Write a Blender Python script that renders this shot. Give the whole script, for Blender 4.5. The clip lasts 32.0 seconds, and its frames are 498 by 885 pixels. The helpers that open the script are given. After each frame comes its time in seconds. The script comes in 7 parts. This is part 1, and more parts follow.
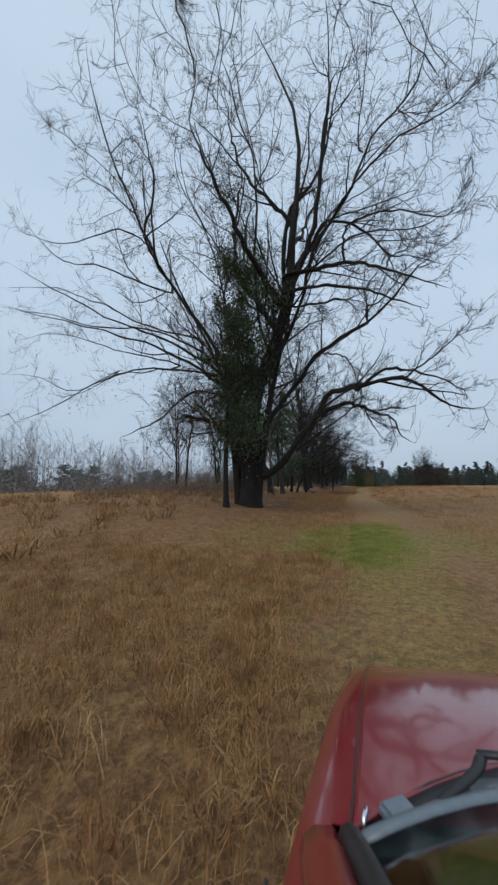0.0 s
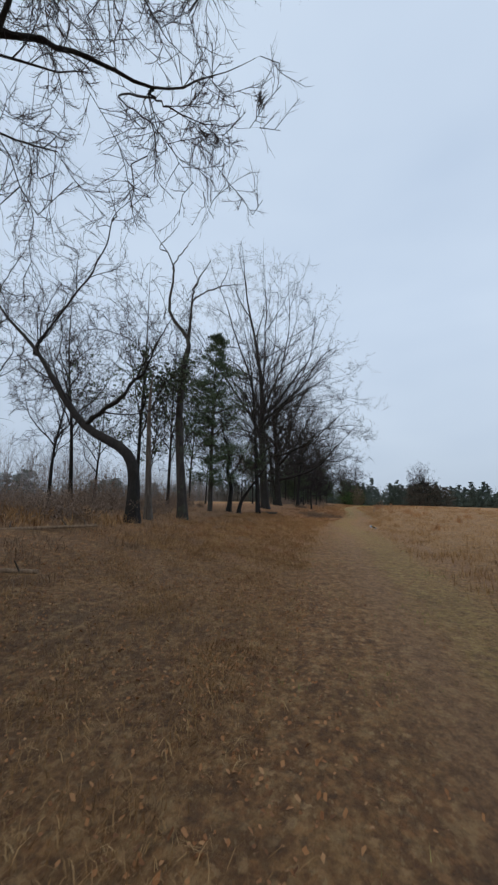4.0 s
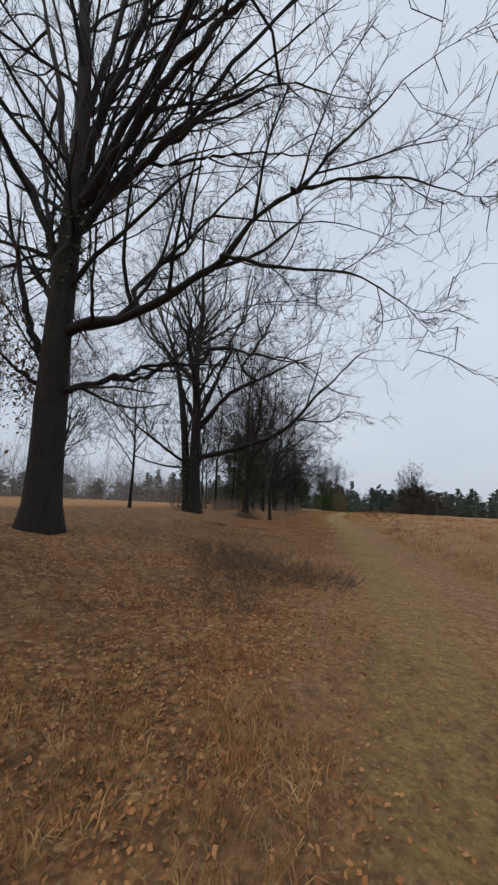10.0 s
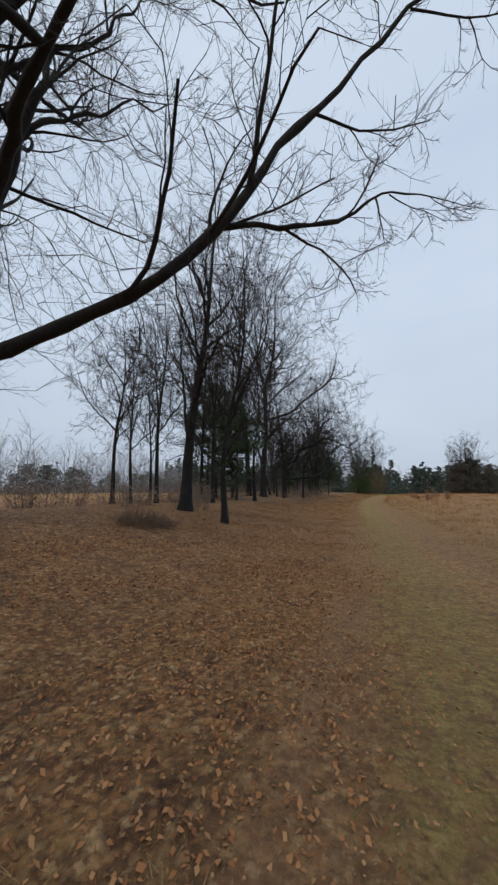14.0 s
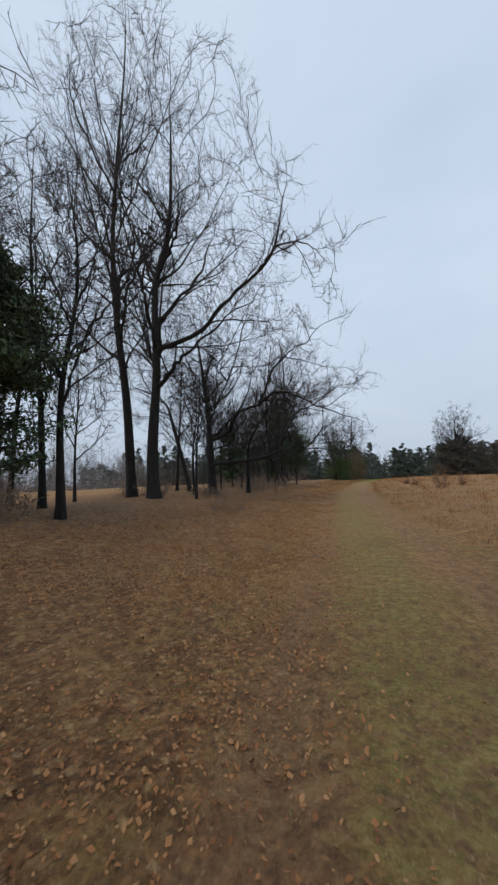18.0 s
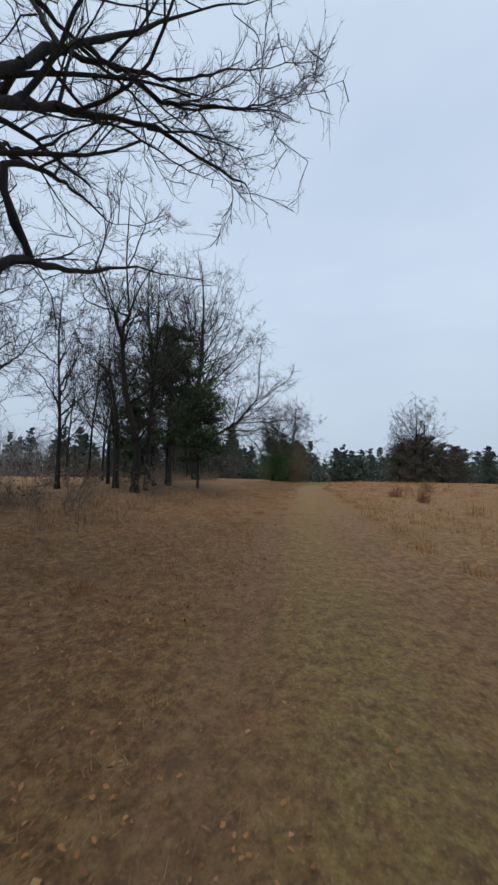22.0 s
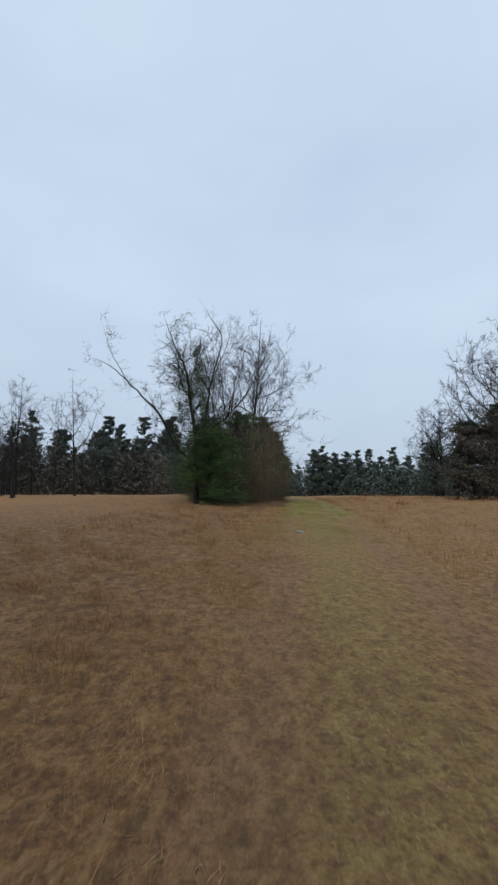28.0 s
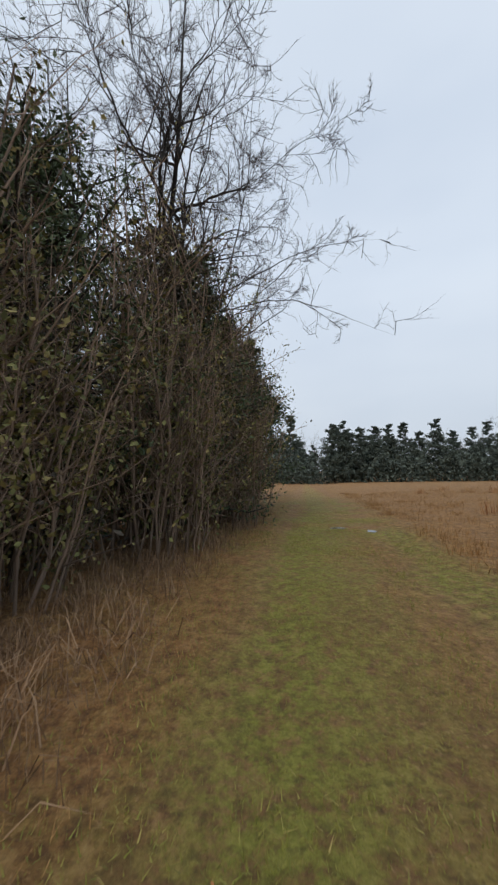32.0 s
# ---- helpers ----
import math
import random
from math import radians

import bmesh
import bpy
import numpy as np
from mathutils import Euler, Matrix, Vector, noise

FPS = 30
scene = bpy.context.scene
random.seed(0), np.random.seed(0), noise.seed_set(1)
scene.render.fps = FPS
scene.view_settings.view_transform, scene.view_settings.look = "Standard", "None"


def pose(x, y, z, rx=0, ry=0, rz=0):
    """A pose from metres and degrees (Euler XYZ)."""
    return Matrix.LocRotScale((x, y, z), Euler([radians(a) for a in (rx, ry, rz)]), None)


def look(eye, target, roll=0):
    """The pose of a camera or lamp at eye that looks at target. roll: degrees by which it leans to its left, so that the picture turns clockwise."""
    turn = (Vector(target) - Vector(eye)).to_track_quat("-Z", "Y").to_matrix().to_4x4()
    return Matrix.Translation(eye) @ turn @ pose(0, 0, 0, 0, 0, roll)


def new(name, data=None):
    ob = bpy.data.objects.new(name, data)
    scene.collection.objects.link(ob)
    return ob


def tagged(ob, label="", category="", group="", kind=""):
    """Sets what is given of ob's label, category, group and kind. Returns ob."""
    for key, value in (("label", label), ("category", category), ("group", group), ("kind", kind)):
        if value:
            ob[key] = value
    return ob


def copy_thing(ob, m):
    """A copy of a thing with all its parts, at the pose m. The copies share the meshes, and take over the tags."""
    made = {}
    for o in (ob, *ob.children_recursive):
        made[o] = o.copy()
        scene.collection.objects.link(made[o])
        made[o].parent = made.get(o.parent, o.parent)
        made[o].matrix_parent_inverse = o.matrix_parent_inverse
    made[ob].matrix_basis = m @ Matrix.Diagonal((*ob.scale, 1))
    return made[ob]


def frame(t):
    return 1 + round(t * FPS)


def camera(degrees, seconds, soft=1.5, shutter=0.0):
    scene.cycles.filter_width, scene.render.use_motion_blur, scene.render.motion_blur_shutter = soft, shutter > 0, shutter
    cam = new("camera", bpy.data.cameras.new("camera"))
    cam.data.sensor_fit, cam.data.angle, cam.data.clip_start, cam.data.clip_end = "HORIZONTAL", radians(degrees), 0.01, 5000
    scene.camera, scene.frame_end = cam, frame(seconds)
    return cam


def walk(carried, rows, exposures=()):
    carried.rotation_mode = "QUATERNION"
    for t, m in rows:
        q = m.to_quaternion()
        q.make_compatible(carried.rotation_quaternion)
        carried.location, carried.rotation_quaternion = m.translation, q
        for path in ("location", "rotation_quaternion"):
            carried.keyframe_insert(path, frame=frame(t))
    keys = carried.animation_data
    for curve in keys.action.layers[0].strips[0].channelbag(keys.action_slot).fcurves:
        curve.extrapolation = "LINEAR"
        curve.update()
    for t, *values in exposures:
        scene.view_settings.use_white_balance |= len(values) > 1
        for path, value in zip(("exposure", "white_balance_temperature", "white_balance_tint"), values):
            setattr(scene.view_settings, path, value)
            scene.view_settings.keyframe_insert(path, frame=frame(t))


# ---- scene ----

# ================= camera =================
PATH = [
    (0, (0.000, 0.000, 1.681), (-0.646, 1.879, 1.913), -0.6),
    (0.5, (-0.047, 2.930, 1.667), (-0.693, 4.809, 1.897), 0.5),
    (1, (-0.132, 5.795, 1.665), (-0.730, 7.686, 1.929), 0.8),
    (1.5, (-0.243, 8.591, 1.646), (-0.792, 10.492, 1.940), 0.6),
    (2, (-0.352, 11.319, 1.615), (-0.879, 13.219, 1.950), 0.7),
    (2.5, (-0.286, 14.005, 1.628), (-0.833, 15.902, 1.954), -0.2),
    (3, (-0.477, 16.744, 1.640), (-1.059, 18.640, 1.900), 0.3),
    (3.5, (-0.735, 19.665, 1.636), (-1.332, 21.555, 1.905), 0.9),
    (4, (-1.000, 22.769, 1.631), (-1.588, 24.655, 1.942), 1.2),
    (4.5, (-1.261, 25.698, 1.631), (-1.845, 27.586, 1.935), 1.3),
    (5, (-1.585, 28.478, 1.639), (-2.175, 30.365, 1.941), 0.8),
    (5.5, (-1.934, 31.136, 1.646), (-2.538, 33.019, 1.945), 0.7),
    (6, (-2.273, 33.698, 1.647), (-2.890, 35.577, 1.942), 1.4),
    (6.5, (-2.564, 36.189, 1.644), (-3.190, 38.067, 1.930), 2.6),
    (7, (-2.771, 38.636, 1.638), (-3.396, 40.517, 1.906), 2.2),
    (7.5, (-2.922, 41.098, 1.636), (-3.548, 42.983, 1.872), 2.1),
    (8, (-3.054, 43.394, 1.620), (-3.666, 45.283, 1.863), 1.4),
    (8.5, (-3.194, 45.615, 1.641), (-3.782, 47.509, 1.901), 0.9),
    (9, (-3.331, 47.784, 1.652), (-3.899, 49.682, 1.928), 1.3),
    (9.5, (-3.374, 49.953, 1.665), (-3.907, 51.859, 1.953), 1.8),
    (10, (-3.354, 52.015, 1.652), (-3.828, 53.930, 1.982), 2.7),
    (10.5, (-3.224, 54.190, 1.635), (-3.641, 56.112, 2.001), 3.6),
    (11, (-2.988, 56.484, 1.628), (-3.344, 58.416, 2.001), 2.6),
    (11.5, (-2.765, 58.725, 1.623), (-3.092, 60.673, 1.941), 0.6),
    (12, (-2.699, 60.826, 1.605), (-3.112, 62.763, 1.888), 0.1),
    (12.5, (-2.776, 63.003, 1.588), (-3.287, 64.914, 1.881), 0.2),
    (13, (-2.938, 65.250, 1.580), (-3.509, 67.148, 1.843), -0.2),
    (13.5, (-3.177, 67.470, 1.607), (-3.800, 69.353, 1.866), -0.0),
    (14, (-3.215, 69.322, 1.632), (-3.864, 71.196, 1.888), -0.0),
    (14.5, (-3.142, 71.004, 1.645), (-3.796, 72.876, 1.901), -0.2),
    (15, (-3.046, 72.715, 1.645), (-3.693, 74.590, 1.905), -0.4),
    (15.5, (-3.018, 74.654, 1.639), (-3.650, 76.533, 1.905), -0.5),
    (16, (-3.144, 77.019, 1.634), (-3.761, 78.902, 1.909), 0.0),
    (16.5, (-3.375, 79.637, 1.640), (-3.976, 81.518, 1.955), 1.0),
    (17, (-3.590, 82.230, 1.658), (-4.202, 84.106, 1.986), 0.7),
    (17.5, (-3.773, 84.958, 1.681), (-4.378, 86.840, 1.984), -0.6),
    (18, (-3.887, 87.757, 1.692), (-4.426, 89.673, 1.889), -2.3),
    (18.5, (-3.958, 90.469, 1.683), (-4.414, 92.411, 1.828), -2.6),
    (19, (-4.105, 93.257, 1.645), (-4.483, 95.214, 1.801), -1.8),
    (19.5, (-4.274, 96.202, 1.599), (-4.607, 98.168, 1.749), -1.5),
    (20, (-4.427, 99.509, 1.585), (-4.723, 101.480, 1.743), -1.2),
    (20.5, (-4.574, 102.800, 1.616), (-4.838, 104.775, 1.784), -0.6),
    (21, (-4.739, 106.101, 1.653), (-4.981, 108.079, 1.822), 0.0),
    (21.5, (-4.851, 109.291, 1.652), (-5.079, 111.271, 1.821), 0.6),
    (22, (-4.976, 112.500, 1.639), (-5.191, 114.481, 1.813), 0.8),
    (22.5, (-5.103, 115.864, 1.631), (-5.309, 117.845, 1.815), 0.9),
    (23, (-5.169, 119.042, 1.637), (-5.362, 121.024, 1.831), 1.2),
    (23.5, (-5.083, 122.272, 1.641), (-5.267, 124.254, 1.842), 1.3),
    (24, (-4.969, 125.528, 1.637), (-5.141, 127.509, 1.848), 1.1),
    (24.5, (-4.770, 128.889, 1.668), (-4.930, 130.871, 1.890), 1.0),
    (25, (-4.587, 132.534, 1.698), (-4.733, 134.514, 1.935), 0.4),
    (25.5, (-4.379, 136.663, 1.694), (-4.509, 138.645, 1.924), 0.2),
    (26, (-4.158, 141.181, 1.676), (-4.253, 143.164, 1.913), 1.0),
    (26.5, (-4.070, 145.152, 1.671), (-4.145, 147.134, 1.924), 0.7),
    (27, (-3.974, 149.094, 1.669), (-4.036, 151.077, 1.925), 0.3),
    (27.5, (-3.832, 152.982, 1.684), (-3.882, 154.966, 1.932), 0.1),
    (28, (-3.604, 156.789, 1.714), (-3.639, 158.775, 1.947), 0.2),
    (28.5, (-3.251, 160.489, 1.735), (-3.264, 162.477, 1.949), 0.4),
    (29, (-2.734, 164.055, 1.676), (-2.711, 166.046, 1.872), 0.5),
    (29.5, (-2.185, 167.540, 1.614), (-2.105, 169.530, 1.796), 0.7),
    (30, (-1.583, 171.096, 1.573), (-1.472, 173.083, 1.763), 1.2),
    (30.5, (-1.062, 174.379, 1.558), (-0.985, 176.368, 1.757), 1.6),
    (31, (-0.604, 177.629, 1.581), (-0.596, 179.621, 1.764), 1.6),
    (31.5, (-0.252, 180.910, 1.625), (-0.317, 182.903, 1.786), 1.0),
    (32, (0.000, 184.393, 1.679), (-0.121, 186.384, 1.835), -0.8),
]
cam = camera(69.14, 32.0, soft=2.4, shutter=0.04)
walk(cam, [(t, look(eye, aim, lean)) for t, eye, aim, lean in PATH], exposures=[(0, 0.12, 6450, 8), (1, 0.12, 6700, 10), (2, 0.3, 7500, 15), (3.2, 0.3, 7300, 15), (4, 0.2, 6600, 11), (7, 0.2, 6650, 11), (8.5, 0.22, 6900, 12), (10, 0.25, 7150, 14), (12, 0.22, 6950, 13), (17, 0.22, 6750, 12), (21, 0.22, 6600, 11), (25, 0.2, 6450, 10), (26, 0.22, 6600, 11), (29, 0.2, 6450, 10), (31, 0.2, 6500, 10), (32, 0.34, 7100, 13)])

# ================= world and light =================
world = bpy.data.worlds.new("overcast_sky")
scene.world = world
world.use_nodes = True
wn = world.node_tree.nodes
wl = world.node_tree.links
sky = wn.new("ShaderNodeTexSky")
sky.sky_type, sky.sun_disc = "NISHITA", False
sky.sun_elevation, sky.sun_rotation = radians(42), radians(200)
sky.air_density, sky.dust_density = 1.0, 3.0
sky_gain = wn.new("ShaderNodeVectorMath")
sky_gain.operation = "SCALE"
sky_gain.inputs["Scale"].default_value = 0.06
wl.new(sky.outputs[0], sky_gain.inputs[0])
flow = wn.new("ShaderNodeTexNoise")
flow.inputs["Scale"].default_value, flow.inputs["Detail"].default_value = 1.6, 3.0
stretch = wn.new("ShaderNodeMapping")
stretch.inputs["Scale"].default_value = (1.0, 1.0, 2.5)
tex = wn.new("ShaderNodeTexCoord")
wl.new(tex.outputs["Generated"], stretch.inputs[0])
wl.new(stretch.outputs[0], flow.inputs["Vector"])
cloud = wn.new("ShaderNodeValToRGB")
cloud.color_ramp.elements[0].position, cloud.color_ramp.elements[0].color = 0.3, (0.49, 0.605, 0.76, 1)
cloud.color_ramp.elements[1].position, cloud.color_ramp.elements[1].color = 0.75, (0.585, 0.70, 0.84, 1)
wl.new(flow.outputs["Fac"], cloud.inputs[0])
veil = wn.new("ShaderNodeMix")
veil.data_type = "RGBA"
veil.inputs["Factor"].default_value = 0.88
wl.new(sky_gain.outputs[0], veil.inputs["A"])
wl.new(cloud.outputs[0], veil.inputs["B"])
height = wn.new("ShaderNodeSeparateXYZ")
wl.new(tex.outputs["Generated"], height.inputs[0])
dim = wn.new("ShaderNodeMapRange")
dim.inputs["From Min"].default_value, dim.inputs["From Max"].default_value = 0.0, 0.45
dim.inputs["To Min"].default_value, dim.inputs["To Max"].default_value = 0.84, 1.02
wl.new(height.outputs["Z"], dim.inputs["Value"])
cover = wn.new("ShaderNodeVectorMath")
cover.operation = "SCALE"
wl.new(veil.outputs["Result"], cover.inputs[0])
wl.new(dim.outputs["Result"], cover.inputs["Scale"])
wl.new(cover.outputs[0], wn["Background"].inputs["Color"])
wn["Background"].inputs["Strength"].default_value = 1.0

sun = new("sun", bpy.data.lights.new("sun", "SUN"))
sun.data.energy, sun.data.angle, sun.data.color = 1.0, radians(30), (1.0, 0.9, 0.76)
sun.matrix_world = look((0, 0, 60), (18, 40, 0))


# ================= material helpers =================
def material(name, rough=0.8, metal=0.0):
    m = bpy.data.materials.new(name)
    m.use_nodes = True
    b = m.node_tree.nodes["Principled BSDF"]
    b.inputs["Roughness"].default_value, b.inputs["Metallic"].default_value = rough, metal
    return m, m.node_tree, b


def ramp(tree, source, stops):
    r = tree.nodes.new("ShaderNodeValToRGB")
    while len(r.color_ramp.elements) < len(stops):
        r.color_ramp.elements.new(0.5)
    for e, (at, col) in zip(r.color_ramp.elements, stops):
        e.position, e.color = at, (*col, 1)
    tree.links.new(source, r.inputs[0])
    return r.outputs[0]


def noise_tex(tree, scale, detail=4.0, rough=0.6, vector=None, squash=None):
    n = tree.nodes.new("ShaderNodeTexNoise")
    n.inputs["Scale"].default_value, n.inputs["Detail"].default_value, n.inputs["Roughness"].default_value = scale, detail, rough
    if vector is None:
        vector = tree.nodes.new("ShaderNodeNewGeometry").outputs["Position"]
    if squash:
        mp = tree.nodes.new("ShaderNodeMapping")
        mp.inputs["Scale"].default_value = squash
        tree.links.new(vector, mp.inputs[0])
        vector = mp.outputs[0]
    tree.links.new(vector, n.inputs["Vector"])
    return n.outputs["Fac"]


def blend(tree, fac, a, b, kind="MIX"):
    m = tree.nodes.new("ShaderNodeMix")
    m.data_type, m.blend_type = "RGBA", kind
    for socket, value in (("Factor", fac), ("A", a), ("B", b)):
        if isinstance(value, (float, int)):
            m.inputs[socket].default_value = value
        elif isinstance(value, tuple):
            m.inputs[socket].default_value = (*value, 1)
        else:
            tree.links.new(value, m.inputs[socket])
    return m.outputs["Result"]


def calc(tree, op, a, b=0.0, c=0.0):
    m = tree.nodes.new("ShaderNodeMath")
    m.operation = op
    for i, v in enumerate((a, b, c)):
        if isinstance(v, (float, int)):
            m.inputs[i].default_value = v
        else:
            tree.links.new(v, m.inputs[i])
    return m.outputs[0]


def bump(tree, b, height, strength, distance):
    n = tree.nodes.new("ShaderNodeBump")
    n.inputs["Strength"].default_value, n.inputs["Distance"].default_value = strength, distance
    tree.links.new(height, n.inputs["Height"])
    tree.links.new(n.outputs[0], b.inputs["Normal"])


def bark(name, dark, light, moss=0.0):
    m, t, b = material(name, 0.92)
    furrow = noise_tex(t, 9.0, 5.0, 0.65, squash=(1, 1, 0.16))
    patch = noise_tex(t, 0.9, 3.0)
    col = ramp(t, furrow, [(0.32, dark), (0.68, light)])
    col = blend(t, calc(t, "MULTIPLY", patch, 0.5), col, tuple(0.6 * c for c in dark))
    if moss:
        spot = ramp(t, noise_tex(t, 2.3, 5.0), [(0.52, (0, 0, 0)), (0.62, (1, 1, 1))])
        col = blend(t, calc(t, "MULTIPLY", spot, moss), col, (0.07, 0.085, 0.05))
    t.links.new(col, b.inputs["Base Color"])
    crack = noise_tex(t, 26.0, 4.0, 0.7, squash=(1, 1, 0.3))
    bump(t, b, calc(t, "ADD", furrow, calc(t, "MULTIPLY", crack, 0.4)), 1.0, 0.07)
    return m


def plain_varied(name, colours, scale, rough=0.85, by_island=True, translucent=0.0, own=0.7):
    """Colour that changes piece by piece and slowly over the place."""
    m, t, b = material(name, rough)
    slow = noise_tex(t, scale, 3.0)
    if by_island:
        g = t.nodes.new("ShaderNodeNewGeometry")
        mix = calc(t, "ADD", calc(t, "MULTIPLY", g.outputs["Random Per Island"], own), calc(t, "MULTIPLY", calc(t, "MULTIPLY_ADD", slow, 2.0, -0.5), 1 - own))
    else:
        mix = slow
    n = len(colours)
    col = ramp(t, mix, [(0.12 + 0.76 * i / (n - 1), c) for i, c in enumerate(colours)])
    t.links.new(col, b.inputs["Base Color"])
    if translucent:
        b.inputs["Subsurface Weight"].default_value = 0.0
        tr = t.nodes.new("ShaderNodeBsdfTranslucent")
        t.links.new(col, tr.inputs["Color"])
        mx = t.nodes.new("ShaderNodeMixShader")
        mx.inputs[0].default_value = translucent
        t.links.new(b.outputs[0], mx.inputs[1])
        t.links.new(tr.outputs[0], mx.inputs[2])
        t.links.new(mx.outputs[0], t.nodes["Material Output"].inputs["Surface"])
    return m


BARK_DARK = bark("dark_oak_bark", (0.007, 0.006, 0.0055), (0.024, 0.020, 0.018), 0.08)
BARK_GREY = bark("grey_hardwood_bark", (0.02, 0.017, 0.015), (0.07, 0.06, 0.052), 0.4)
BARK_DEAD = bark("weathered_dead_wood", (0.05, 0.041, 0.033), (0.19, 0.155, 0.125))
TWIG = plain_varied("twig_bark", [(0.02, 0.015, 0.015), (0.042, 0.033, 0.032)], 0.7, 0.9)
CEDAR_GREEN = plain_varied("cedar_foliage", [(0.022, 0.038, 0.02), (0.05, 0.084, 0.038), (0.085, 0.125, 0.058)], 0.6, 0.8)
BUSH_GREEN = plain_varied("evergreen_bush_leaves", [(0.018, 0.042, 0.009), (0.04, 0.09, 0.016), (0.07, 0.135, 0.026)], 0.6, 0.7)
IVY_GREEN = plain_varied("ivy_leaves", [(0.018, 0.028, 0.015), (0.035, 0.06, 0.025), (0.07, 0.10, 0.045)], 0.8, 0.6)
# pine green lightened and blued to carry distance haze in its colour
PINE_GREEN = plain_varied("pine_foliage_hazed", [(0.05, 0.07, 0.06), (0.068, 0.093, 0.078), (0.085, 0.115, 0.094)], 0.3, 0.85)
SHRUB_BROWN = plain_varied("bare_thicket_stems", [(0.11, 0.078, 0.057), (0.27, 0.195, 0.145)], 0.8, 0.9)
BRAMBLE = plain_varied("bramble_canes", [(0.11, 0.07, 0.045), (0.2, 0.135, 0.085)], 0.8, 0.9)
# far materials are paled: the haze of distance is put into their colours
FAR_BRUSH = plain_varied("far_brush_hazed", [(0.13, 0.12, 0.115), (0.22, 0.20, 0.19)], 0.2, 0.95)
FAR_TWIG = plain_varied("far_twig_hazed", [(0.15, 0.145, 0.145), (0.25, 0.24, 0.24)], 0.2, 0.95)
FAR_PINE = plain_varied("far_pine_hazed", [(0.085, 0.11, 0.105), (0.12, 0.15, 0.14), (0.16, 0.19, 0.175)], 0.3, 0.9)
WEED_BROWN = plain_varied("dead_weed_stems", [(0.10, 0.055, 0.03), (0.22, 0.135, 0.075), (0.34, 0.23, 0.14)], 0.5, 0.85)
THICKET_GREEN = plain_varied("thicket_leaves", [(0.06, 0.066, 0.02), (0.135, 0.14, 0.042), (0.25, 0.20, 0.075)], 0.7, 0.75)
LEAF_BROWN = plain_varied("fallen_leaf", [(0.14, 0.055, 0.018), (0.25, 0.10, 0.033), (0.33, 0.142, 0.05), (0.37, 0.17, 0.064), (0.42, 0.225, 0.098)], 0.6, 0.85, own=0.75)
GRASS_DRY = plain_varied("dry_grass_blade", [(0.10, 0.045, 0.015), (0.23, 0.115, 0.038), (0.37, 0.21, 0.08), (0.50, 0.33, 0.15)], 3.0, 0.75, own=0.3)
GRASS_GREEN = plain_varied("green_grass_blade", [(0.10, 0.105, 0.018), (0.17, 0.19, 0.03), (0.27, 0.26, 0.055), (0.38, 0.30, 0.10)], 0.9, 0.7, own=0.45)
GRASS_FRESH = plain_varied("fresh_grass_blade", [(0.08, 0.09, 0.014), (0.19, 0.205, 0.028), (0.32, 0.32, 0.062)], 2.0, 0.7, own=0.35)
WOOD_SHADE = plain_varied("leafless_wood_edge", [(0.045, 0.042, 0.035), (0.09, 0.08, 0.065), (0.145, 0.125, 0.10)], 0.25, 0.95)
SEDGE_RED = plain_varied("rusty_broom_sedge", [(0.16, 0.06, 0.02), (0.30, 0.125, 0.04), (0.42, 0.22, 0.09)], 0.6, 0.8)


# ================= the lie of the land =================
PY = np.array([eye[1] for _, eye, _, _ in PATH])
PX = np.array([eye[0] for _, eye, _, _ in PATH])
LANE_Y = np.r_[-200.0, -20.0, PY[::4], 230.0, 300.0, 700.0]
LANE_X = np.r_[1.5, 0.6, PX[::4], 4.0, 10.0, 30.0] + 0.6


def lane_x(y):
    return np.interp(y, LANE_Y, LANE_X)


def smooth(a, b, v):
    k = np.clip((v - a) / (b - a), 0, 1)
    return k * k * (3 - 2 * k)


def wave(x, y, size, seed):
    """A soft, endless roll, from sines of unlike lengths."""
    r = np.random.RandomState(seed)
    out = 0
    for _ in range(6):
        a, k, p = r.uniform(0, 6.28), r.uniform(0.6, 1.9) / size, r.uniform(0, 6.28)
        out = out + np.sin(6.28 * k * (x * np.cos(a) + y * np.sin(a)) + p)
    return out / 3.2


def land(x, y):
    """Height of the ground: a level lane, a bank on the tree side, a soft field."""
    x, y = np.asarray(x, float), np.asarray(y, float)
    d = x - lane_x(y)
    bank = 0.92 * smooth(2.2, 11.5, -d) - 0.5 * smooth(16, 60, -d)
    bank *= smooth(4, 18, y) * (1 - 0.55 * smooth(158, 178, y)) * 0.999 + 0.0
    right = 0.16 * smooth(2.5, 3.1, d) * smooth(44, 54, y) * (1 - smooth(108, 126, y)) + 0.28 * smooth(3.5, 14, d) - 0.3 * smooth(25, 90, d)
    rough = 0.035 * wave(x, y, 2.4, 3) * smooth(1.3, 3.0, np.abs(d)) + 0.10 * wave(x, y, 14, 4) * smooth(3, 12, np.abs(d))
    ruts = -0.05 * (np.exp(-((d - 1.25) / 0.3) ** 2) + np.exp(-((d + 1.1) / 0.26) ** 2)) + 0.012 * wave(x, y, 0.9, 5)
    fall = -2.3 * smooth(188, 300, y)
    return bank + right + rough + ruts + fall


def greenness(y):
    """How much the grass on the lane is alive, along its length."""
    return np.interp(y, [-40, 2, 7, 9, 15, 20, 40, 60, 72, 86, 92, 104, 116, 130, 150, 160, 172, 186, 192, 204, 260], [0.5, 0.5, 0.55, 0.85, 0.85, 0.4, 0.45, 0.5, 0.7, 0.7, 0.85, 0.88, 0.65, 0.45, 0.4, 0.6, 0.82, 0.84, 1.0, 1.0, 0.6])


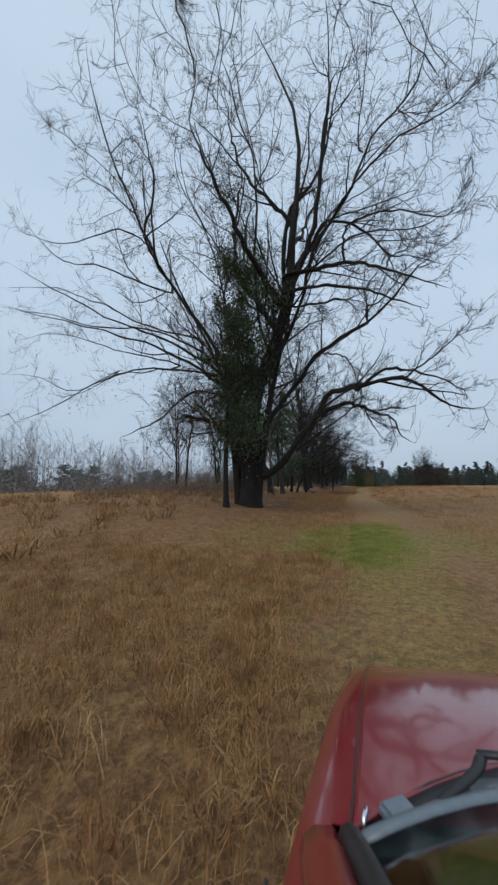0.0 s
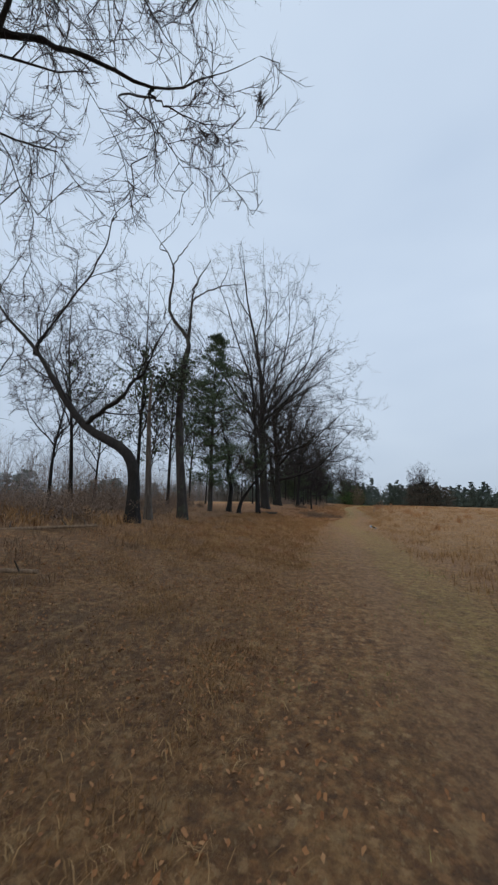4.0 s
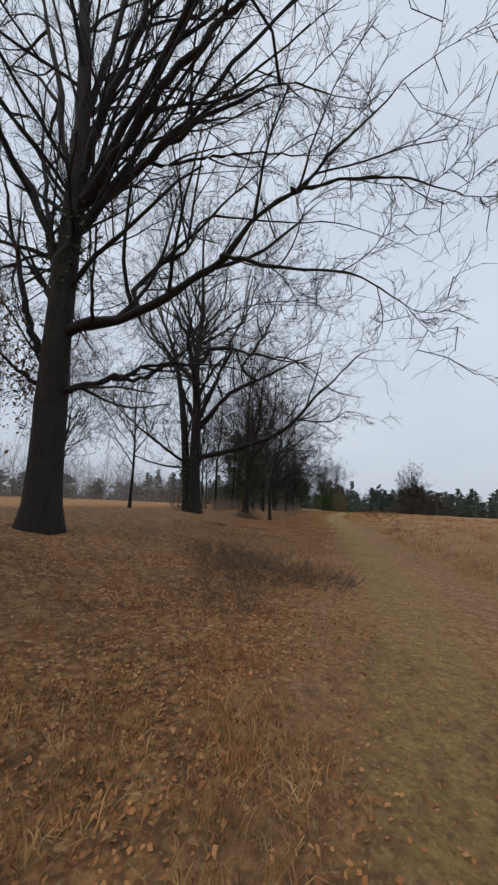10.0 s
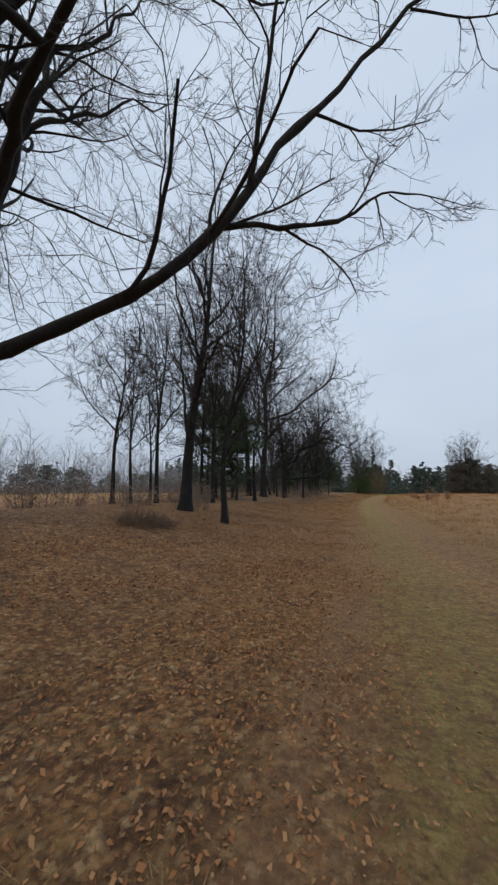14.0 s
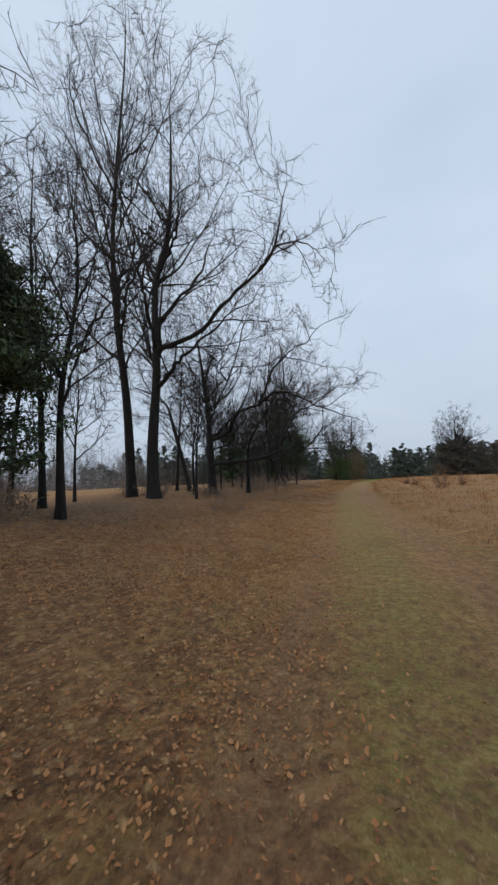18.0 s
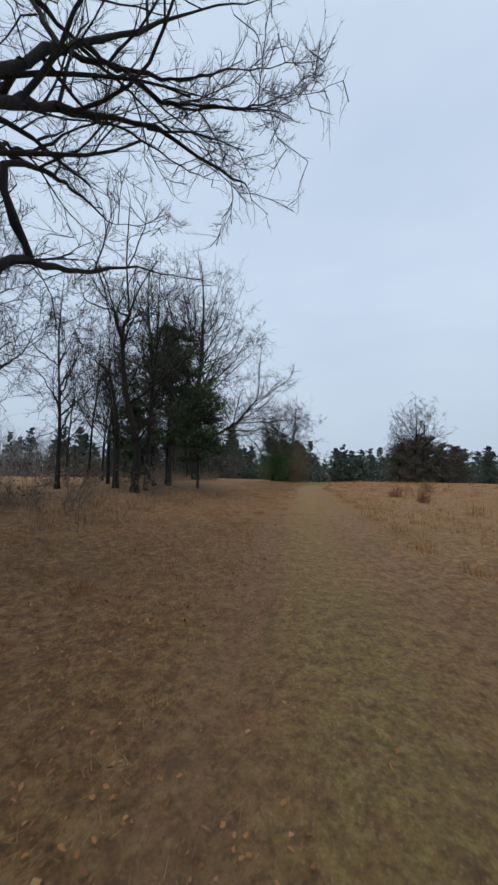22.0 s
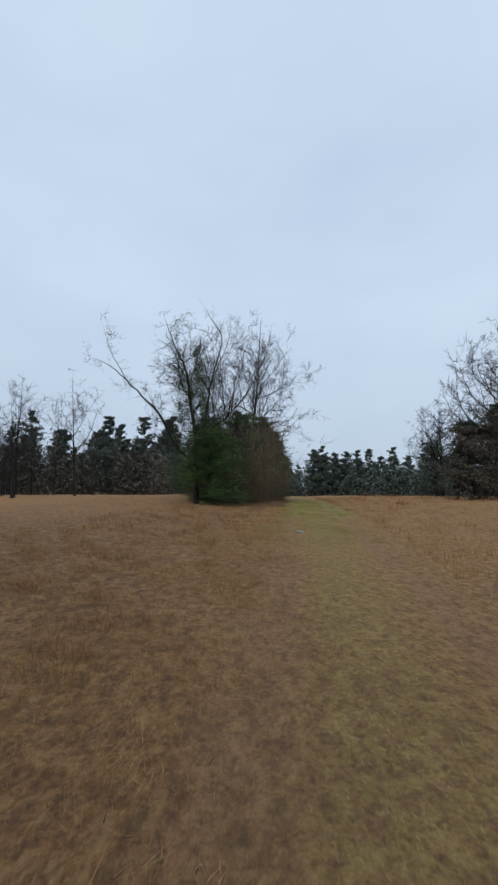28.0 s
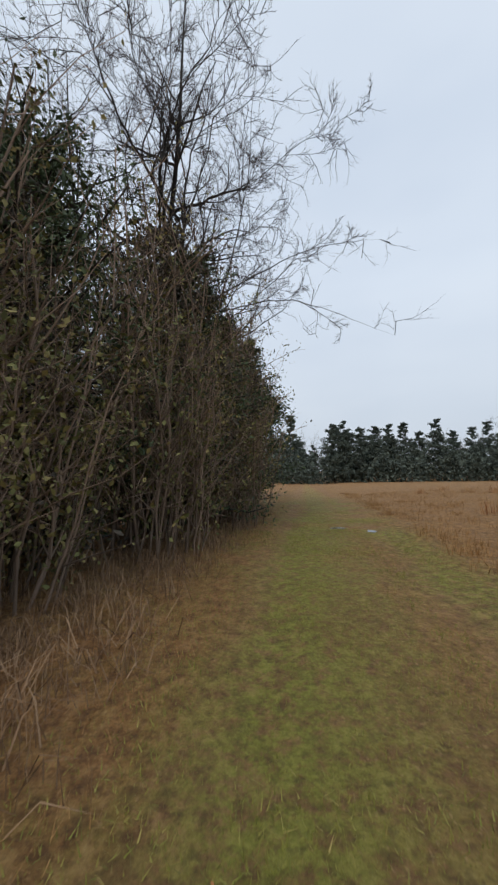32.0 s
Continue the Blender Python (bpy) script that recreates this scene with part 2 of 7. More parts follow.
def leafiness(y):
    """How thickly the fallen leaves lie, along the lane."""
    return np.interp(y, [8, 15, 24, 40, 48, 56, 78, 92, 108, 125, 160, 200], [0.1, 0.35, 0.45, 0.45, 0.5, 0.9, 1, 0.65, 0.3, 0.12, 0.05, 0.03])


def mesh_from(name, verts, faces_flat, sides, smooth_on=False):
    """A mesh from arrays: verts (n, 3); faces as one run of corners, all with the same number of sides."""
    me = bpy.data.meshes.new(name)
    verts = np.ascontiguousarray(verts, dtype=np.float32)
    flat = np.ascontiguousarray(faces_flat, dtype=np.int32).ravel()
    n = len(flat) // sides
    me.vertices.add(len(verts))
    me.vertices.foreach_set("co", verts.ravel())
    me.loops.add(len(flat))
    me.loops.foreach_set("vertex_index", flat)
    me.polygons.add(n)
    me.polygons.foreach_set("loop_start", np.arange(0, n * sides, sides, dtype=np.int32))
    me.polygons.foreach_set("loop_total", np.full(n, sides, dtype=np.int32))
    if smooth_on:
        me.polygons.foreach_set("use_smooth", np.ones(n, dtype=bool))
    me.update(calc_edges=True)
    return me


def piece(name, me, mat, parent=None, label="", **tags):
    ob = new(name, me)
    if mat:
        me.materials.append(mat)
    if parent:
        ob.parent = parent
    return tagged(ob, label, **tags)


def part(name, bm, mat, parent, label=""):
    me = bpy.data.meshes.new(name)
    bm.to_mesh(me)
    bm.free()
    return piece(name, me, mat, parent, label)


def ground_sheet():
    xs = np.unique(np.r_[np.linspace(-900, -120, 14), np.linspace(-120, -26, 26), np.arange(-26, -7, 0.7), np.arange(-7, 5, 0.4),
                         np.arange(5, 26, 0.8), np.linspace(26, 120, 26), np.linspace(120, 900, 14)])
    ys = np.unique(np.r_[np.linspace(-600, -30, 12), np.arange(-30, 205, 0.65), np.linspace(205, 330, 60), np.linspace(330, 1400, 20)])
    X, Y = np.meshgrid(xs, ys)
    near = smooth(-150, -60, Y) * (1 - smooth(260, 340, Y))
    X = X + near * lane_x(Y) * (np.abs(X) < 500)
    Z = land(X, Y)
    V = np.stack([X, Y, Z], -1).reshape(-1, 3)
    nx, ny = len(xs), len(ys)
    i = (np.arange(ny - 1)[:, None] * nx + np.arange(nx - 1)[None]).ravel()
    me = mesh_from("ground", V, np.stack([i, i + 1, i + nx + 1, i + nx], 1), 4, True)
    # darkens ground under the trees: damp litter and tree shade, both in the colour
    wet = me.attributes.new("damp_shade", "FLOAT", "POINT")
    off = X - lane_x(Y)
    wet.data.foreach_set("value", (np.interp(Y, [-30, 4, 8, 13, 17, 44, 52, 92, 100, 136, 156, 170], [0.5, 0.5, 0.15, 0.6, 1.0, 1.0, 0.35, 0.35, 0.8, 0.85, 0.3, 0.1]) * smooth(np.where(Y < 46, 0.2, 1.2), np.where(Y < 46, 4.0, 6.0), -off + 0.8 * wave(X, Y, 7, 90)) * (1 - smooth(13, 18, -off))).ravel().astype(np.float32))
    lf = me.attributes.new("leafy", "FLOAT", "POINT")
    lf.data.foreach_set("value", leafiness(Y).ravel().astype(np.float32))
    gr = me.attributes.new("greenness", "FLOAT", "POINT")
    gr.data.foreach_set("value", greenness(Y).ravel().astype(np.float32))
    lush = me.attributes.new("lush", "FLOAT", "POINT")
    fresh = (1 - smooth(1.0, 1.75, np.abs(X + 0.7) + 0.6 * wave(X, Y, 1.6, 91))) * smooth(7.4, 9.0, Y) * (1 - smooth(14.4, 16.4, Y))
    fresh = np.maximum(fresh, 0.28 * (1 - smooth(1.0, 2.4, np.abs(X + 0.6))) * (1 - smooth(8, 10, Y)) * smooth(1, 4, Y) * smooth(-0.2, 0.5, wave(X, Y, 1.3, 92)))
    fresh = np.maximum(fresh, 0.5 * (1 - smooth(1.2, 2.2, np.abs(X - 1.6) + 0.5 * wave(X, Y, 2.0, 94))) * smooth(9, 10.5, Y) * (1 - smooth(13.5, 15.5, Y)))
    verge = np.maximum(1 - smooth(0.35, 0.9, np.abs(off + 0.8)), 1 - smooth(0.4, 1.0, np.abs(off - 1.5)))
    fresh = np.maximum(fresh, 0.95 * verge * smooth(-0.4, 0.3, wave(X, Y, 3.0, 95)) * smooth(172, 182, Y) * (1 - smooth(204, 212, Y)))
    lush.data.foreach_set("value", fresh.ravel().astype(np.float32))
    at = me.attributes.new("lane_offset", "FLOAT", "POINT")
    at.data.foreach_set("value", (X - lane_x(Y) - 1.6 * smooth(16, 23, Y) * (1 - smooth(40, 54, Y))).ravel().astype(np.float32))
    return me


def ground_material():
    m, t, b = material("field_earth_and_litter", 0.95)
    off = t.nodes.new("ShaderNodeAttribute")
    off.attribute_name = "lane_offset"
    d = off.outputs["Fac"]
    wob = noise_tex(t, 0.35, 4.0)
    dn = calc(t, "ADD", d, calc(t, "MULTIPLY", calc(t, "SUBTRACT", wob, 0.5), 3.4))
    fine = noise_tex(t, 24.0, 6.0, 0.78)
    mid = noise_tex(t, 2.2, 5.0, 0.65)
    big = noise_tex(t, 0.16, 4.0, 0.6)
    # leaf litter: ragged cells, each with a tone of its own, darker towards their rims
    pos = t.nodes.new("ShaderNodeNewGeometry").outputs["Position"]
    jitter = t.nodes.new("ShaderNodeTexNoise")
    jitter.inputs["Scale"].default_value, jitter.inputs["Detail"].default_value = 30.0, 3.0
    shift = t.nodes.new("ShaderNodeVectorMath")
    shift.operation = "MULTIPLY_ADD"
    shift.inputs[1].default_value = (0.07, 0.07, 0.0)
    t.links.new(pos, jitter.inputs["Vector"])
    t.links.new(jitter.outputs["Color"], shift.inputs[0])
    t.links.new(pos, shift.inputs[2])
    cells = t.nodes.new("ShaderNodeTexVoronoi")
    cells.inputs["Scale"].default_value = 17.0
    t.links.new(shift.outputs[0], cells.inputs["Vector"])
    tone = t.nodes.new("ShaderNodeSeparateColor")
    t.links.new(cells.outputs["Color"], tone.inputs[0])
    leaf_tone = ramp(t, tone.outputs[0], [(0.0, (0.13, 0.05, 0.016)), (0.3, (0.29, 0.115, 0.036)), (0.6, (0.44, 0.19, 0.062)), (0.85, (0.55, 0.28, 0.105)), (1.0, (0.66, 0.43, 0.21))])
    litter = ramp(t, tone.outputs[0], [(0.0, (0.07, 0.026, 0.009)), (0.3, (0.19, 0.072, 0.024)), (0.6, (0.32, 0.13, 0.044)), (0.85, (0.42, 0.195, 0.074)), (1.0, (0.52, 0.30, 0.14))])
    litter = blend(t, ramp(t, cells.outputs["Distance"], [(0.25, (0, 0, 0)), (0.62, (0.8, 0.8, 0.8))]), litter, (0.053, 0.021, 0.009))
    tuft = noise_tex(t, 6.5, 5.0, 0.75)
    thatch = ramp(t, calc(t, "ADD", calc(t, "MULTIPLY", fine, 0.5), calc(t, "MULTIPLY", tuft, 0.5)), [(0.36, (0.075, 0.031, 0.011)), (0.46, (0.176, 0.083, 0.028)), (0.54, (0.300, 0.146, 0.048)), (0.66, (0.430, 0.245, 0.094))])
    lying = t.nodes.new("ShaderNodeAttribute")
    lying.attribute_name = "leafy"
    grassy = calc(t, "MAXIMUM", ramp(t, mid, [(0.40, (0, 0, 0)), (0.62, (0.85, 0.85, 0.85))]), calc(t, "MULTIPLY_ADD", lying.outputs["Fac"], -0.85, 0.85))
    litter = blend(t, grassy, litter, thatch)
    straw = ramp(t, calc(t, "ADD", calc(t, "MULTIPLY", fine, 0.55), calc(t, "MULTIPLY", tuft, 0.45)), [(0.36, (0.123, 0.058, 0.019)), (0.5, (0.308, 0.158, 0.054)), (0.64, (0.450, 0.282, 0.118))])
    green = ramp(t, calc(t, "ADD", calc(t, "MULTIPLY", fine, 0.5), calc(t, "MULTIPLY", tuft, 0.5)), [(0.36, (0.07, 0.078, 0.014)), (0.5, (0.175, 0.20, 0.034)), (0.64, (0.29, 0.295, 0.07))])
    olive = ramp(t, calc(t, "ADD", calc(t, "MULTIPLY", fine, 0.5), calc(t, "MULTIPLY", tuft, 0.5)), [(0.36, (0.12, 0.09, 0.026)), (0.5, (0.305, 0.215, 0.060)), (0.64, (0.45, 0.335, 0.125))])
    soil = ramp(t, fine, [(0.3, (0.155, 0.079, 0.035)), (0.7, (0.38, 0.21, 0.10))])
    right = ramp(t, calc(t, "ADD", calc(t, "MULTIPLY", dn, 0.1), 0.5), [(0.60, (0, 0, 0)), (0.74, (1, 1, 1))])
    left_far = ramp(t, calc(t, "MULTIPLY", dn, -0.01), [(0.17, (0, 0, 0)), (0.22, (1, 1, 1))])
    col = blend(t, calc(t, "MAXIMUM", right, left_far), litter, straw)
    col = blend(t, calc(t, "MULTIPLY", right, ramp(t, mid, [(0.45, (0, 0, 0)), (0.65, (0.7, 0.7, 0.7))])), col, (0.12, 0.075, 0.04))
    lane = calc(t, "SUBTRACT", 1.0, calc(t, "MINIMUM", calc(t, "MULTIPLY", calc(t, "ABSOLUTE", dn), 0.5), 1.0))
    lane = ramp(t, lane, [(0.12, (0, 0, 0)), (0.5, (1, 1, 1))])
    strip = ramp(t, calc(t, "ABSOLUTE", calc(t, "ADD", d, calc(t, "MULTIPLY", calc(t, "SUBTRACT", mid, 0.5), 1.1))), [(0.4, (1, 1, 1)), (0.95, (0, 0, 0))])
    patches = ramp(t, big, [(0.36, (0.2, 0.2, 0.2)), (0.6, (1, 1, 1))])
    alive = t.nodes.new("ShaderNodeAttribute")
    alive.attribute_name = "greenness"
    green = blend(t, calc(t, "POWER", alive.outputs["Fac"], 4.0), olive, green)
    broken = ramp(t, tuft, [(0.38, (0.15, 0.15, 0.15)), (0.55, (1, 1, 1))])
    patches = calc(t, "MULTIPLY", patches, alive.outputs["Fac"])
    wide = calc(t, "SUBTRACT", 1.0, calc(t, "MINIMUM", calc(t, "MULTIPLY", calc(t, "ABSOLUTE", calc(t, "ADD", dn, 0.9)), 0.2), 1.0))
    wide = calc(t, "MULTIPLY", wide, calc(t, "POWER", alive.outputs["Fac"], 3.0))
    wide = calc(t, "MULTIPLY", wide, ramp(t, mid, [(0.42, (0, 0, 0)), (0.56, (1, 1, 1))]))
    dry_lane = blend(t, ramp(t, tuft, [(0.4, (0, 0, 0)), (0.6, (1, 1, 1))]), soil, thatch)
    col = blend(t, calc(t, "MULTIPLY", lane, 0.75), col, dry_lane)
    growth = calc(t, "MAXIMUM", calc(t, "MAXIMUM", calc(t, "MULTIPLY", lane, patches), calc(t, "MULTIPLY", strip, calc(t, "MULTIPLY_ADD", alive.outputs["Fac"], 0.5, 0.5))), wide)
    col = blend(t, calc(t, "MULTIPLY", calc(t, "MULTIPLY", growth, broken), 0.9), col, green)
    rut = calc(t, "SUBTRACT", 1.0, calc(t, "MINIMUM", calc(t, "MULTIPLY", calc(t, "ABSOLUTE", calc(t, "SUBTRACT", calc(t, "ABSOLUTE", calc(t, "SUBTRACT", d, 0.15)), 1.25)), 1.9), 1.0))
    col = blend(t, calc(t, "MULTIPLY", rut, calc(t, "MULTIPLY_ADD", mid, 0.8, 0.35)), col, soil)
    # broad dull and bright patches, a stride or two across
    broad = noise_tex(t, 0.55, 5.0, 0.6)
    col = blend(t, ramp(t, broad, [(0.52, (0, 0, 0)), (0.68, (0.6, 0.6, 0.6))]), col, straw)
    col = blend(t, ramp(t, broad, [(0.30, (0.55, 0.55, 0.55)), (0.46, (0, 0, 0))]), col, blend(t, fine, (0.07, 0.033, 0.012), (0.22, 0.115, 0.042)))
    drift = calc(t, "MULTIPLY", lying.outputs["Fac"], ramp(t, noise_tex(t, 1.3, 5.0, 0.65), [(0.36, (0.1, 0.1, 0.1)), (0.54, (1, 1, 1))]))
    drift = calc(t, "MULTIPLY", drift, calc(t, "MULTIPLY", calc(t, "MULTIPLY_ADD", strip, -0.75, 1.0), calc(t, "SUBTRACT", 1.0, right)))
    drift = calc(t, "MULTIPLY", drift, ramp(t, cells.outputs["Distance"], [(0.3, (1, 1, 1)), (0.75, (0.2, 0.2, 0.2))]))
    col = blend(t, calc(t, "MULTIPLY", drift, 0.85), col, leaf_tone)
    # dampness and the trees' shade, painted together as dark patches
    damp_shade = t.nodes.new("ShaderNodeAttribute")
    damp_shade.attribute_name = "damp_shade"
    col = blend(t, calc(t, "MULTIPLY", damp_shade.outputs["Fac"], ramp(t, noise_tex(t, 0.8, 5.0, 0.65), [(0.3, (0.85, 0.85, 0.85)), (0.62, (0.15, 0.15, 0.15))])), col, blend(t, fine, (0.035, 0.02, 0.012), (0.13, 0.072, 0.042)))
    fleck = ramp(t, noise_tex(t, 34.0, 2.0, 0.5, squash=(1, 0.5, 1)), [(0.62, (0, 0, 0)), (0.70, (1, 1, 1))])
    col = blend(t, calc(t, "MULTIPLY", fleck, 0.5), col, (0.50, 0.34, 0.16))
    col = blend(t, calc(t, "MULTIPLY", calc(t, "MULTIPLY_ADD", lying.outputs["Fac"], -0.42, 0.42), calc(t, "SUBTRACT", 1.0, calc(t, "MULTIPLY", growth, 0.85))), col, straw)
    col = blend(t, calc(t, "MULTIPLY", rut, calc(t, "MULTIPLY_ADD", mid, 0.6, 0.15)), col, soil)
    fresh = t.nodes.new("ShaderNodeAttribute")
    fresh.attribute_name = "lush"
    vivid = ramp(t, calc(t, "ADD", calc(t, "MULTIPLY", fine, 0.5), calc(t, "MULTIPLY", tuft, 0.5)), [(0.36, (0.07, 0.082, 0.014)), (0.5, (0.20, 0.215, 0.032)), (0.64, (0.33, 0.33, 0.07))])
    col = blend(t, calc(t, "MULTIPLY", fresh.outputs["Fac"], broken), col, vivid)
    # dark patches and pale tufts, a hand's breadth to a stride across
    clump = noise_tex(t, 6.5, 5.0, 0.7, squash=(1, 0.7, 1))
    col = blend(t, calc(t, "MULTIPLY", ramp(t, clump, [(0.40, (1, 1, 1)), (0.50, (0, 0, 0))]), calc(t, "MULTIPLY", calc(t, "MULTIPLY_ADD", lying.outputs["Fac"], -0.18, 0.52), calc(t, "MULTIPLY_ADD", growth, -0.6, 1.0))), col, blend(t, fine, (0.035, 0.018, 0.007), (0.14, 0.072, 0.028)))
    col = blend(t, calc(t, "MULTIPLY", ramp(t, clump, [(0.53, (0, 0, 0)), (0.63, (1, 1, 1))]), calc(t, "MULTIPLY_ADD", growth, -0.3, 0.42)), col, (0.46, 0.29, 0.125))
    dark_spots = ramp(t, noise_tex(t, 11.0, 4.0, 0.65), [(0.36, (1, 1, 1)), (0.47, (0, 0, 0))])
    col = blend(t, calc(t, "MULTIPLY", dark_spots, 0.4), col, (0.05, 0.024, 0.010))
    t.links.new(col, b.inputs["Base Color"])
    bump(t, b, calc(t, "ADD", calc(t, "ADD", fine, mid), calc(t, "MULTIPLY", tone.outputs[1], 0.6)), 0.9, 0.05)
    return m


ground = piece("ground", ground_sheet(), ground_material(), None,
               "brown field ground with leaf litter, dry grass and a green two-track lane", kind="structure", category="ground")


# ================= trees =================
def unit(v):
    return v / (np.linalg.norm(v, axis=-1, keepdims=True) + 1e-9)


def tubes(lines, radii, sides):
    """Tubes round n polylines of k points: vertices and four-sided faces."""
    n, k, _ = lines.shape
    tang = np.empty_like(lines)
    tang[:, 1:-1] = lines[:, 2:] - lines[:, :-2]
    tang[:, 0], tang[:, -1] = lines[:, 1] - lines[:, 0], lines[:, -1] - lines[:, -2]
    tang /= np.linalg.norm(tang, axis=-1, keepdims=True) + 1e-9
    ref = np.where(np.abs(tang[:, :1, 2:3]) > 0.85, np.array([1.0, 0.1, 0]), np.array([0, 0.1, 1.0]))
    ref = np.broadcast_to(ref, tang.shape)
    u = np.cross(tang, ref)
    u /= np.linalg.norm(u, axis=-1, keepdims=True) + 1e-9
    v = np.cross(tang, u)
    a = 2 * np.pi * np.arange(sides) / sides
    ring = (u[:, :, None] * np.cos(a)[:, None] + v[:, :, None] * np.sin(a)[:, None]) * radii[:, :, None, None]
    V = (lines[:, :, None] + ring).reshape(-1, 3)
    base = (np.arange(n)[:, None, None] * k + np.arange(k - 1)[None, :, None]) * sides
    j = np.arange(sides)[None, None]
    j2 = (j + 1) % sides
    F = np.stack([base + j, base + j2, base + sides + j2, base + sides + j], -1).reshape(-1, 4)
    return V, F


def spikes(lines, radii):
    """Three-sided twigs that run to a point, from the ends of n lines."""
    a, b = lines[:, 0], lines[:, -1]
    way = unit(b - a)
    u = unit(np.cross(way, np.array([0.3, 0.2, 0.93])))
    v = np.cross(way, u)
    r = radii[:, :1]
    V = np.stack([a + u * r, a - u * r * 0.5 + v * r * 0.87, a - u * r * 0.5 - v * r * 0.87, b], 1).reshape(-1, 3)
    i = np.arange(len(a))[:, None] * 4
    return V, np.concatenate([i + np.array([0, 1, 3]), i + np.array([1, 2, 3]), i + np.array([2, 0, 3])], 1).reshape(-1, 3)


def twig_mesh(name, groups, lines, radii):
    """Tubes, as triangles, and pointed twigs in one mesh."""
    V, F = spikes(lines, radii)
    Vs, Fs, off = [V], [F], len(V)
    for some, rr, sides in groups:
        V, Q = tubes(some, rr, sides)
        Vs.append(V)
        Fs.append(np.concatenate([Q[:, [0, 1, 2]], Q[:, [0, 2, 3]]]) + off)
        off += len(V)
    return mesh_from(name, np.concatenate(Vs), np.concatenate(Fs), 3, True)


def tube_mesh(name, groups):
    """One mesh from several (lines, radii, sides)."""
    Vs, Fs, off = [], [], 0
    for lines, radii, sides in groups:
        V, F = tubes(lines, radii, sides)
        Vs.append(V)
        Fs.append(F + off)
        off += len(V)
    return mesh_from(name, np.concatenate(Vs), np.concatenate(Fs), 4, True)


def resample(points, k):
    """A smooth run of k points through a few control points (Catmull-Rom)."""
    p = np.array(points, float)
    p = np.vstack([2 * p[0] - p[1], p, 2 * p[-1] - p[-2]])
    out = []
    for s in np.linspace(0, len(p) - 3 - 1e-6, k):
        i = int(s)
        f = s - i
        a, b, c, d = p[i:i + 4]
        out.append(0.5 * (2 * b + (c - a) * f + (2 * a - 5 * b + 4 * c - d) * f * f + (3 * b - a - 3 * c + d) * f ** 3))
    return np.array(out)


def sprout(rs, lines, radii, count, span, angle, ratio, k, lift, wander, thin, least, first=0.15, long_end=0.55):
    """Side shoots of every line: count each, at random places along it from first to the tip."""
    n, kk, _ = lines.shape
    s = first + (1 - first) * ((np.arange(count)[None] + rs.uniform(0, 1, (n, count))) / count)
    pos = s * (kk - 1)
    i = np.clip(pos.astype(int), 0, kk - 2)
    f = (pos - i)[..., None]
    rows = np.arange(n)[:, None]
    start = lines[rows, i] * (1 - f) + lines[rows, i + 1] * f
    along = unit(lines[rows, i + 1] - lines[rows, i])
    rad = (radii[rows, i] * (1 - f[..., 0]) + radii[rows, i + 1] * f[..., 0])
    total = np.linalg.norm(np.diff(lines, axis=1), axis=-1).sum(1)[:, None]
    side = unit(np.cross(along, rs.normal(size=along.shape)))
    ang = np.radians(rs.normal(angle, 12, s.shape))[..., None]
    way = unit(along * np.cos(ang) + side * np.sin(ang) + np.array([0, 0, lift]))
    length = total * ratio * (1 - (1 - long_end) * s) * rs.uniform(0.55, 1.3, s.shape)
    length = np.clip(length, span[0], span[1])
    start, way, length = start.reshape(-1, 3), way.reshape(-1, 3), length.reshape(-1)
    r0 = np.maximum(np.minimum(rad.reshape(-1) * 0.75, length * thin), least)
    m = len(start)
    out = np.empty((m, k, 3))
    out[:, 0] = start
    step = (length / (k - 1))[:, None]
    for q in range(1, k):
        way = unit(way + rs.normal(0, wander, (m, 3)) + np.array([0, 0, lift * 0.35]))
        out[:, q] = out[:, q - 1] + way * step
    taper = np.linspace(1, 0.35, k)[None]
    return out, np.maximum(r0[:, None] * taper, least * 0.7)


def branch_out(rs, seeds, spots, step):
    """Branches that fork from the seeds toward the spots, each spot drawing the nearest wood until it is met. Returns short pieces with their radii."""
    where, parent = [p for p in seeds], [-1] * len(seeds)
    spots = spots.astype(np.float32)
    dist, near = np.full(len(spots), 1e9, np.float32), np.zeros(len(spots), int)

    def meet(points, first):
        for lo in range(0, len(points), 200):
            some = np.asarray(points[lo:lo + 200], np.float32)
            d = ((spots[:, None] - some[None]) ** 2).sum(-1)
            j = d.argmin(1)
            best = d[np.arange(len(spots)), j]
            closer = best < dist
            dist[closer], near[closer] = best[closer], j[closer] + lo + first

    meet(seeds, 0)
    for _ in range(70):
        live = dist > (step * 1.25) ** 2
        spots, dist, near = spots[live], dist[live], near[live]
        if not len(spots):
            break
        who, back = np.unique(near, return_inverse=True)
        foot = np.array([where[i] for i in who])
        pull = np.zeros((len(who), 3))
        np.add.at(pull, back, unit(spots - foot[back]))
        way = unit(unit(pull) + rs.normal(0, 0.17, pull.shape) + np.array([0, 0, 0.1]))
        fresh = foot + way * step
        meet(fresh, len(where))
        where.extend(fresh), parent.extend(who.tolist())
    where, parent = np.array(where), np.array(parent)
    load = np.zeros(len(where))
    for i in range(len(where) - 1, len(seeds) - 1, -1):
        load[i] = max(load[i], 1.0)
        load[parent[i]] += load[i]
    made = np.arange(len(seeds), len(where))
    r = 0.009 * load ** 0.45
    r0 = np.where(parent[made] >= len(seeds), np.minimum(r[parent[made]], r[made] * 1.3), r[made] * 1.15)
    return np.stack([where[parent[made]], where[made]], 1), np.stack([r0, r[made]], 1)


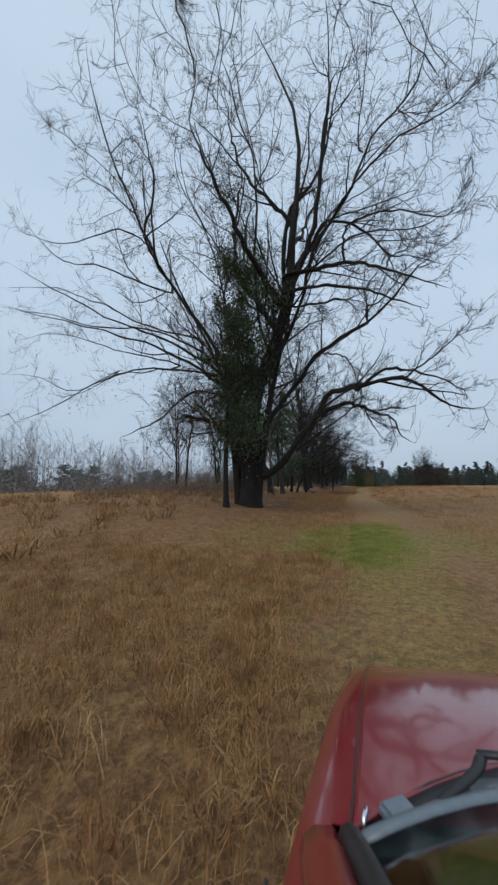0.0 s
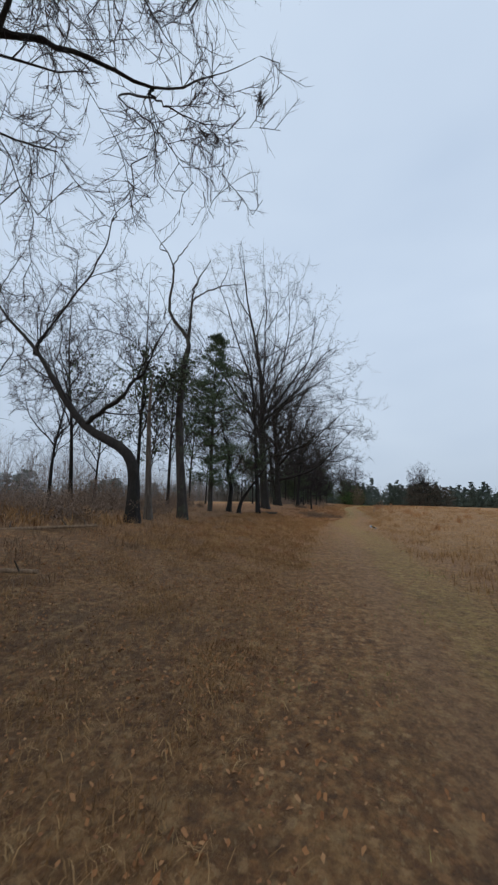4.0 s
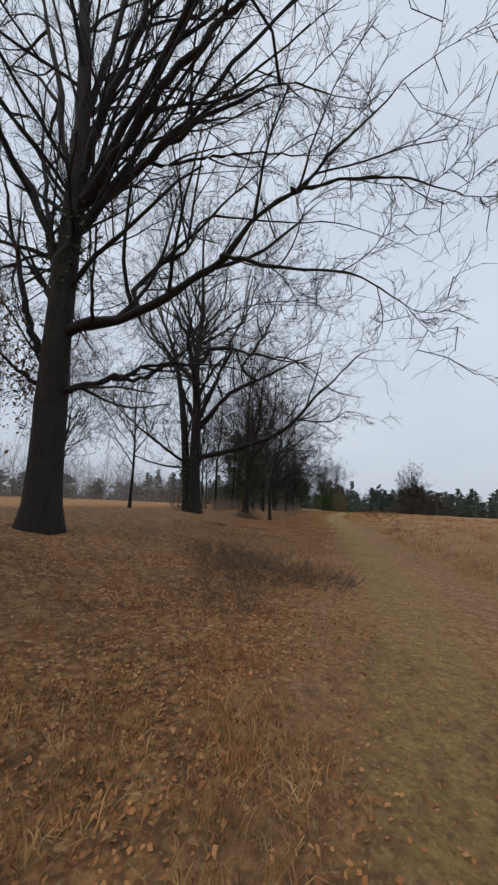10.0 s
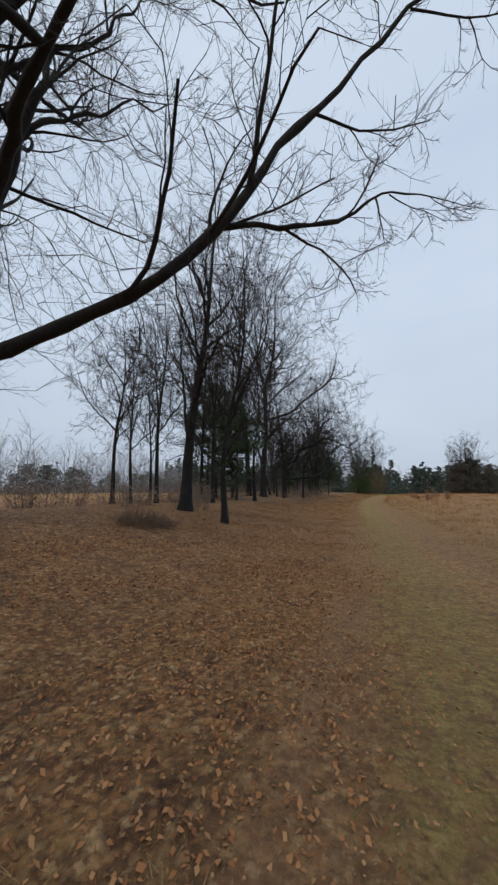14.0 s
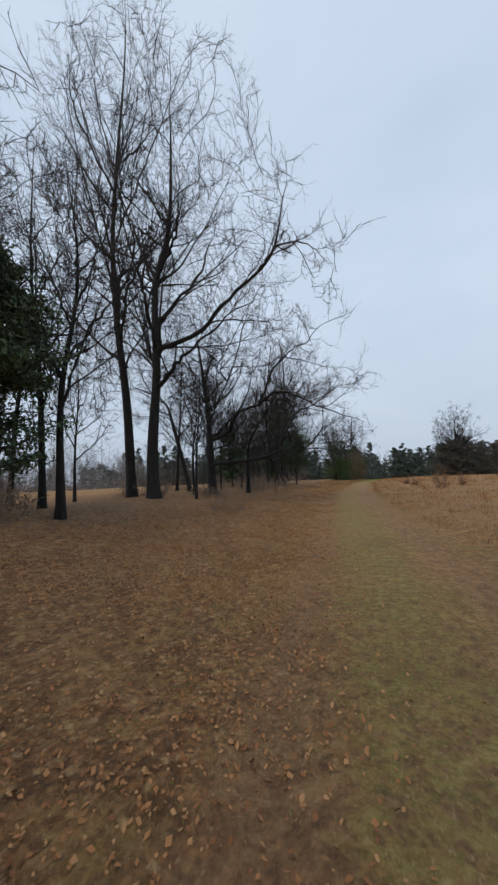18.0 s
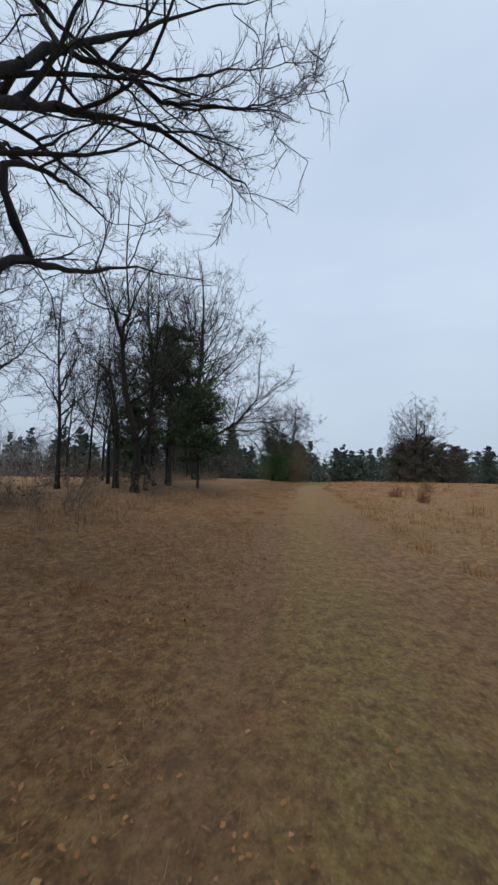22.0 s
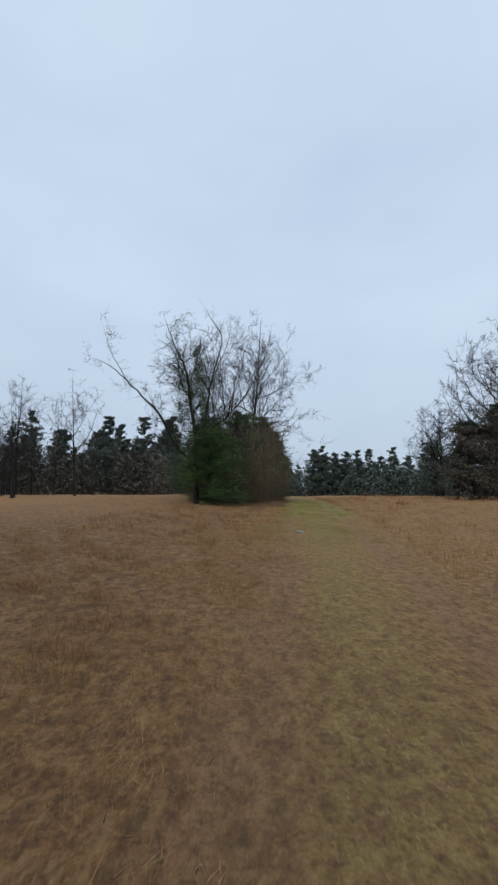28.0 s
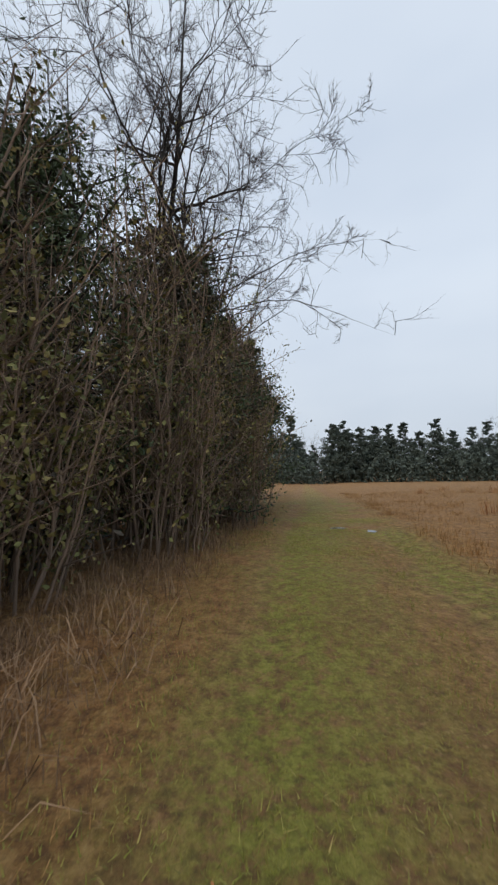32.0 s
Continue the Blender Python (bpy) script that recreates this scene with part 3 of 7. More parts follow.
def leaf_cards(rs, centres, size, squash=0.6, per=1, spread=0.0, droop=0.0):
    """Small folded leaves (two triangles each) round the given centres."""
    c = np.repeat(centres, per, axis=0)
    c = c + rs.normal(0, 1, c.shape) * spread
    n = len(c)
    a = unit(rs.normal(size=(n, 3)) + np.array([0, 0, -droop]))
    b = unit(np.cross(a, rs.normal(size=(n, 3))))
    s = size * rs.uniform(0.5, 1.4, (n, 1))
    nn = np.cross(a, b) * s * 0.25
    V = np.stack([c - a * s, c + b * s * squash + nn, c + a * s, c - b * s * squash + nn], 1).reshape(-1, 3)
    i = np.arange(n)[:, None] * 4
    return V, np.concatenate([i + np.array([0, 1, 2]), i + np.array([0, 2, 3])], 1).reshape(-1, 3)


def leaves_mesh(name, *args, **kw):
    V, F = leaf_cards(*args, **kw)
    return mesh_from(name, V, F, 3)


def bare_tree(name, x, y, seed, height, trunk_r, label, limbs=(), trunk=None, bark_mat=None, spread=0.5, crown_from=0.25, n_limbs=9,
              dens=(9, 8, 6), category="tree", group="trees of the row", stems=(), twig_r=0.0095, crown=None, shift=0.0, taper=1.1):
    """A leafless hardwood. trunk: offsets (dx, dy, dz) from the foot. limbs: each (radius, offsets...)."""
    rs = np.random.RandomState(seed)
    root = new(name)
    z0 = float(land(x, y))
    root.location = (x, y, z0)
    tagged(root, label, category, group)
    bark_mat = bark_mat or BARK_DARK
    if trunk is None:
        lean = rs.normal(0, 0.03, 2) * height
        trunk = [(0, 0, 0), (lean[0] * 0.3, lean[1] * 0.3, height * 0.3), (lean[0] * 0.5 + rs.normal(0, 0.2), lean[1], height * 0.62), (lean[0], lean[1], height)]
    k = 26
    grow = np.linspace(0, 1, k) ** 1.5
    main = resample(trunk, 401)[np.round(grow * 400).astype(int)]
    main[0, 2] = -0.25
    rad = trunk_r * (1 - 0.97 * grow ** 0.9) + trunk_r * 0.26 * np.exp(-np.maximum(main[:, 2], 0) / 0.3)
    V, F = tubes(main[None], rad[None], 20)
    V = V.reshape(k, 20, 3)
    turn = np.linspace(0, 2 * np.pi, 20, endpoint=False)[None]
    lobes = np.sin(turn * 3 + seed) * 0.5 + np.sin(turn * 5 + 2 * seed) * 0.4 + np.sin(turn * 8 + 3 * seed) * 0.2
    swell = 1 + lobes * (0.06 + 0.26 * np.exp(-grow * height / 0.6))[:, None] + rs.normal(0, 0.018, (k, 20))
    V = main[:, None] + (V - main[:, None]) * swell[..., None]
    piece("trunk", mesh_from("trunk", V.reshape(-1, 3), F, 4, True), bark_mat, root)
    bough, bough_r = [], []
    for pts, r in stems:
        line = resample(pts, k)
        line[0, 2] = min(line[0, 2], -0.2) if pts[0][2] <= 0 else line[0, 2]
        rr = r * (1 - 0.85 * np.linspace(0, 1, k)) + r * 0.3 * np.exp(-np.maximum(line[:, 2], 0) / 0.3)
        piece("stem", tube_mesh("stem", [(line[None], rr[None], 10)]), bark_mat, root)
        bough.append(resample(line, 15)), bough_r.append(np.interp(np.linspace(0, 1, 15), np.linspace(0, 1, k), rr))
    made = []
    wood = [resample(trunk, 90)] + bough
    wood_r = [np.interp(np.linspace(0, 1, 90), grow, rad)] + bough_r
    for r, *offs in limbs:
        near, thick = np.concatenate(wood), np.concatenate(wood_r)
        gap = np.linalg.norm((near - np.array(offs[0])) * np.array([1, 1, 0.7]) + np.array([0, 0, 0.15]), axis=1) + 1.5 * np.maximum(0, near[:, 2] - offs[0][2] + 0.4)
        if gap.min() > 6.0:
            continue
        if gap.min() > 0.12:
            offs = [tuple(near[gap.argmin()]), *offs]
        r = min(r, thick[gap.argmin()] * 0.85 + 0.01)
        made.append((resample(offs, 15), r))
        wood.append(resample(offs, 40))
        wood_r.append(r * (0.1 + 0.9 * (1 - np.linspace(0, 1, 40)) ** 1.15))
    top_z = main[-1, 2]
    for q in range(n_limbs):
        share = crown_from + 0.42 * (q + rs.uniform(0, 1)) / n_limbs
        j = min(int(np.searchsorted(grow, share)), k - 2)
        start = main[j]
        turn = q * 2.4 + rs.uniform(-0.5, 0.5)
        out = spread * height * rs.uniform(0.45, 1.0) * (1.25 - (share - crown_from) / 0.42 * 0.75) * 0.62
        rise = top_z * np.sqrt(max(0.05, 1 - (out / (spread * height * 0.85)) ** 2)) * rs.uniform(0.75, 0.95)
        end = np.array([start[0] * 0.6 + np.cos(turn) * out, start[1] * 0.6 + np.sin(turn) * out, max(rise, start[2] + 0.75 * out)])
        mid = start + (end - start) * np.array([0.55, 0.55, 0.42]) + rs.normal(0, 0.03 * height, 3) * np.array([1, 1, 0.4])
        made.append((resample([start, mid, end], 15), min(trunk_r * 0.42, rad[j] * 0.6 + 0.01)))
    for q, (line, r) in enumerate(made):
        wob = rs.normal(0, 0.008 if q < len(limbs) else 0.026, line.shape) * np.linspace(0, 1, 15)[:, None] * np.linalg.norm(line[-1] - line[0]) * 0.5
        line = line + wob
        rr = r * (0.035 + 0.965 * (1 - np.linspace(0, 1, 15)) ** taper)
        fine_line, fine_r = resample(line, 29), np.interp(np.linspace(0, 1, 29), np.linspace(0, 1, 15), rr)
        crook = rs.normal(0, 1, (29, 3)) * (np.minimum(0.4 * fine_r, 0.03) + 0.008)[:, None]
        crook[:2] = 0
        fine_line = fine_line + crook
        knots = 1 + 0.1 * rs.normal(0, 1, 29)
        piece("limb", tube_mesh("limb", [(fine_line[None], (fine_r * knots)[None], 8)]), bark_mat, root)
        bough.append(line), bough_r.append(rr)
    top = resample(main[int(np.searchsorted(grow, crown_from)):], 15)
    bough.append(top), bough_r.append(np.interp(np.linspace(crown_from, 1, 15), grow, rad))
    L1, R1 = np.array(bough), np.array(bough_r)
    if not dens[0]:
        return root, L1, None, None
    # the crown: branches grow from the limbs toward points spread through its room, then two orders of twigs
    if crown is None:
        wide = spread * top_z * 0.58
        crown = [(0.16 * top_z, 0.35 * wide), (0.36 * top_z, wide), (0.62 * top_z, 0.9 * wide), (0.84 * top_z, 0.6 * wide), (1.02 * top_z, 0.12 * wide)]
    cz, cr = np.array(crown).T
    zz = np.linspace(cz[0], cz[-1], 60)
    share = np.interp(zz, cz, cr) ** 2
    count = int(dens[0] * 30)
    z = rs.choice(zz, count, p=share / share.sum()) + rs.uniform(-0.3, 0.3, count)
    a, out = rs.uniform(0, 2 * np.pi, len(z)), np.interp(z, cz, cr) * rs.uniform(0, 1, len(z)) ** 0.42
    axis = np.interp(z, main[:, 2], main[:, 0]) * 0.5 + shift
    room = np.stack([axis + np.cos(a) * out, np.interp(z, main[:, 2], main[:, 1]) * 0.5 + np.sin(a) * out, z], 1)
    ends = L1[np.linalg.norm(L1[:, -1] - L1[:, 0], axis=1) > 0.1 * height][:, 4:].reshape(-1, 3)
    ends = ends[ends[:, 2] > 0.08 * height]
    beside = np.repeat(ends, 4, axis=0)
    beside = beside + rs.normal(0, 0.026 * height + 0.15, beside.shape)
    spots2 = np.concatenate([room, beside])
    spots2 = spots2[(spots2[:, 2] > 0.075 * height) & (spots2[:, 2] < cz[-1] + 0.3)]
    # boughs along every limb, kept inside the crown
    Lb, Rb = sprout(rs, L1, R1, 4 + dens[0] // 8, (0.8, 0.15 * height + 0.5), 42, 0.40, 8, 0.09, 0.11, 0.017, 0.012, 0.12, 0.4)
    tip = Lb[:, -1]
    off = np.hypot(tip[:, 0] - np.interp(tip[:, 2], main[:, 2], main[:, 0]) * 0.5 - shift, tip[:, 1])
    near_limb = np.sqrt(((tip[:, None] - ends[None, ::3]) ** 2).sum(-1)).min(1) < 0.05 * height
    fit = ((off < np.interp(tip[:, 2], cz, cr, right=0) + 0.3) | near_limb) & (tip[:, 2] > 0.07 * height) & (tip[:, 2] < cz[-1])
    Lb, Rb = Lb[fit], Rb[fit]
    Lc, Rc = sprout(rs, Lb, Rb, 4, (0.5, 0.07 * height + 0.4), 40, 0.5, 6, 0.09, 0.13, 0.013, 0.009, 0.2, 0.6)
    seeds = np.concatenate([L1[:, 3:].reshape(-1, 3), Lb[:, 2:].reshape(-1, 3), Lc[:, 1:].reshape(-1, 3)])
    Lf, Rf = branch_out(rs, seeds, spots2, 0.02 * height + 0.12)
    halves = lambda lines: np.stack([lines[:, :-1], lines[:, 1:]], 2).reshape(-1, 2, 3)
    parts = lambda radii: np.stack([radii[:, :-1], radii[:, 1:]], 2).reshape(-1, 2)
    L2, R2 = np.concatenate([Lf, halves(Lb), halves(Lc)]), np.concatenate([Rf, parts(Rb), parts(Rc)])
    short, least = (0.3, min(1.1, 0.04 * height + 0.25)), twig_r * 0.9
    thin_ones = Rf[:, 1] < 0.03
    shoots = [sprout(rs, Lf[thin_ones], Rf[thin_ones], max(1, dens[1] // 4), short, 38, 1.6, 4, 0.12, 0.15, 0.0075, least, 0.1, 0.9),
              sprout(rs, Lb, Rb, 5, short, 42, 0.35, 4, 0.1, 0.15, 0.0075, least, 0.2, 0.7),
              sprout(rs, Lc, Rc, 4, short, 40, 0.5, 4, 0.1, 0.15, 0.0075, least, 0.15, 0.8)]
    L3, R3 = np.concatenate([s[0] for s in shoots]), np.concatenate([s[1] for s in shoots])
    L4, R4 = sprout(rs, L3, R3, dens[2], (0.16, min(0.7, 0.024 * height + 0.18)), 38, 0.5, 2, 0.1, 0.1, 0.005, twig_r * 0.65, 0.1, 0.75)
    piece("branchwork", tube_mesh("branchwork", [(L2, R2, 4)]), bark_mat, root, kind="stuff")
    piece("twigwork", twig_mesh("twigwork", [(L3, R3, 3)], L4, R4), TWIG, root, "fine bare twigs", kind="stuff")
    return root, L1, L2, L3


def creeper(root, rs, lines, n, spread, size, label="dark green ivy", mat=None, name="ivy", hang=0.0):
    """Leaves that cling round lines of a tree."""
    q = rs.randint(0, len(lines), n)
    s = rs.uniform(0, lines.shape[1] - 1.001, n)
    i = s.astype(int)
    f = (s - i)[:, None]
    c = lines[q, i] * (1 - f) + lines[q, i + 1] * f
    c = c + rs.normal(0, 1, c.shape) * spread - np.abs(rs.normal(0, 1, (n, 1))) * np.array([[0, 0, hang]])
    return piece(name, leaves_mesh(name, rs, c, size, per=1), mat or IVY_GREEN, root, label, kind="stuff")


def ivy_mass(root, rs, line, n, clumps, out, puff, size, label, mat=None):
    """Ivy in uneven clumps along a line."""
    s = rs.uniform(0, len(line) - 1.001, clumps)
    i = s.astype(int)
    f = (s - i)[:, None]
    c = line[i] * (1 - f) + line[i + 1] * f + rs.normal(0, 1, (clumps, 3)) * out
    q = rs.randint(0, clumps, n)
    big = rs.uniform(0.5, 1.3, clumps)[q][:, None]
    pts = c[q] + rs.normal(0, 1, (n, 3)) * puff * big
    return piece("ivy", leaves_mesh("ivy", rs, pts, size, squash=0.45), mat or IVY_GREEN, root, label, kind="stuff")


def vines(root, rs, lines, n, drop, label="thin hanging vines"):
    """Thin stems that hang straight down from the boughs."""
    q = rs.randint(0, len(lines), n)
    top = lines[q, rs.randint(1, lines.shape[1], n)]
    down = rs.uniform(0.3, 1, n) * drop
    down = np.minimum(down, np.maximum(top[:, 2] - 0.6, 0.2))
    L = np.repeat(top[:, None], 4, axis=1)
    L[:, :, 2] -= np.outer(down, np.linspace(0, 1, 4))
    L[:, 1:, :2] += np.cumsum(rs.normal(0, 0.11, (n, 3, 2)), axis=1)
    return piece("vine", tube_mesh("vine", [(L, np.full((n, 4), 0.0045), 3)]), TWIG, root, label, kind="stuff")


def evergreen(name, x, y, seed, height, radius, label, mat=None, dome=False, shape=0.8, n=9000, size=0.12, clear=0.12, group="", twigs=70, category="tree"):
    """A cedar, pine or evergreen bush: trunk, side boughs and many small leaf sprays in uneven clumps."""
    rs = np.random.RandomState(seed)
    root = new(name)
    root.location = (x, y, float(land(x, y)))
    tagged(root, label, category, group)
    main = resample([(0, 0, -0.2), (rs.normal(0, 0.1), 0, height * 0.4), (rs.normal(0, 0.25), rs.normal(0, 0.25), height * 0.97)], 10)
    rad = np.linspace(0.012 * height + 0.03, 0.015, 10)
    piece("trunk", tube_mesh("trunk", [(main[None], rad[None], 9)]), BARK_GREY, root)
    u = clear + (1 - clear) * rs.uniform(0, 1, twigs) ** 0.85
    turn = rs.uniform(0, 6.28, twigs)
    env = np.sin(np.clip((u - clear) / (1 - clear), 0.03, 1) ** shape * np.pi * 0.93 + 0.16) ** 0.7
    if dome:
        u = clear + (1 - clear) * rs.uniform(0, 1, twigs)
        env = np.sqrt(np.clip(1 - (np.clip(u - 0.3, -0.2, 1) / 0.7) ** 2, 0.04, 1))
    out = radius * env * rs.uniform(0.35, 1.2, twigs)
    start = np.stack([np.interp(u * height, main[:, 2], main[:, c]) for c in range(3)], 1)
    end = start + np.stack([np.cos(turn) * out, np.sin(turn) * out, out * rs.uniform(-0.1, 0.5, twigs)], 1)
    L = start[:, None] + (end - start)[:, None] * np.linspace(0, 1, 5)[None, :, None]
    L[:, 1:] += rs.normal(0, 0.05, L[:, 1:].shape)
    R = np.outer(0.02 + 0.01 * out, np.linspace(1, 0.3, 5))
    piece("boughwork", tube_mesh("boughwork", [(L, R, 4)]), BARK_GREY, root, kind="stuff")
    q = rs.randint(0, twigs, n)
    s = rs.beta(2.2, 1.2, n)[:, None]
    c = start[q] + (end - start)[q] * s + rs.normal(0, 1, (n, 3)) * (0.06 + 0.085 * out[q][:, None]) * np.array([1, 1, 0.7])
    piece("crown", leaves_mesh("crown", rs, c, size, squash=0.4), mat or CEDAR_GREEN, root, kind="stuff")
    return root


def thicket(name, x, y, seed, w, d, h, label, n_stems=60, n_leaves=6000, mat=None, size=0.07, group="", stem_mat=None, lean=0.25, category="bush", top=1.0):
    """A tangle of upright stems with side shoots and scraps of leaf."""
    rs = np.random.RandomState(seed)
    root = new(name)
    root.location = (x, y, float(land(x, y)))
    tagged(root, label, category, group)
    a = rs.uniform(0, 6.28, n_stems)
    rr = np.sqrt(rs.uniform(0, 1, n_stems))
    foot = np.stack([np.cos(a) * rr * w * 0.8, np.sin(a) * rr * d * 0.8, np.full(n_stems, -0.35)], 1)
    tall = h * (1 - 0.55 * rr ** 2) * rs.uniform(0.6, 1.1, n_stems)
    tip = foot + np.stack([np.cos(a) * rr * w * 0.3 + rs.normal(0, lean, n_stems) * tall * 0.4, np.sin(a) * rr * d * 0.3 + rs.normal(0, lean, n_stems) * tall * 0.4, tall], 1)
    L = foot[:, None] + (tip - foot)[:, None] * np.linspace(0, 1, 6)[None, :, None]
    L[:, 1:] += rs.normal(0, 0.02, L[:, 1:].shape) * tall[:, None, None]
    R = np.outer(0.006 + 0.004 * tall, np.linspace(1, 0.35, 6))
    L2, R2 = sprout(rs, L, R, 9, (0.25, h * 0.5), 42, 0.4, 4, 0.12, 0.2, 0.012, 0.006, 0.15)
    L3, R3 = sprout(rs, L2, R2, 4, (0.15, h * 0.2), 42, 0.45, 3, 0.05, 0.25, 0.01, 0.005, 0.15)
    piece("stem_tangle", tube_mesh("stem_tangle", [(L, R, 5)]), stem_mat or SHRUB_BROWN, root, kind="stuff")
    piece("shoot_tangle", twig_mesh("shoot_tangle", [(L2, R2, 3)], L3, R3), stem_mat or SHRUB_BROWN, root, kind="stuff")
    if n_leaves:
        q = rs.randint(0, len(L2), n_leaves)
        c = L2[q, rs.randint(0, 4, n_leaves)] + rs.normal(0, 0.12, (n_leaves, 3))
        c = c[c[:, 2] < h * top]
        piece("foliage", leaves_mesh("foliage", rs, c, size), mat or THICKET_GREEN, root, kind="stuff")
    return root


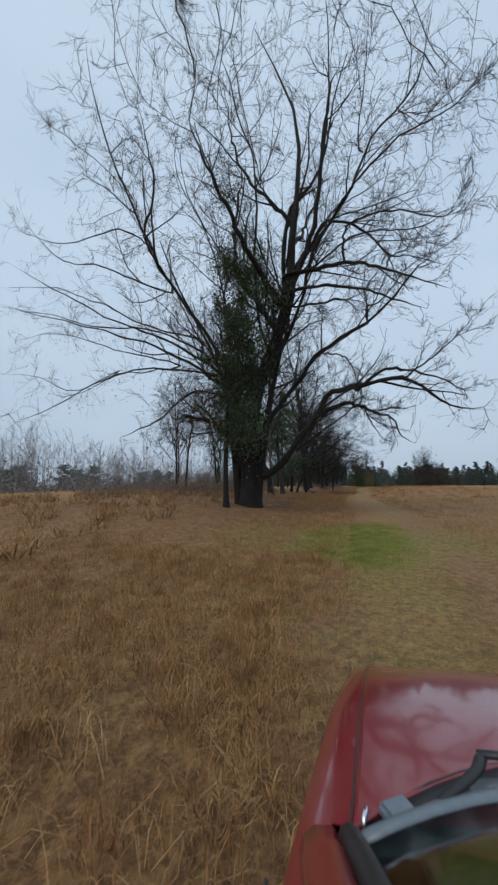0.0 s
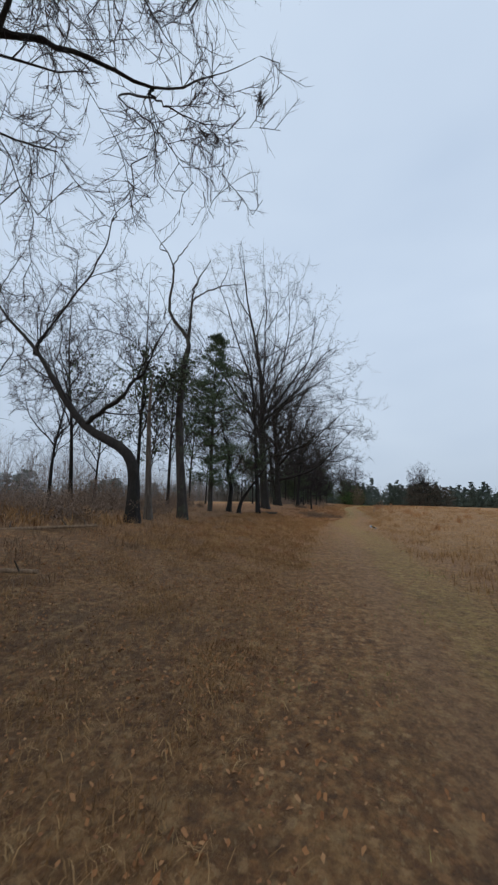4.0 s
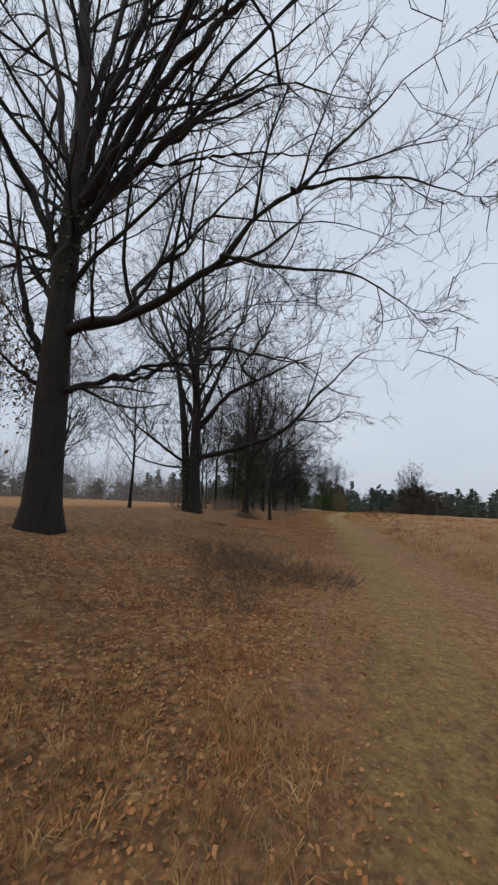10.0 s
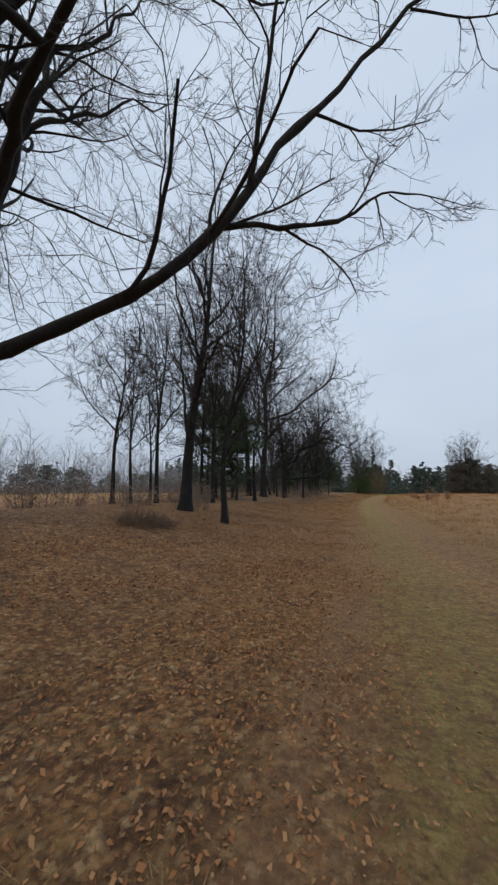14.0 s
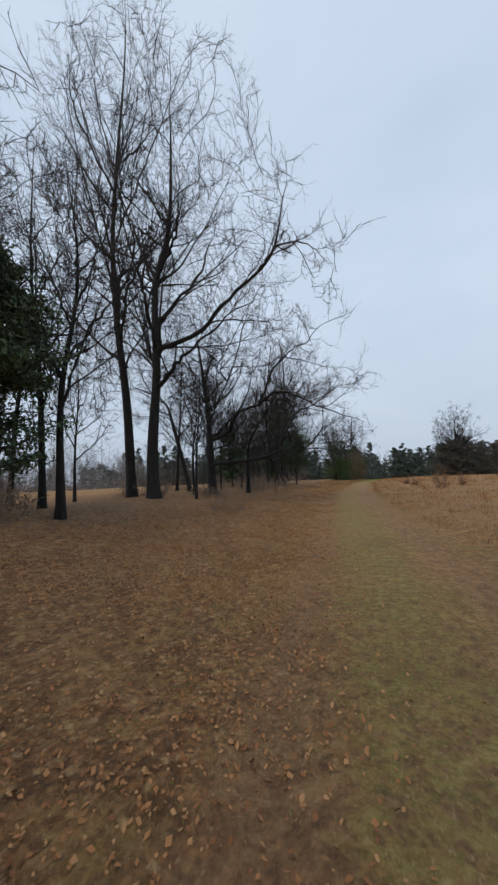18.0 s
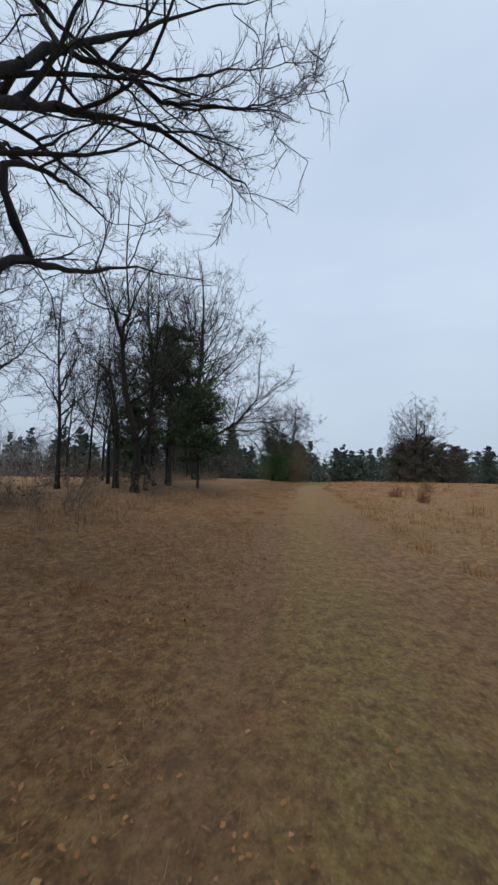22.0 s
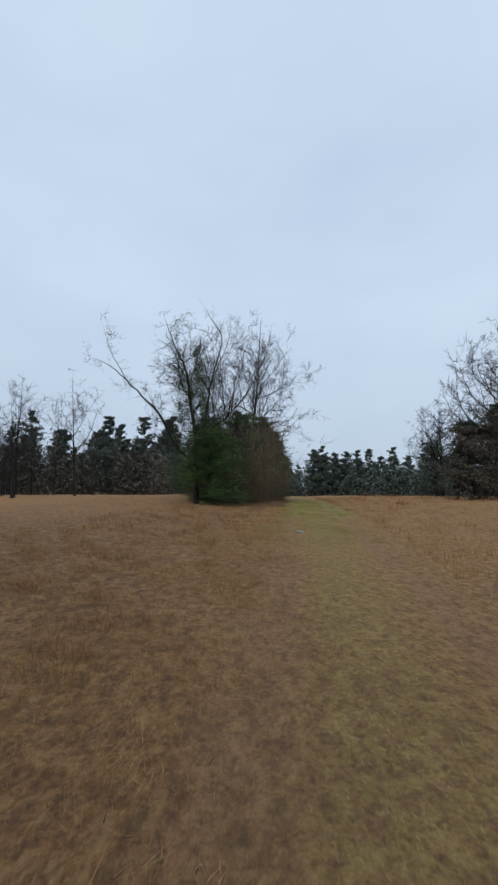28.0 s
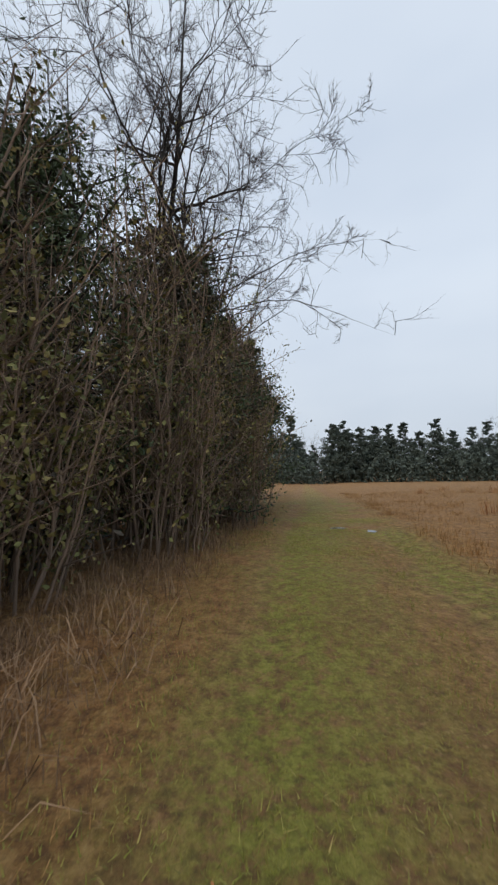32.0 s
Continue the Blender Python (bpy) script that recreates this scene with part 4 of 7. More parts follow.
# ================= the row of trees =================
T_A = bare_tree(
    "oak_tree", -6.95, 20.2, 11, 26, 0.6, "huge bare spreading oak with ivy round its trunk", n_limbs=5, dens=(44, 8, 5), twig_r=0.008, taper=0.72,
    crown=[(9, 5), (13, 10), (18, 13), (23, 12), (28, 8), (32, 2)],
    trunk=[(0, 0, 0), (0.1, 0, 3), (0.4, 0, 6.4), (1.5, 0, 9.1), (2.6, 0, 12.5), (2.9, 0, 16.1), (3.3, 0, 19), (3.3, 0, 24.5), (0.7, 0, 32)],
    limbs=[
        (0.33, (1.6, -0.2, 2), (2.7, -0.3, 3.2), (3.8, -0.3, 4.6), (4.3, -0.3, 5.4), (4.9, -0.4, 6.1), (6.3, -0.6, 6.4), (7.4, -0.5, 6.5), (8.8, -0.3, 6.7), (9.8, -0.2, 5.8), (11, -0.1, 5), (12.1, 0, 4.8)),
        (0.15, (8.8, -0.3, 6.7), (9.9, -0.3, 7.5), (11.2, -0.4, 8.5), (12.3, -0.6, 9.9)),
        (0.22, (6.4, -0.7, 6.2), (7.6, -1.3, 6.9), (8.4, -1.8, 6.7), (9.3, -2.2, 6.3), (10.3, -2.4, 5.7), (11, -2.6, 5.1)),
        (0.15, (4.1, -0.4, 4.9), (4.9, 0, 5.4), (5.8, 0.4, 5.7), (6.6, 0.9, 5.5), (7.2, 1.3, 5.2), (8.1, 1.9, 5), (8.5, 2, 4), (9.2, 2.1, 3.5)),
        (0.07, (7.2, 1.1, 5.2), (7.9, 1, 5.4), (8.7, 0.9, 5.3), (9.4, 0.8, 5.4)),
        (0.06, (6.6, 0.9, 5.6), (6.8, 0.8, 4.9), (7.3, 0.8, 4), (7.5, 0.7, 3.6)),
        (0.06, (6.5, -0.2, 6.7), (6.5, 0, 6.3), (6.5, 0.1, 5.8), (6.5, 0.2, 5.3)),
        (0.2, (1.3, -0.2, 5), (2.7, 0.6, 7), (4.1, 1.8, 9.3), (5.7, 2.4, 10.5), (7.1, 2.8, 11.4), (8.7, 3, 12.9), (10.1, 3.2, 14.5), (11.3, 3.4, 15.5)),
        (0.08, (4.4, 1.8, 9.3), (5.7, 1.8, 8.8), (6.3, 1.6, 7.4)),
        (0.07, (7, 2.8, 11.3), (7, 2.6, 12.2), (8, 2.4, 12.5), (9.3, 2.2, 14), (10.7, 2, 14.7)),
        (0.15, (2.5, -0.6, 13.4), (4.3, -1, 13.2), (6.1, -1.4, 12.9), (7.5, -1.7, 12.3), (9.2, -2, 11.2), (10.7, -2.2, 10.2)),
        (0.13, (2.3, -0.6, 12.2), (4.6, -1.2, 12), (6.8, -1.6, 11.2), (8.2, -1.8, 10.4), (9.7, -1.9, 9.5)),
        (0.1, (1.8, -0.5, 11.4), (4.3, -0.9, 11.2), (5.9, -1.2, 11), (6.7, -1.4, 10)),
        (0.16, (3.2, -0.6, 13.9), (4.3, -0.8, 15), (5.1, -1, 15.9), (6.9, -1.2, 14.8), (8.2, -1.4, 13), (9.2, -1.5, 12.6), (10.8, -1.7, 11.6)),
        (0.09, (8.3, -1.4, 12.8), (9.1, -1.6, 13), (9.3, -1.7, 13.8)),
        (0.22, (-0.5, -0.2, 3.2), (-1.5, -1, 4.6), (-2.6, -3, 5), (-1.2, -5.7, 4.2), (-0, -7.8, 3.7)),
        (0.24, (1.5, 0, 8.1), (3.4, -0.6, 11.3), (4.3, -1.1, 14.2), (6.5, -1.8, 16.9), (7.6, -2.4, 19), (9.8, -2.9, 20.7), (10.7, -3.5, 24)),
        (0.17, (2.3, 0, 12.6), (2.7, 0.2, 17.8), (4.6, 0.4, 20.5), (5.4, 0.7, 26.4), (5.3, 0.9, 35)),
        (0.24, (-1.2, 0, 6.6), (-1.2, -0.9, 8.3), (-3.2, -1.8, 11.9), (-4.7, -2.6, 14.3), (-5.1, -3.5, 15.8), (-6, -4.4, 18.1), (-7.2, -5.3, 22.8), (-7.7, -6.1, 27.3)),
        (0.1, (-3.8, -5.3, 14.2), (-2.9, -5.9, 16), (-3, -6.4, 18), (-3.2, -7, 20)),
        (0.16, (-1.1, 0, 7.6), (-5.4, -0.2, 10.7), (-9.4, -0.4, 12.6), (-14.5, -0.7, 15.6), (-19.8, -0.9, 19)),
        (0.16, (-1.1, 0, 6.8), (-5.5, 0.7, 10.1), (-10.9, 1.3, 12.6), (-17.3, 1.9, 15.1), (-26.5, 2.6, 18.3)),
        (0.12, (-1.1, 0, 6.5), (-3.2, -1.1, 6.8), (-4.7, -2.4, 5), (-6.5, -3.5, 4)),
        (0.13, (4.2, 0, 14), (6.1, -0.7, 14.7), (7.6, -1.3, 14.5), (9.5, -1.9, 13.7), (11.2, -2.6, 13.9)),
        (0.1, (6.7, -2.6, 16.4), (8.8, -4.1, 16.8), (10.4, -5.5, 16), (11.4, -7, 15.4)),
        (0.1, (4.1, 0, 15.1), (5.4, 0.9, 17.9), (7.5, 1.8, 19.6), (9.6, 2.6, 21.2)),
        (0.13, (-1.1, 0, 8.7), (-2.3, 1.1, 14.8), (-4.2, 2.2, 20.3), (-6.8, 3.3, 26.8), (-7, 4.4, 33.3)),
        (0.12, (1.5, 0, 8.4), (0.9, -1.1, 12.2), (1.3, -2.2, 19.2), (0.4, -3.3, 22.8), (0.2, -4.4, 25.9)),
        (0.09, (-7.7, -1.5, 20.6), (-9.7, -1.8, 23.2), (-12.6, -2.1, 26.1), (-15.8, -2.4, 29.3), (-17.3, -2.6, 33.5)),
        (0.08, (-6.8, -1.1, 17.4), (-8.9, -1.3, 18.8), (-12.6, -1.7, 18.4), (-15.5, -1.9, 19.4), (-17.6, -2.2, 20.6)),
        (0.1, (-5.1, -0.9, 13.7), (-8.2, -1, 15.3), (-11.1, -1.1, 16.9), (-13.6, -1.1, 17.6), (-16.4, -1.2, 20), (-18.3, -1.3, 22.9)),
        (0.14, (-3.2, -0.4, 10.4), (-7, -0.5, 11.9), (-10.7, -0.7, 14), (-14.9, -0.8, 15.9), (-20.2, -0.9, 16.9)),
        (0.13, (-2.8, -0.4, 9.5), (-6.2, -0.4, 11.4), (-12.1, -0.2, 12.9), (-17.3, -0.1, 14.8), (-22.7, 0, 16.6)),
        (0.12, (-2.5, -0.3, 8.1), (-6.6, -0.4, 8.9), (-10.5, -0.5, 8.5), (-14.9, -0.7, 6.8), (-18, -0.9, 6)),
        (0.07, (-4.9, -0.3, 9.1), (-10.8, 0.1, 11.2), (-15.5, 0.5, 13), (-20.9, 0.9, 13.4)),
        (0.07, (-9.5, -0.2, 9.1), (-13.5, -0.1, 8.1), (-16.9, -0.1, 9.6), (-20.7, 0, 10.2)),
        (0.07, (-1.1, -0.9, 14.9), (-2.9, -1.1, 18.3), (-4.4, -1.5, 22.1), (-3.9, -1.8, 25.4)),
        (0.07, (1.2, -0.9, 19.7), (0.3, -1.1, 24.4), (-0.4, -1.5, 28.4), (-1.7, -1.8, 30.4)),
        (0.07, (6.2, -1.8, 14.7), (8.4, -2.4, 14.6), (10.4, -2.9, 13.3), (11.2, -3.5, 13.4)),
        (0.06, (7, -2.2, 19.1), (7.5, -2.8, 22.5), (7.9, -3.5, 25.4)),
        (0.07, (9.3, -1.8, 20.3), (10.7, -2.6, 19.1), (12.5, -3.5, 19.1)),],
    stems=[([(-0.6, 0, -0.1), (-0.8, -0.2, 3), (-1.1, -0.4, 5.8), (-2.2, -0.5, 9.4), (-3.4, -0.7, 11.8)], 0.28), ([(0.4, 0, -0.1), (0.9, -0.2, 3), (1.5, -0.4, 6.2), (2.1, -0.6, 8.4), (2.8, -0.8, 10.6)], 0.3)],
)
T_B = bare_tree(
    "leaning_tree", -10.1, 36.0, 13, 14, 0.28, "bare tree whose dark trunk leans far over", n_limbs=2, dens=(8, 7, 6),
    trunk=[(0, 0, 0), (-0.4, 0, 2.7), (-2.9, 0, 4.2), (-4.8, 0, 6.3), (-6.4, 0, 8.3), (-9.7, 0, 11.5), (-12.8, 0, 16.3)],
    limbs=[
        (0.13, (-6.4, 0, 8.3), (-4.6, 0, 10.4), (-2.8, 0, 12.8), (-2.2, 0, 15), (-0.8, 0, 15.5)),
        (0.06, (-2.2, 0, 14.9), (-2.9, 0, 16.7), (-3.4, 0, 17.8)),
        (0.07, (-9.7, 0, 11.5), (-8.7, 0.5, 14.4), (-8.7, 1, 16.2)),],
)
T_C = bare_tree(
    "dead_tree", -9.7, 39.7, 14, 15, 0.24, "dead grey tree with broken crooked limbs", n_limbs=0, taper=0.7, dens=(0, 0, 0), bark_mat=BARK_GREY,
    trunk=[(0, 0, 0), (-0.5, 0, 5), (-0.4, 0, 8.1), (-0.2, 0, 9.6), (-1.5, 0, 11.6), (-1.4, 0, 14.4), (-3.2, 0, 17.3)],
    limbs=[
        (0.1, (-0.2, 0, 9.6), (-0.1, 0, 12.1), (0.2, 0, 13.1), (1, 0, 14.4)),
        (0.07, (0.1, 0, 12.1), (1.8, -0.5, 12.2), (3.3, -1, 11.8)),
        (0.05, (-1.4, 0, 14.4), (-0.6, 0, 15.4), (0.1, 0, 16.2)),
        (0.06, (-0.6, 0, 6.5), (-1.9, 0.5, 7.6), (-3.3, 1, 8.4)),
        (0.03, (0.2, 0, 13.1), (-0.2, 0, 14.2), (-0.6, 0, 14.6)),
        (0.04, (1.8, -0.5, 12.2), (2.2, -0.6, 12.9), (2.3, -0.6, 13.4)),
        (0.035, (-2.4, 0, 15.8), (-1.6, 0.2, 16.8), (-1.3, 0.3, 17.6)),],
)
T_SNAG = bare_tree(
    "broken_snag", -10.2, 37.3, 15, 7.5, 0.17, "broken dead trunk standing without a crown", n_limbs=0, dens=(0, 0, 0), bark_mat=BARK_DEAD,
    trunk=[(0, 0, 0), (-0.3, 0, 5), (-0.2, 0, 7.5)],
    limbs=[],
)
T_CURVED = bare_tree(
    "crooked_tree", -10.9, 49.6, 16, 11, 0.18, "crooked dark tree wrapped in ivy", n_limbs=3, dens=(8, 6, 6),
    trunk=[(0, 0, 0), (0.15, 0, 1.9), (-0.2, 0, 3.0), (-0.1, 0, 4.6), (-0.6, 0, 6.0), (-0.9, 0, 8.2), (-0.9, 0, 11)],
    limbs=[
        (0.05, (-0.3, 0, 4), (-1.6, 0.4, 4.5), (-3.2, 0.8, 6)),
        (0.05, (-0.2, 0, 3.3), (0.6, 0, 3.2), (1.5, 0, 3.3), (2, 0, 3.0)),
        (0.05, (-0.7, 0, 6.6), (0.1, 0.3, 8), (0.4, 0.4, 9.6)),],
)
T_LEAN = bare_tree(
    "slanting_tree", -10.15, 49.7, 17, 7, 0.15, "slanting dark trunk leaning across its neighbour", n_limbs=0, dens=(3, 4, 3),
    trunk=[(0, 0, 0), (0.2, 0.1, 0.9), (0.8, 0.3, 1.9), (1.5, 0.6, 2.9), (2.3, 0.9, 4.2), (3.2, 1.1, 5.6), (4.2, 1.2, 6.9)],
    limbs=[],
)
T_D = bare_tree(
    "slender_tree", -9.5, 53.0, 18, 19, 0.21, "tall slender straight bare tree", n_limbs=7, spread=0.3, dens=(9, 7, 7),
    trunk=[(0, 0, 0), (-0.2, 0, 4), (-0.5, 0, 8.8), (-0.9, 0, 13), (-1.7, 0, 17.5)],
    limbs=[
        (0.07, (-0.5, 0, 7.7), (-1.8, 0.5, 10.4), (-3, 1, 14.1)),
        (0.07, (-0.3, 0, 6.6), (0.9, -0.7, 8.4), (1.8, -1.3, 10.9), (2.2, -2, 13.1)),
        (0.06, (-0.6, 0, 10), (-0.2, 0, 12.5), (0.2, 0, 15.4)),],
)
T_E = bare_tree(
    "spreading_tree", -10.7, 60.0, 19, 31, 0.46, "great bare tree with many ascending limbs", n_limbs=2, spread=0.36, dens=(46, 8, 5), twig_r=0.0066, shift=-1.0,
    crown=[(4, 4), (7, 9.5), (9.5, 10.5), (15.5, 8.5), (18.5, 9), (23, 7.5), (27.5, 5.5), (30.5, 1.5)],
    trunk=[(0, 0, 0), (-0.3, 0, 4.6), (-0.4, 0, 9.2), (-0.6, 0, 13.2), (-1.3, 0, 18.3), (-2.5, 0, 24), (-3.2, 0, 30.5)],
    limbs=[
        (0.2, (-0.4, 0, 6.9), (-1.7, -0.5, 9.9), (-5.2, -1, 15.3), (-7.4, -1.5, 18.4), (-10.2, -2, 23.2)),
        (0.18, (-0.5, 0, 9.9), (-3, 0.7, 16.9), (-5.7, 1.3, 24.6), (-9.1, 2, 33.8)),
        (0.17, (-0.6, 0, 12.3), (-0.5, 1, 18.4), (-0.8, 2, 25.4), (-1.5, 3, 34)),
        (0.18, (-0.4, 0, 10.3), (1.7, -0.7, 14.8), (2.7, -1.3, 18.9), (2.8, -2, 24.9)),
        (0.18, (-0.2, 0, 9.5), (2.9, -1, 13.1), (5.1, -2, 15.5), (5.9, -3, 20.4)),
        (0.15, (0, 0, 8.7), (3.4, 0.3, 12.8), (6.2, 0.7, 16.5), (8.6, 1, 18.1)),
        (0.12, (-0.4, 0, 6.1), (-3.8, 1.3, 9.5), (-8.8, 2.7, 14.2), (-13.1, 4, 19.1)),
        (0.17, (-0.2, 0, 5.3), (0.7, -0.1, 5.5), (2.5, -0.2, 5.8), (3.6, -0.3, 6.4), (4.6, -0.4, 6.8), (5.6, -0.6, 7.8), (6.4, -0.7, 8.1), (7.3, -0.8, 8.8), (8.5, -0.9, 10), (9, -1, 10.5)),
        (0.08, (6.4, -0.7, 8.1), (7.4, -0.8, 8.1), (8.7, -0.9, 7.8), (9.6, -0.9, 7.3), (10.1, -1, 6.8)),
        (0.07, (4.7, -0.5, 6.8), (5.8, -0.4, 6.4), (7.3, -0.2, 6.3), (8.6, -0.1, 5.6), (9.2, 0, 4.9)),
        (0.12, (0, 0, 3.7), (0.9, 0.4, 4), (1.9, 0.8, 4.6), (2.7, 1.2, 4.8), (4.1, 1.6, 4.8), (5.8, 2, 4.5)),
        (0.14, (-0.2, 0, 9.2), (0.7, 0.1, 10.1), (1.8, 0.3, 11), (3, 0.4, 11.9), (4.3, 0.6, 12.8), (5.7, 0.7, 13.2), (7, 0.9, 12.8), (8.2, 1, 12.3)),
        (0.08, (1.5, 0.3, 10.8), (3.2, 0.5, 10.9), (4.8, 0.6, 10.9), (6.4, 0.8, 10.8), (7.9, 1, 11.5)),
        (0.15, (-0.4, 0, 9.2), (-0.2, 0, 11.5), (0.2, 0, 13.6), (0.6, 0, 15), (1.6, 0, 17)),
        (0.14, (-1, 0, 8.1), (-2.4, 0.7, 11.2), (-3.9, 1.3, 15.7), (-6.2, 2, 22.7)),
        (0.17, (-0.8, 0, 4.7), (-1.5, -0.3, 6.7), (-2, -0.7, 9.2), (-2.4, -1, 10.9)),
        (0.14, (-0.4, 0, 3.7), (-1.2, -0.3, 4.2), (-1.5, -0.7, 4.6), (-2.4, -1, 5)),
        (0.15, (1.4, 1, 6.4), (0.8, 2, 8.1), (1.9, 3, 10.4), (3.5, 4, 13.2), (4.8, 5, 15.6), (5.8, 6, 18.3)),
        (0.07, (4.8, 5, 15.6), (6.5, 5.8, 17.3), (7.6, 6.5, 16.9), (8.8, 7.2, 16.7), (10.6, 8, 17.8)),
        (0.09, (2.3, 2.5, 9.6), (2.3, 3.8, 12), (4.9, 5.1, 12.5), (7.6, 6.4, 13.1), (10.2, 7.7, 12.6), (12.4, 9, 12)),
        (0.14, (1.9, 1, 4.3), (1.9, 2.2, 5.2), (2.3, 3.4, 5.8), (2.9, 4.6, 7.9), (4, 5.8, 9.8), (6.1, 7, 12)),
        (0.06, (4.2, 5, 8.8), (6.3, 6, 9.4), (8.2, 7, 10), (10.3, 8, 9.7)),
        (0.09, (-0.3, 0, 8.6), (1.6, -0.5, 14.2), (3.4, -1, 20), (4.4, -1.2, 26)),
        (0.085, (0.0, 0, 9), (2.8, 0.9, 14.6), (5.2, 1.5, 20), (6.4, 1.9, 24.4)),
        (0.08, (-0.2, 0, 8), (3.4, -1.4, 12.6), (6.0, -2.2, 17.2), (7.3, -2.6, 21)),
        (0.085, (-0.5, 0, 11.5), (0.4, 1, 17), (0.8, 1.6, 23), (1.2, 2, 28.6)),
        (0.08, (-0.5, 0, 12.4), (-1.6, -1.2, 17), (-3.4, -2, 23), (-4.6, -2.6, 28)),
        (0.1, (-0.4, 0, 9.4), (-3.6, -1.5, 14), (-6.8, -2.4, 18.6), (-8.8, -3, 22)),],
)
T_F = bare_tree(
    "spreading_tree", -12.6, 75.0, 20, 27, 0.46, "great bare tree with a low limb over the lane", n_limbs=13, spread=0.42, crown=[(4, 6), (6, 10.5), (10, 12), (14, 11), (18.5, 7.5), (23, 4.5), (26, 1)], dens=(46, 8, 5), twig_r=0.0068,
    trunk=[(0, 0, 0), (-0.2, 0, 3.2), (-0.3, 0, 6.9), (-0.6, 0, 10.5), (-0.4, 0, 14.3), (-0.7, 0, 19), (-1, 0, 24.3)],
    limbs=[
        (0.24, (0.3, 0, 3.7), (2.9, 0.3, 4.4), (5.8, 0.7, 5.7), (7.4, 1, 7.6), (9, 1.3, 9.4), (10.9, 1.7, 11.4), (12.4, 2, 11.7)),
        (0.1, (6.4, 1, 6.5), (8.6, 1.7, 6.5), (10, 2.3, 7.3), (12.2, 3, 6.9)),
        (0.22, (0.2, 0, 6), (2.1, -0.8, 7.7), (3.8, -1.6, 8.2), (6, -2.4, 8.9), (7.2, -3.2, 9.1), (8.8, -4, 9.2)),
        (0.22, (-0.5, 0, 10.2), (0.7, -0.7, 11.1), (2.3, -1.3, 10.8), (4.9, -2, 9.8), (5.9, -2.7, 9.5), (7.8, -3.3, 8.4), (9.2, -4, 6.5)),
        (0.16, (3.7, -3, 8.8), (4.4, -3.7, 9.3), (5.1, -4.3, 9.9), (6.1, -5, 10.2)),
        (0.16, (-0.5, 0, 12.1), (-3.6, 1, 17.5), (-7.5, 2, 23.4)),
        (0.13, (4.5, 0, 12.8), (5.3, -1.5, 13.5), (5.5, -3, 13.8)),
        (0.16, (-0.5, 0, 9.3), (-4.3, 1.5, 12.5), (-10.1, 3, 20.2)),
        (0.14, (-0.1, 0, 2.9), (-1.9, -0.4, 4), (-4, -0.8, 5.5), (-5.7, -1.2, 7), (-6.9, -1.6, 8.2), (-8.8, -2, 10.6)),],
    stems=[([(-0.5, 0, 0), (-1, -0.2, 5.2), (-1.6, -0.5, 9.2), (-2.4, -0.8, 12), (-4, -1, 15.4)], 0.3)],
)
T_G1 = bare_tree(
    "forked_tree", -11.3, 84.0, 21, 20, 0.28, "bare forked tree with upright stems", n_limbs=6, spread=0.36, dens=(22, 8, 5), twig_r=0.0058,
    trunk=[(0, 0, 0), (0.1, 0, 2.7), (0.5, 0, 6.1), (0.9, 0, 8.5), (1.2, 0, 12.7), (1.7, 0, 16.2)],
    limbs=[
        (0.12, (0.1, 0, 2.7), (0.2, -0.7, 5.2), (0.3, -1.3, 7.8), (1.4, -2, 8.3)),
        (0.1, (0.9, 0, 8.5), (1.6, 0.7, 9.8), (2.3, 1.2, 12.1), (3.2, 1.6, 14.6)),
        (0.12, (0.5, 0, 6.1), (0.1, 0, 9.4), (-1.4, 0, 12.4)),],
)
T_G2 = bare_tree(
    "young_tree", -8.8, 82.6, 22, 16, 0.13, "slim bare tree close to the lane", n_limbs=6, dens=(17, 7, 5), twig_r=0.0058,
    trunk=[(0, 0, 0), (-0.1, 0, 2.4), (0.2, 0, 4.4), (0.7, 0, 6.7), (0.8, 0, 9.7), (0.6, 0, 13.2)],
    limbs=[
        (0.05, (-0.1, 0, 2.4), (0.5, 0.3, 3.6), (0.9, 0.7, 4.7), (2, 1, 5.3)),],
)
T_H = bare_tree(
    "tall_tree", -13.9, 104.6, 23, 26, 0.34, "tall bare tree with a thick straight trunk", n_limbs=10, spread=0.34, crown=[(6, 4), (10.5, 8.5), (15.5, 7), (18, 7.4), (22.5, 5.6), (26.5, 2)], dens=(30, 9, 5), twig_r=0.0075,
    trunk=[(0, 0, 0), (0, 0, 2.9), (0.3, 0, 6.7), (0.3, 0, 11.5), (1.2, 0, 14.7), (1.4, 0, 19.4), (1.4, 0, 22.4)],
    limbs=[
        (0.16, (0.7, 0, 7.9), (3.1, -0.3, 8.4), (4.7, -0.7, 9.6), (6.4, -1, 10.6), (7.3, -1.3, 11.6), (7.8, -1.7, 13.4), (8.1, -2, 14.1)),
        (0.07, (7.5, -2, 10.9), (8.8, -2.5, 10.4), (9.9, -3, 8.7)),
        (0.13, (0.2, 0, 11.5), (-1.2, 0.3, 15.3), (-2.8, 0.7, 19.4), (-4, 1, 24.2)),
        (0.14, (0.3, 0, 11.5), (1.5, 1, 13.2), (3, 2, 16.6), (4.7, 3, 21.1)),
        (0.11, (0.4, 0, 11.8), (1.7, -0.5, 14), (3, -1, 16.4)),
        (0.09, (0.7, 0, 7.9), (4.1, 1, 8), (6.5, 2, 8.7)),
        (0.1, (0.3, 0, 6.7), (-2.1, 1, 8.9), (-5.3, 2, 10.9)),],
)
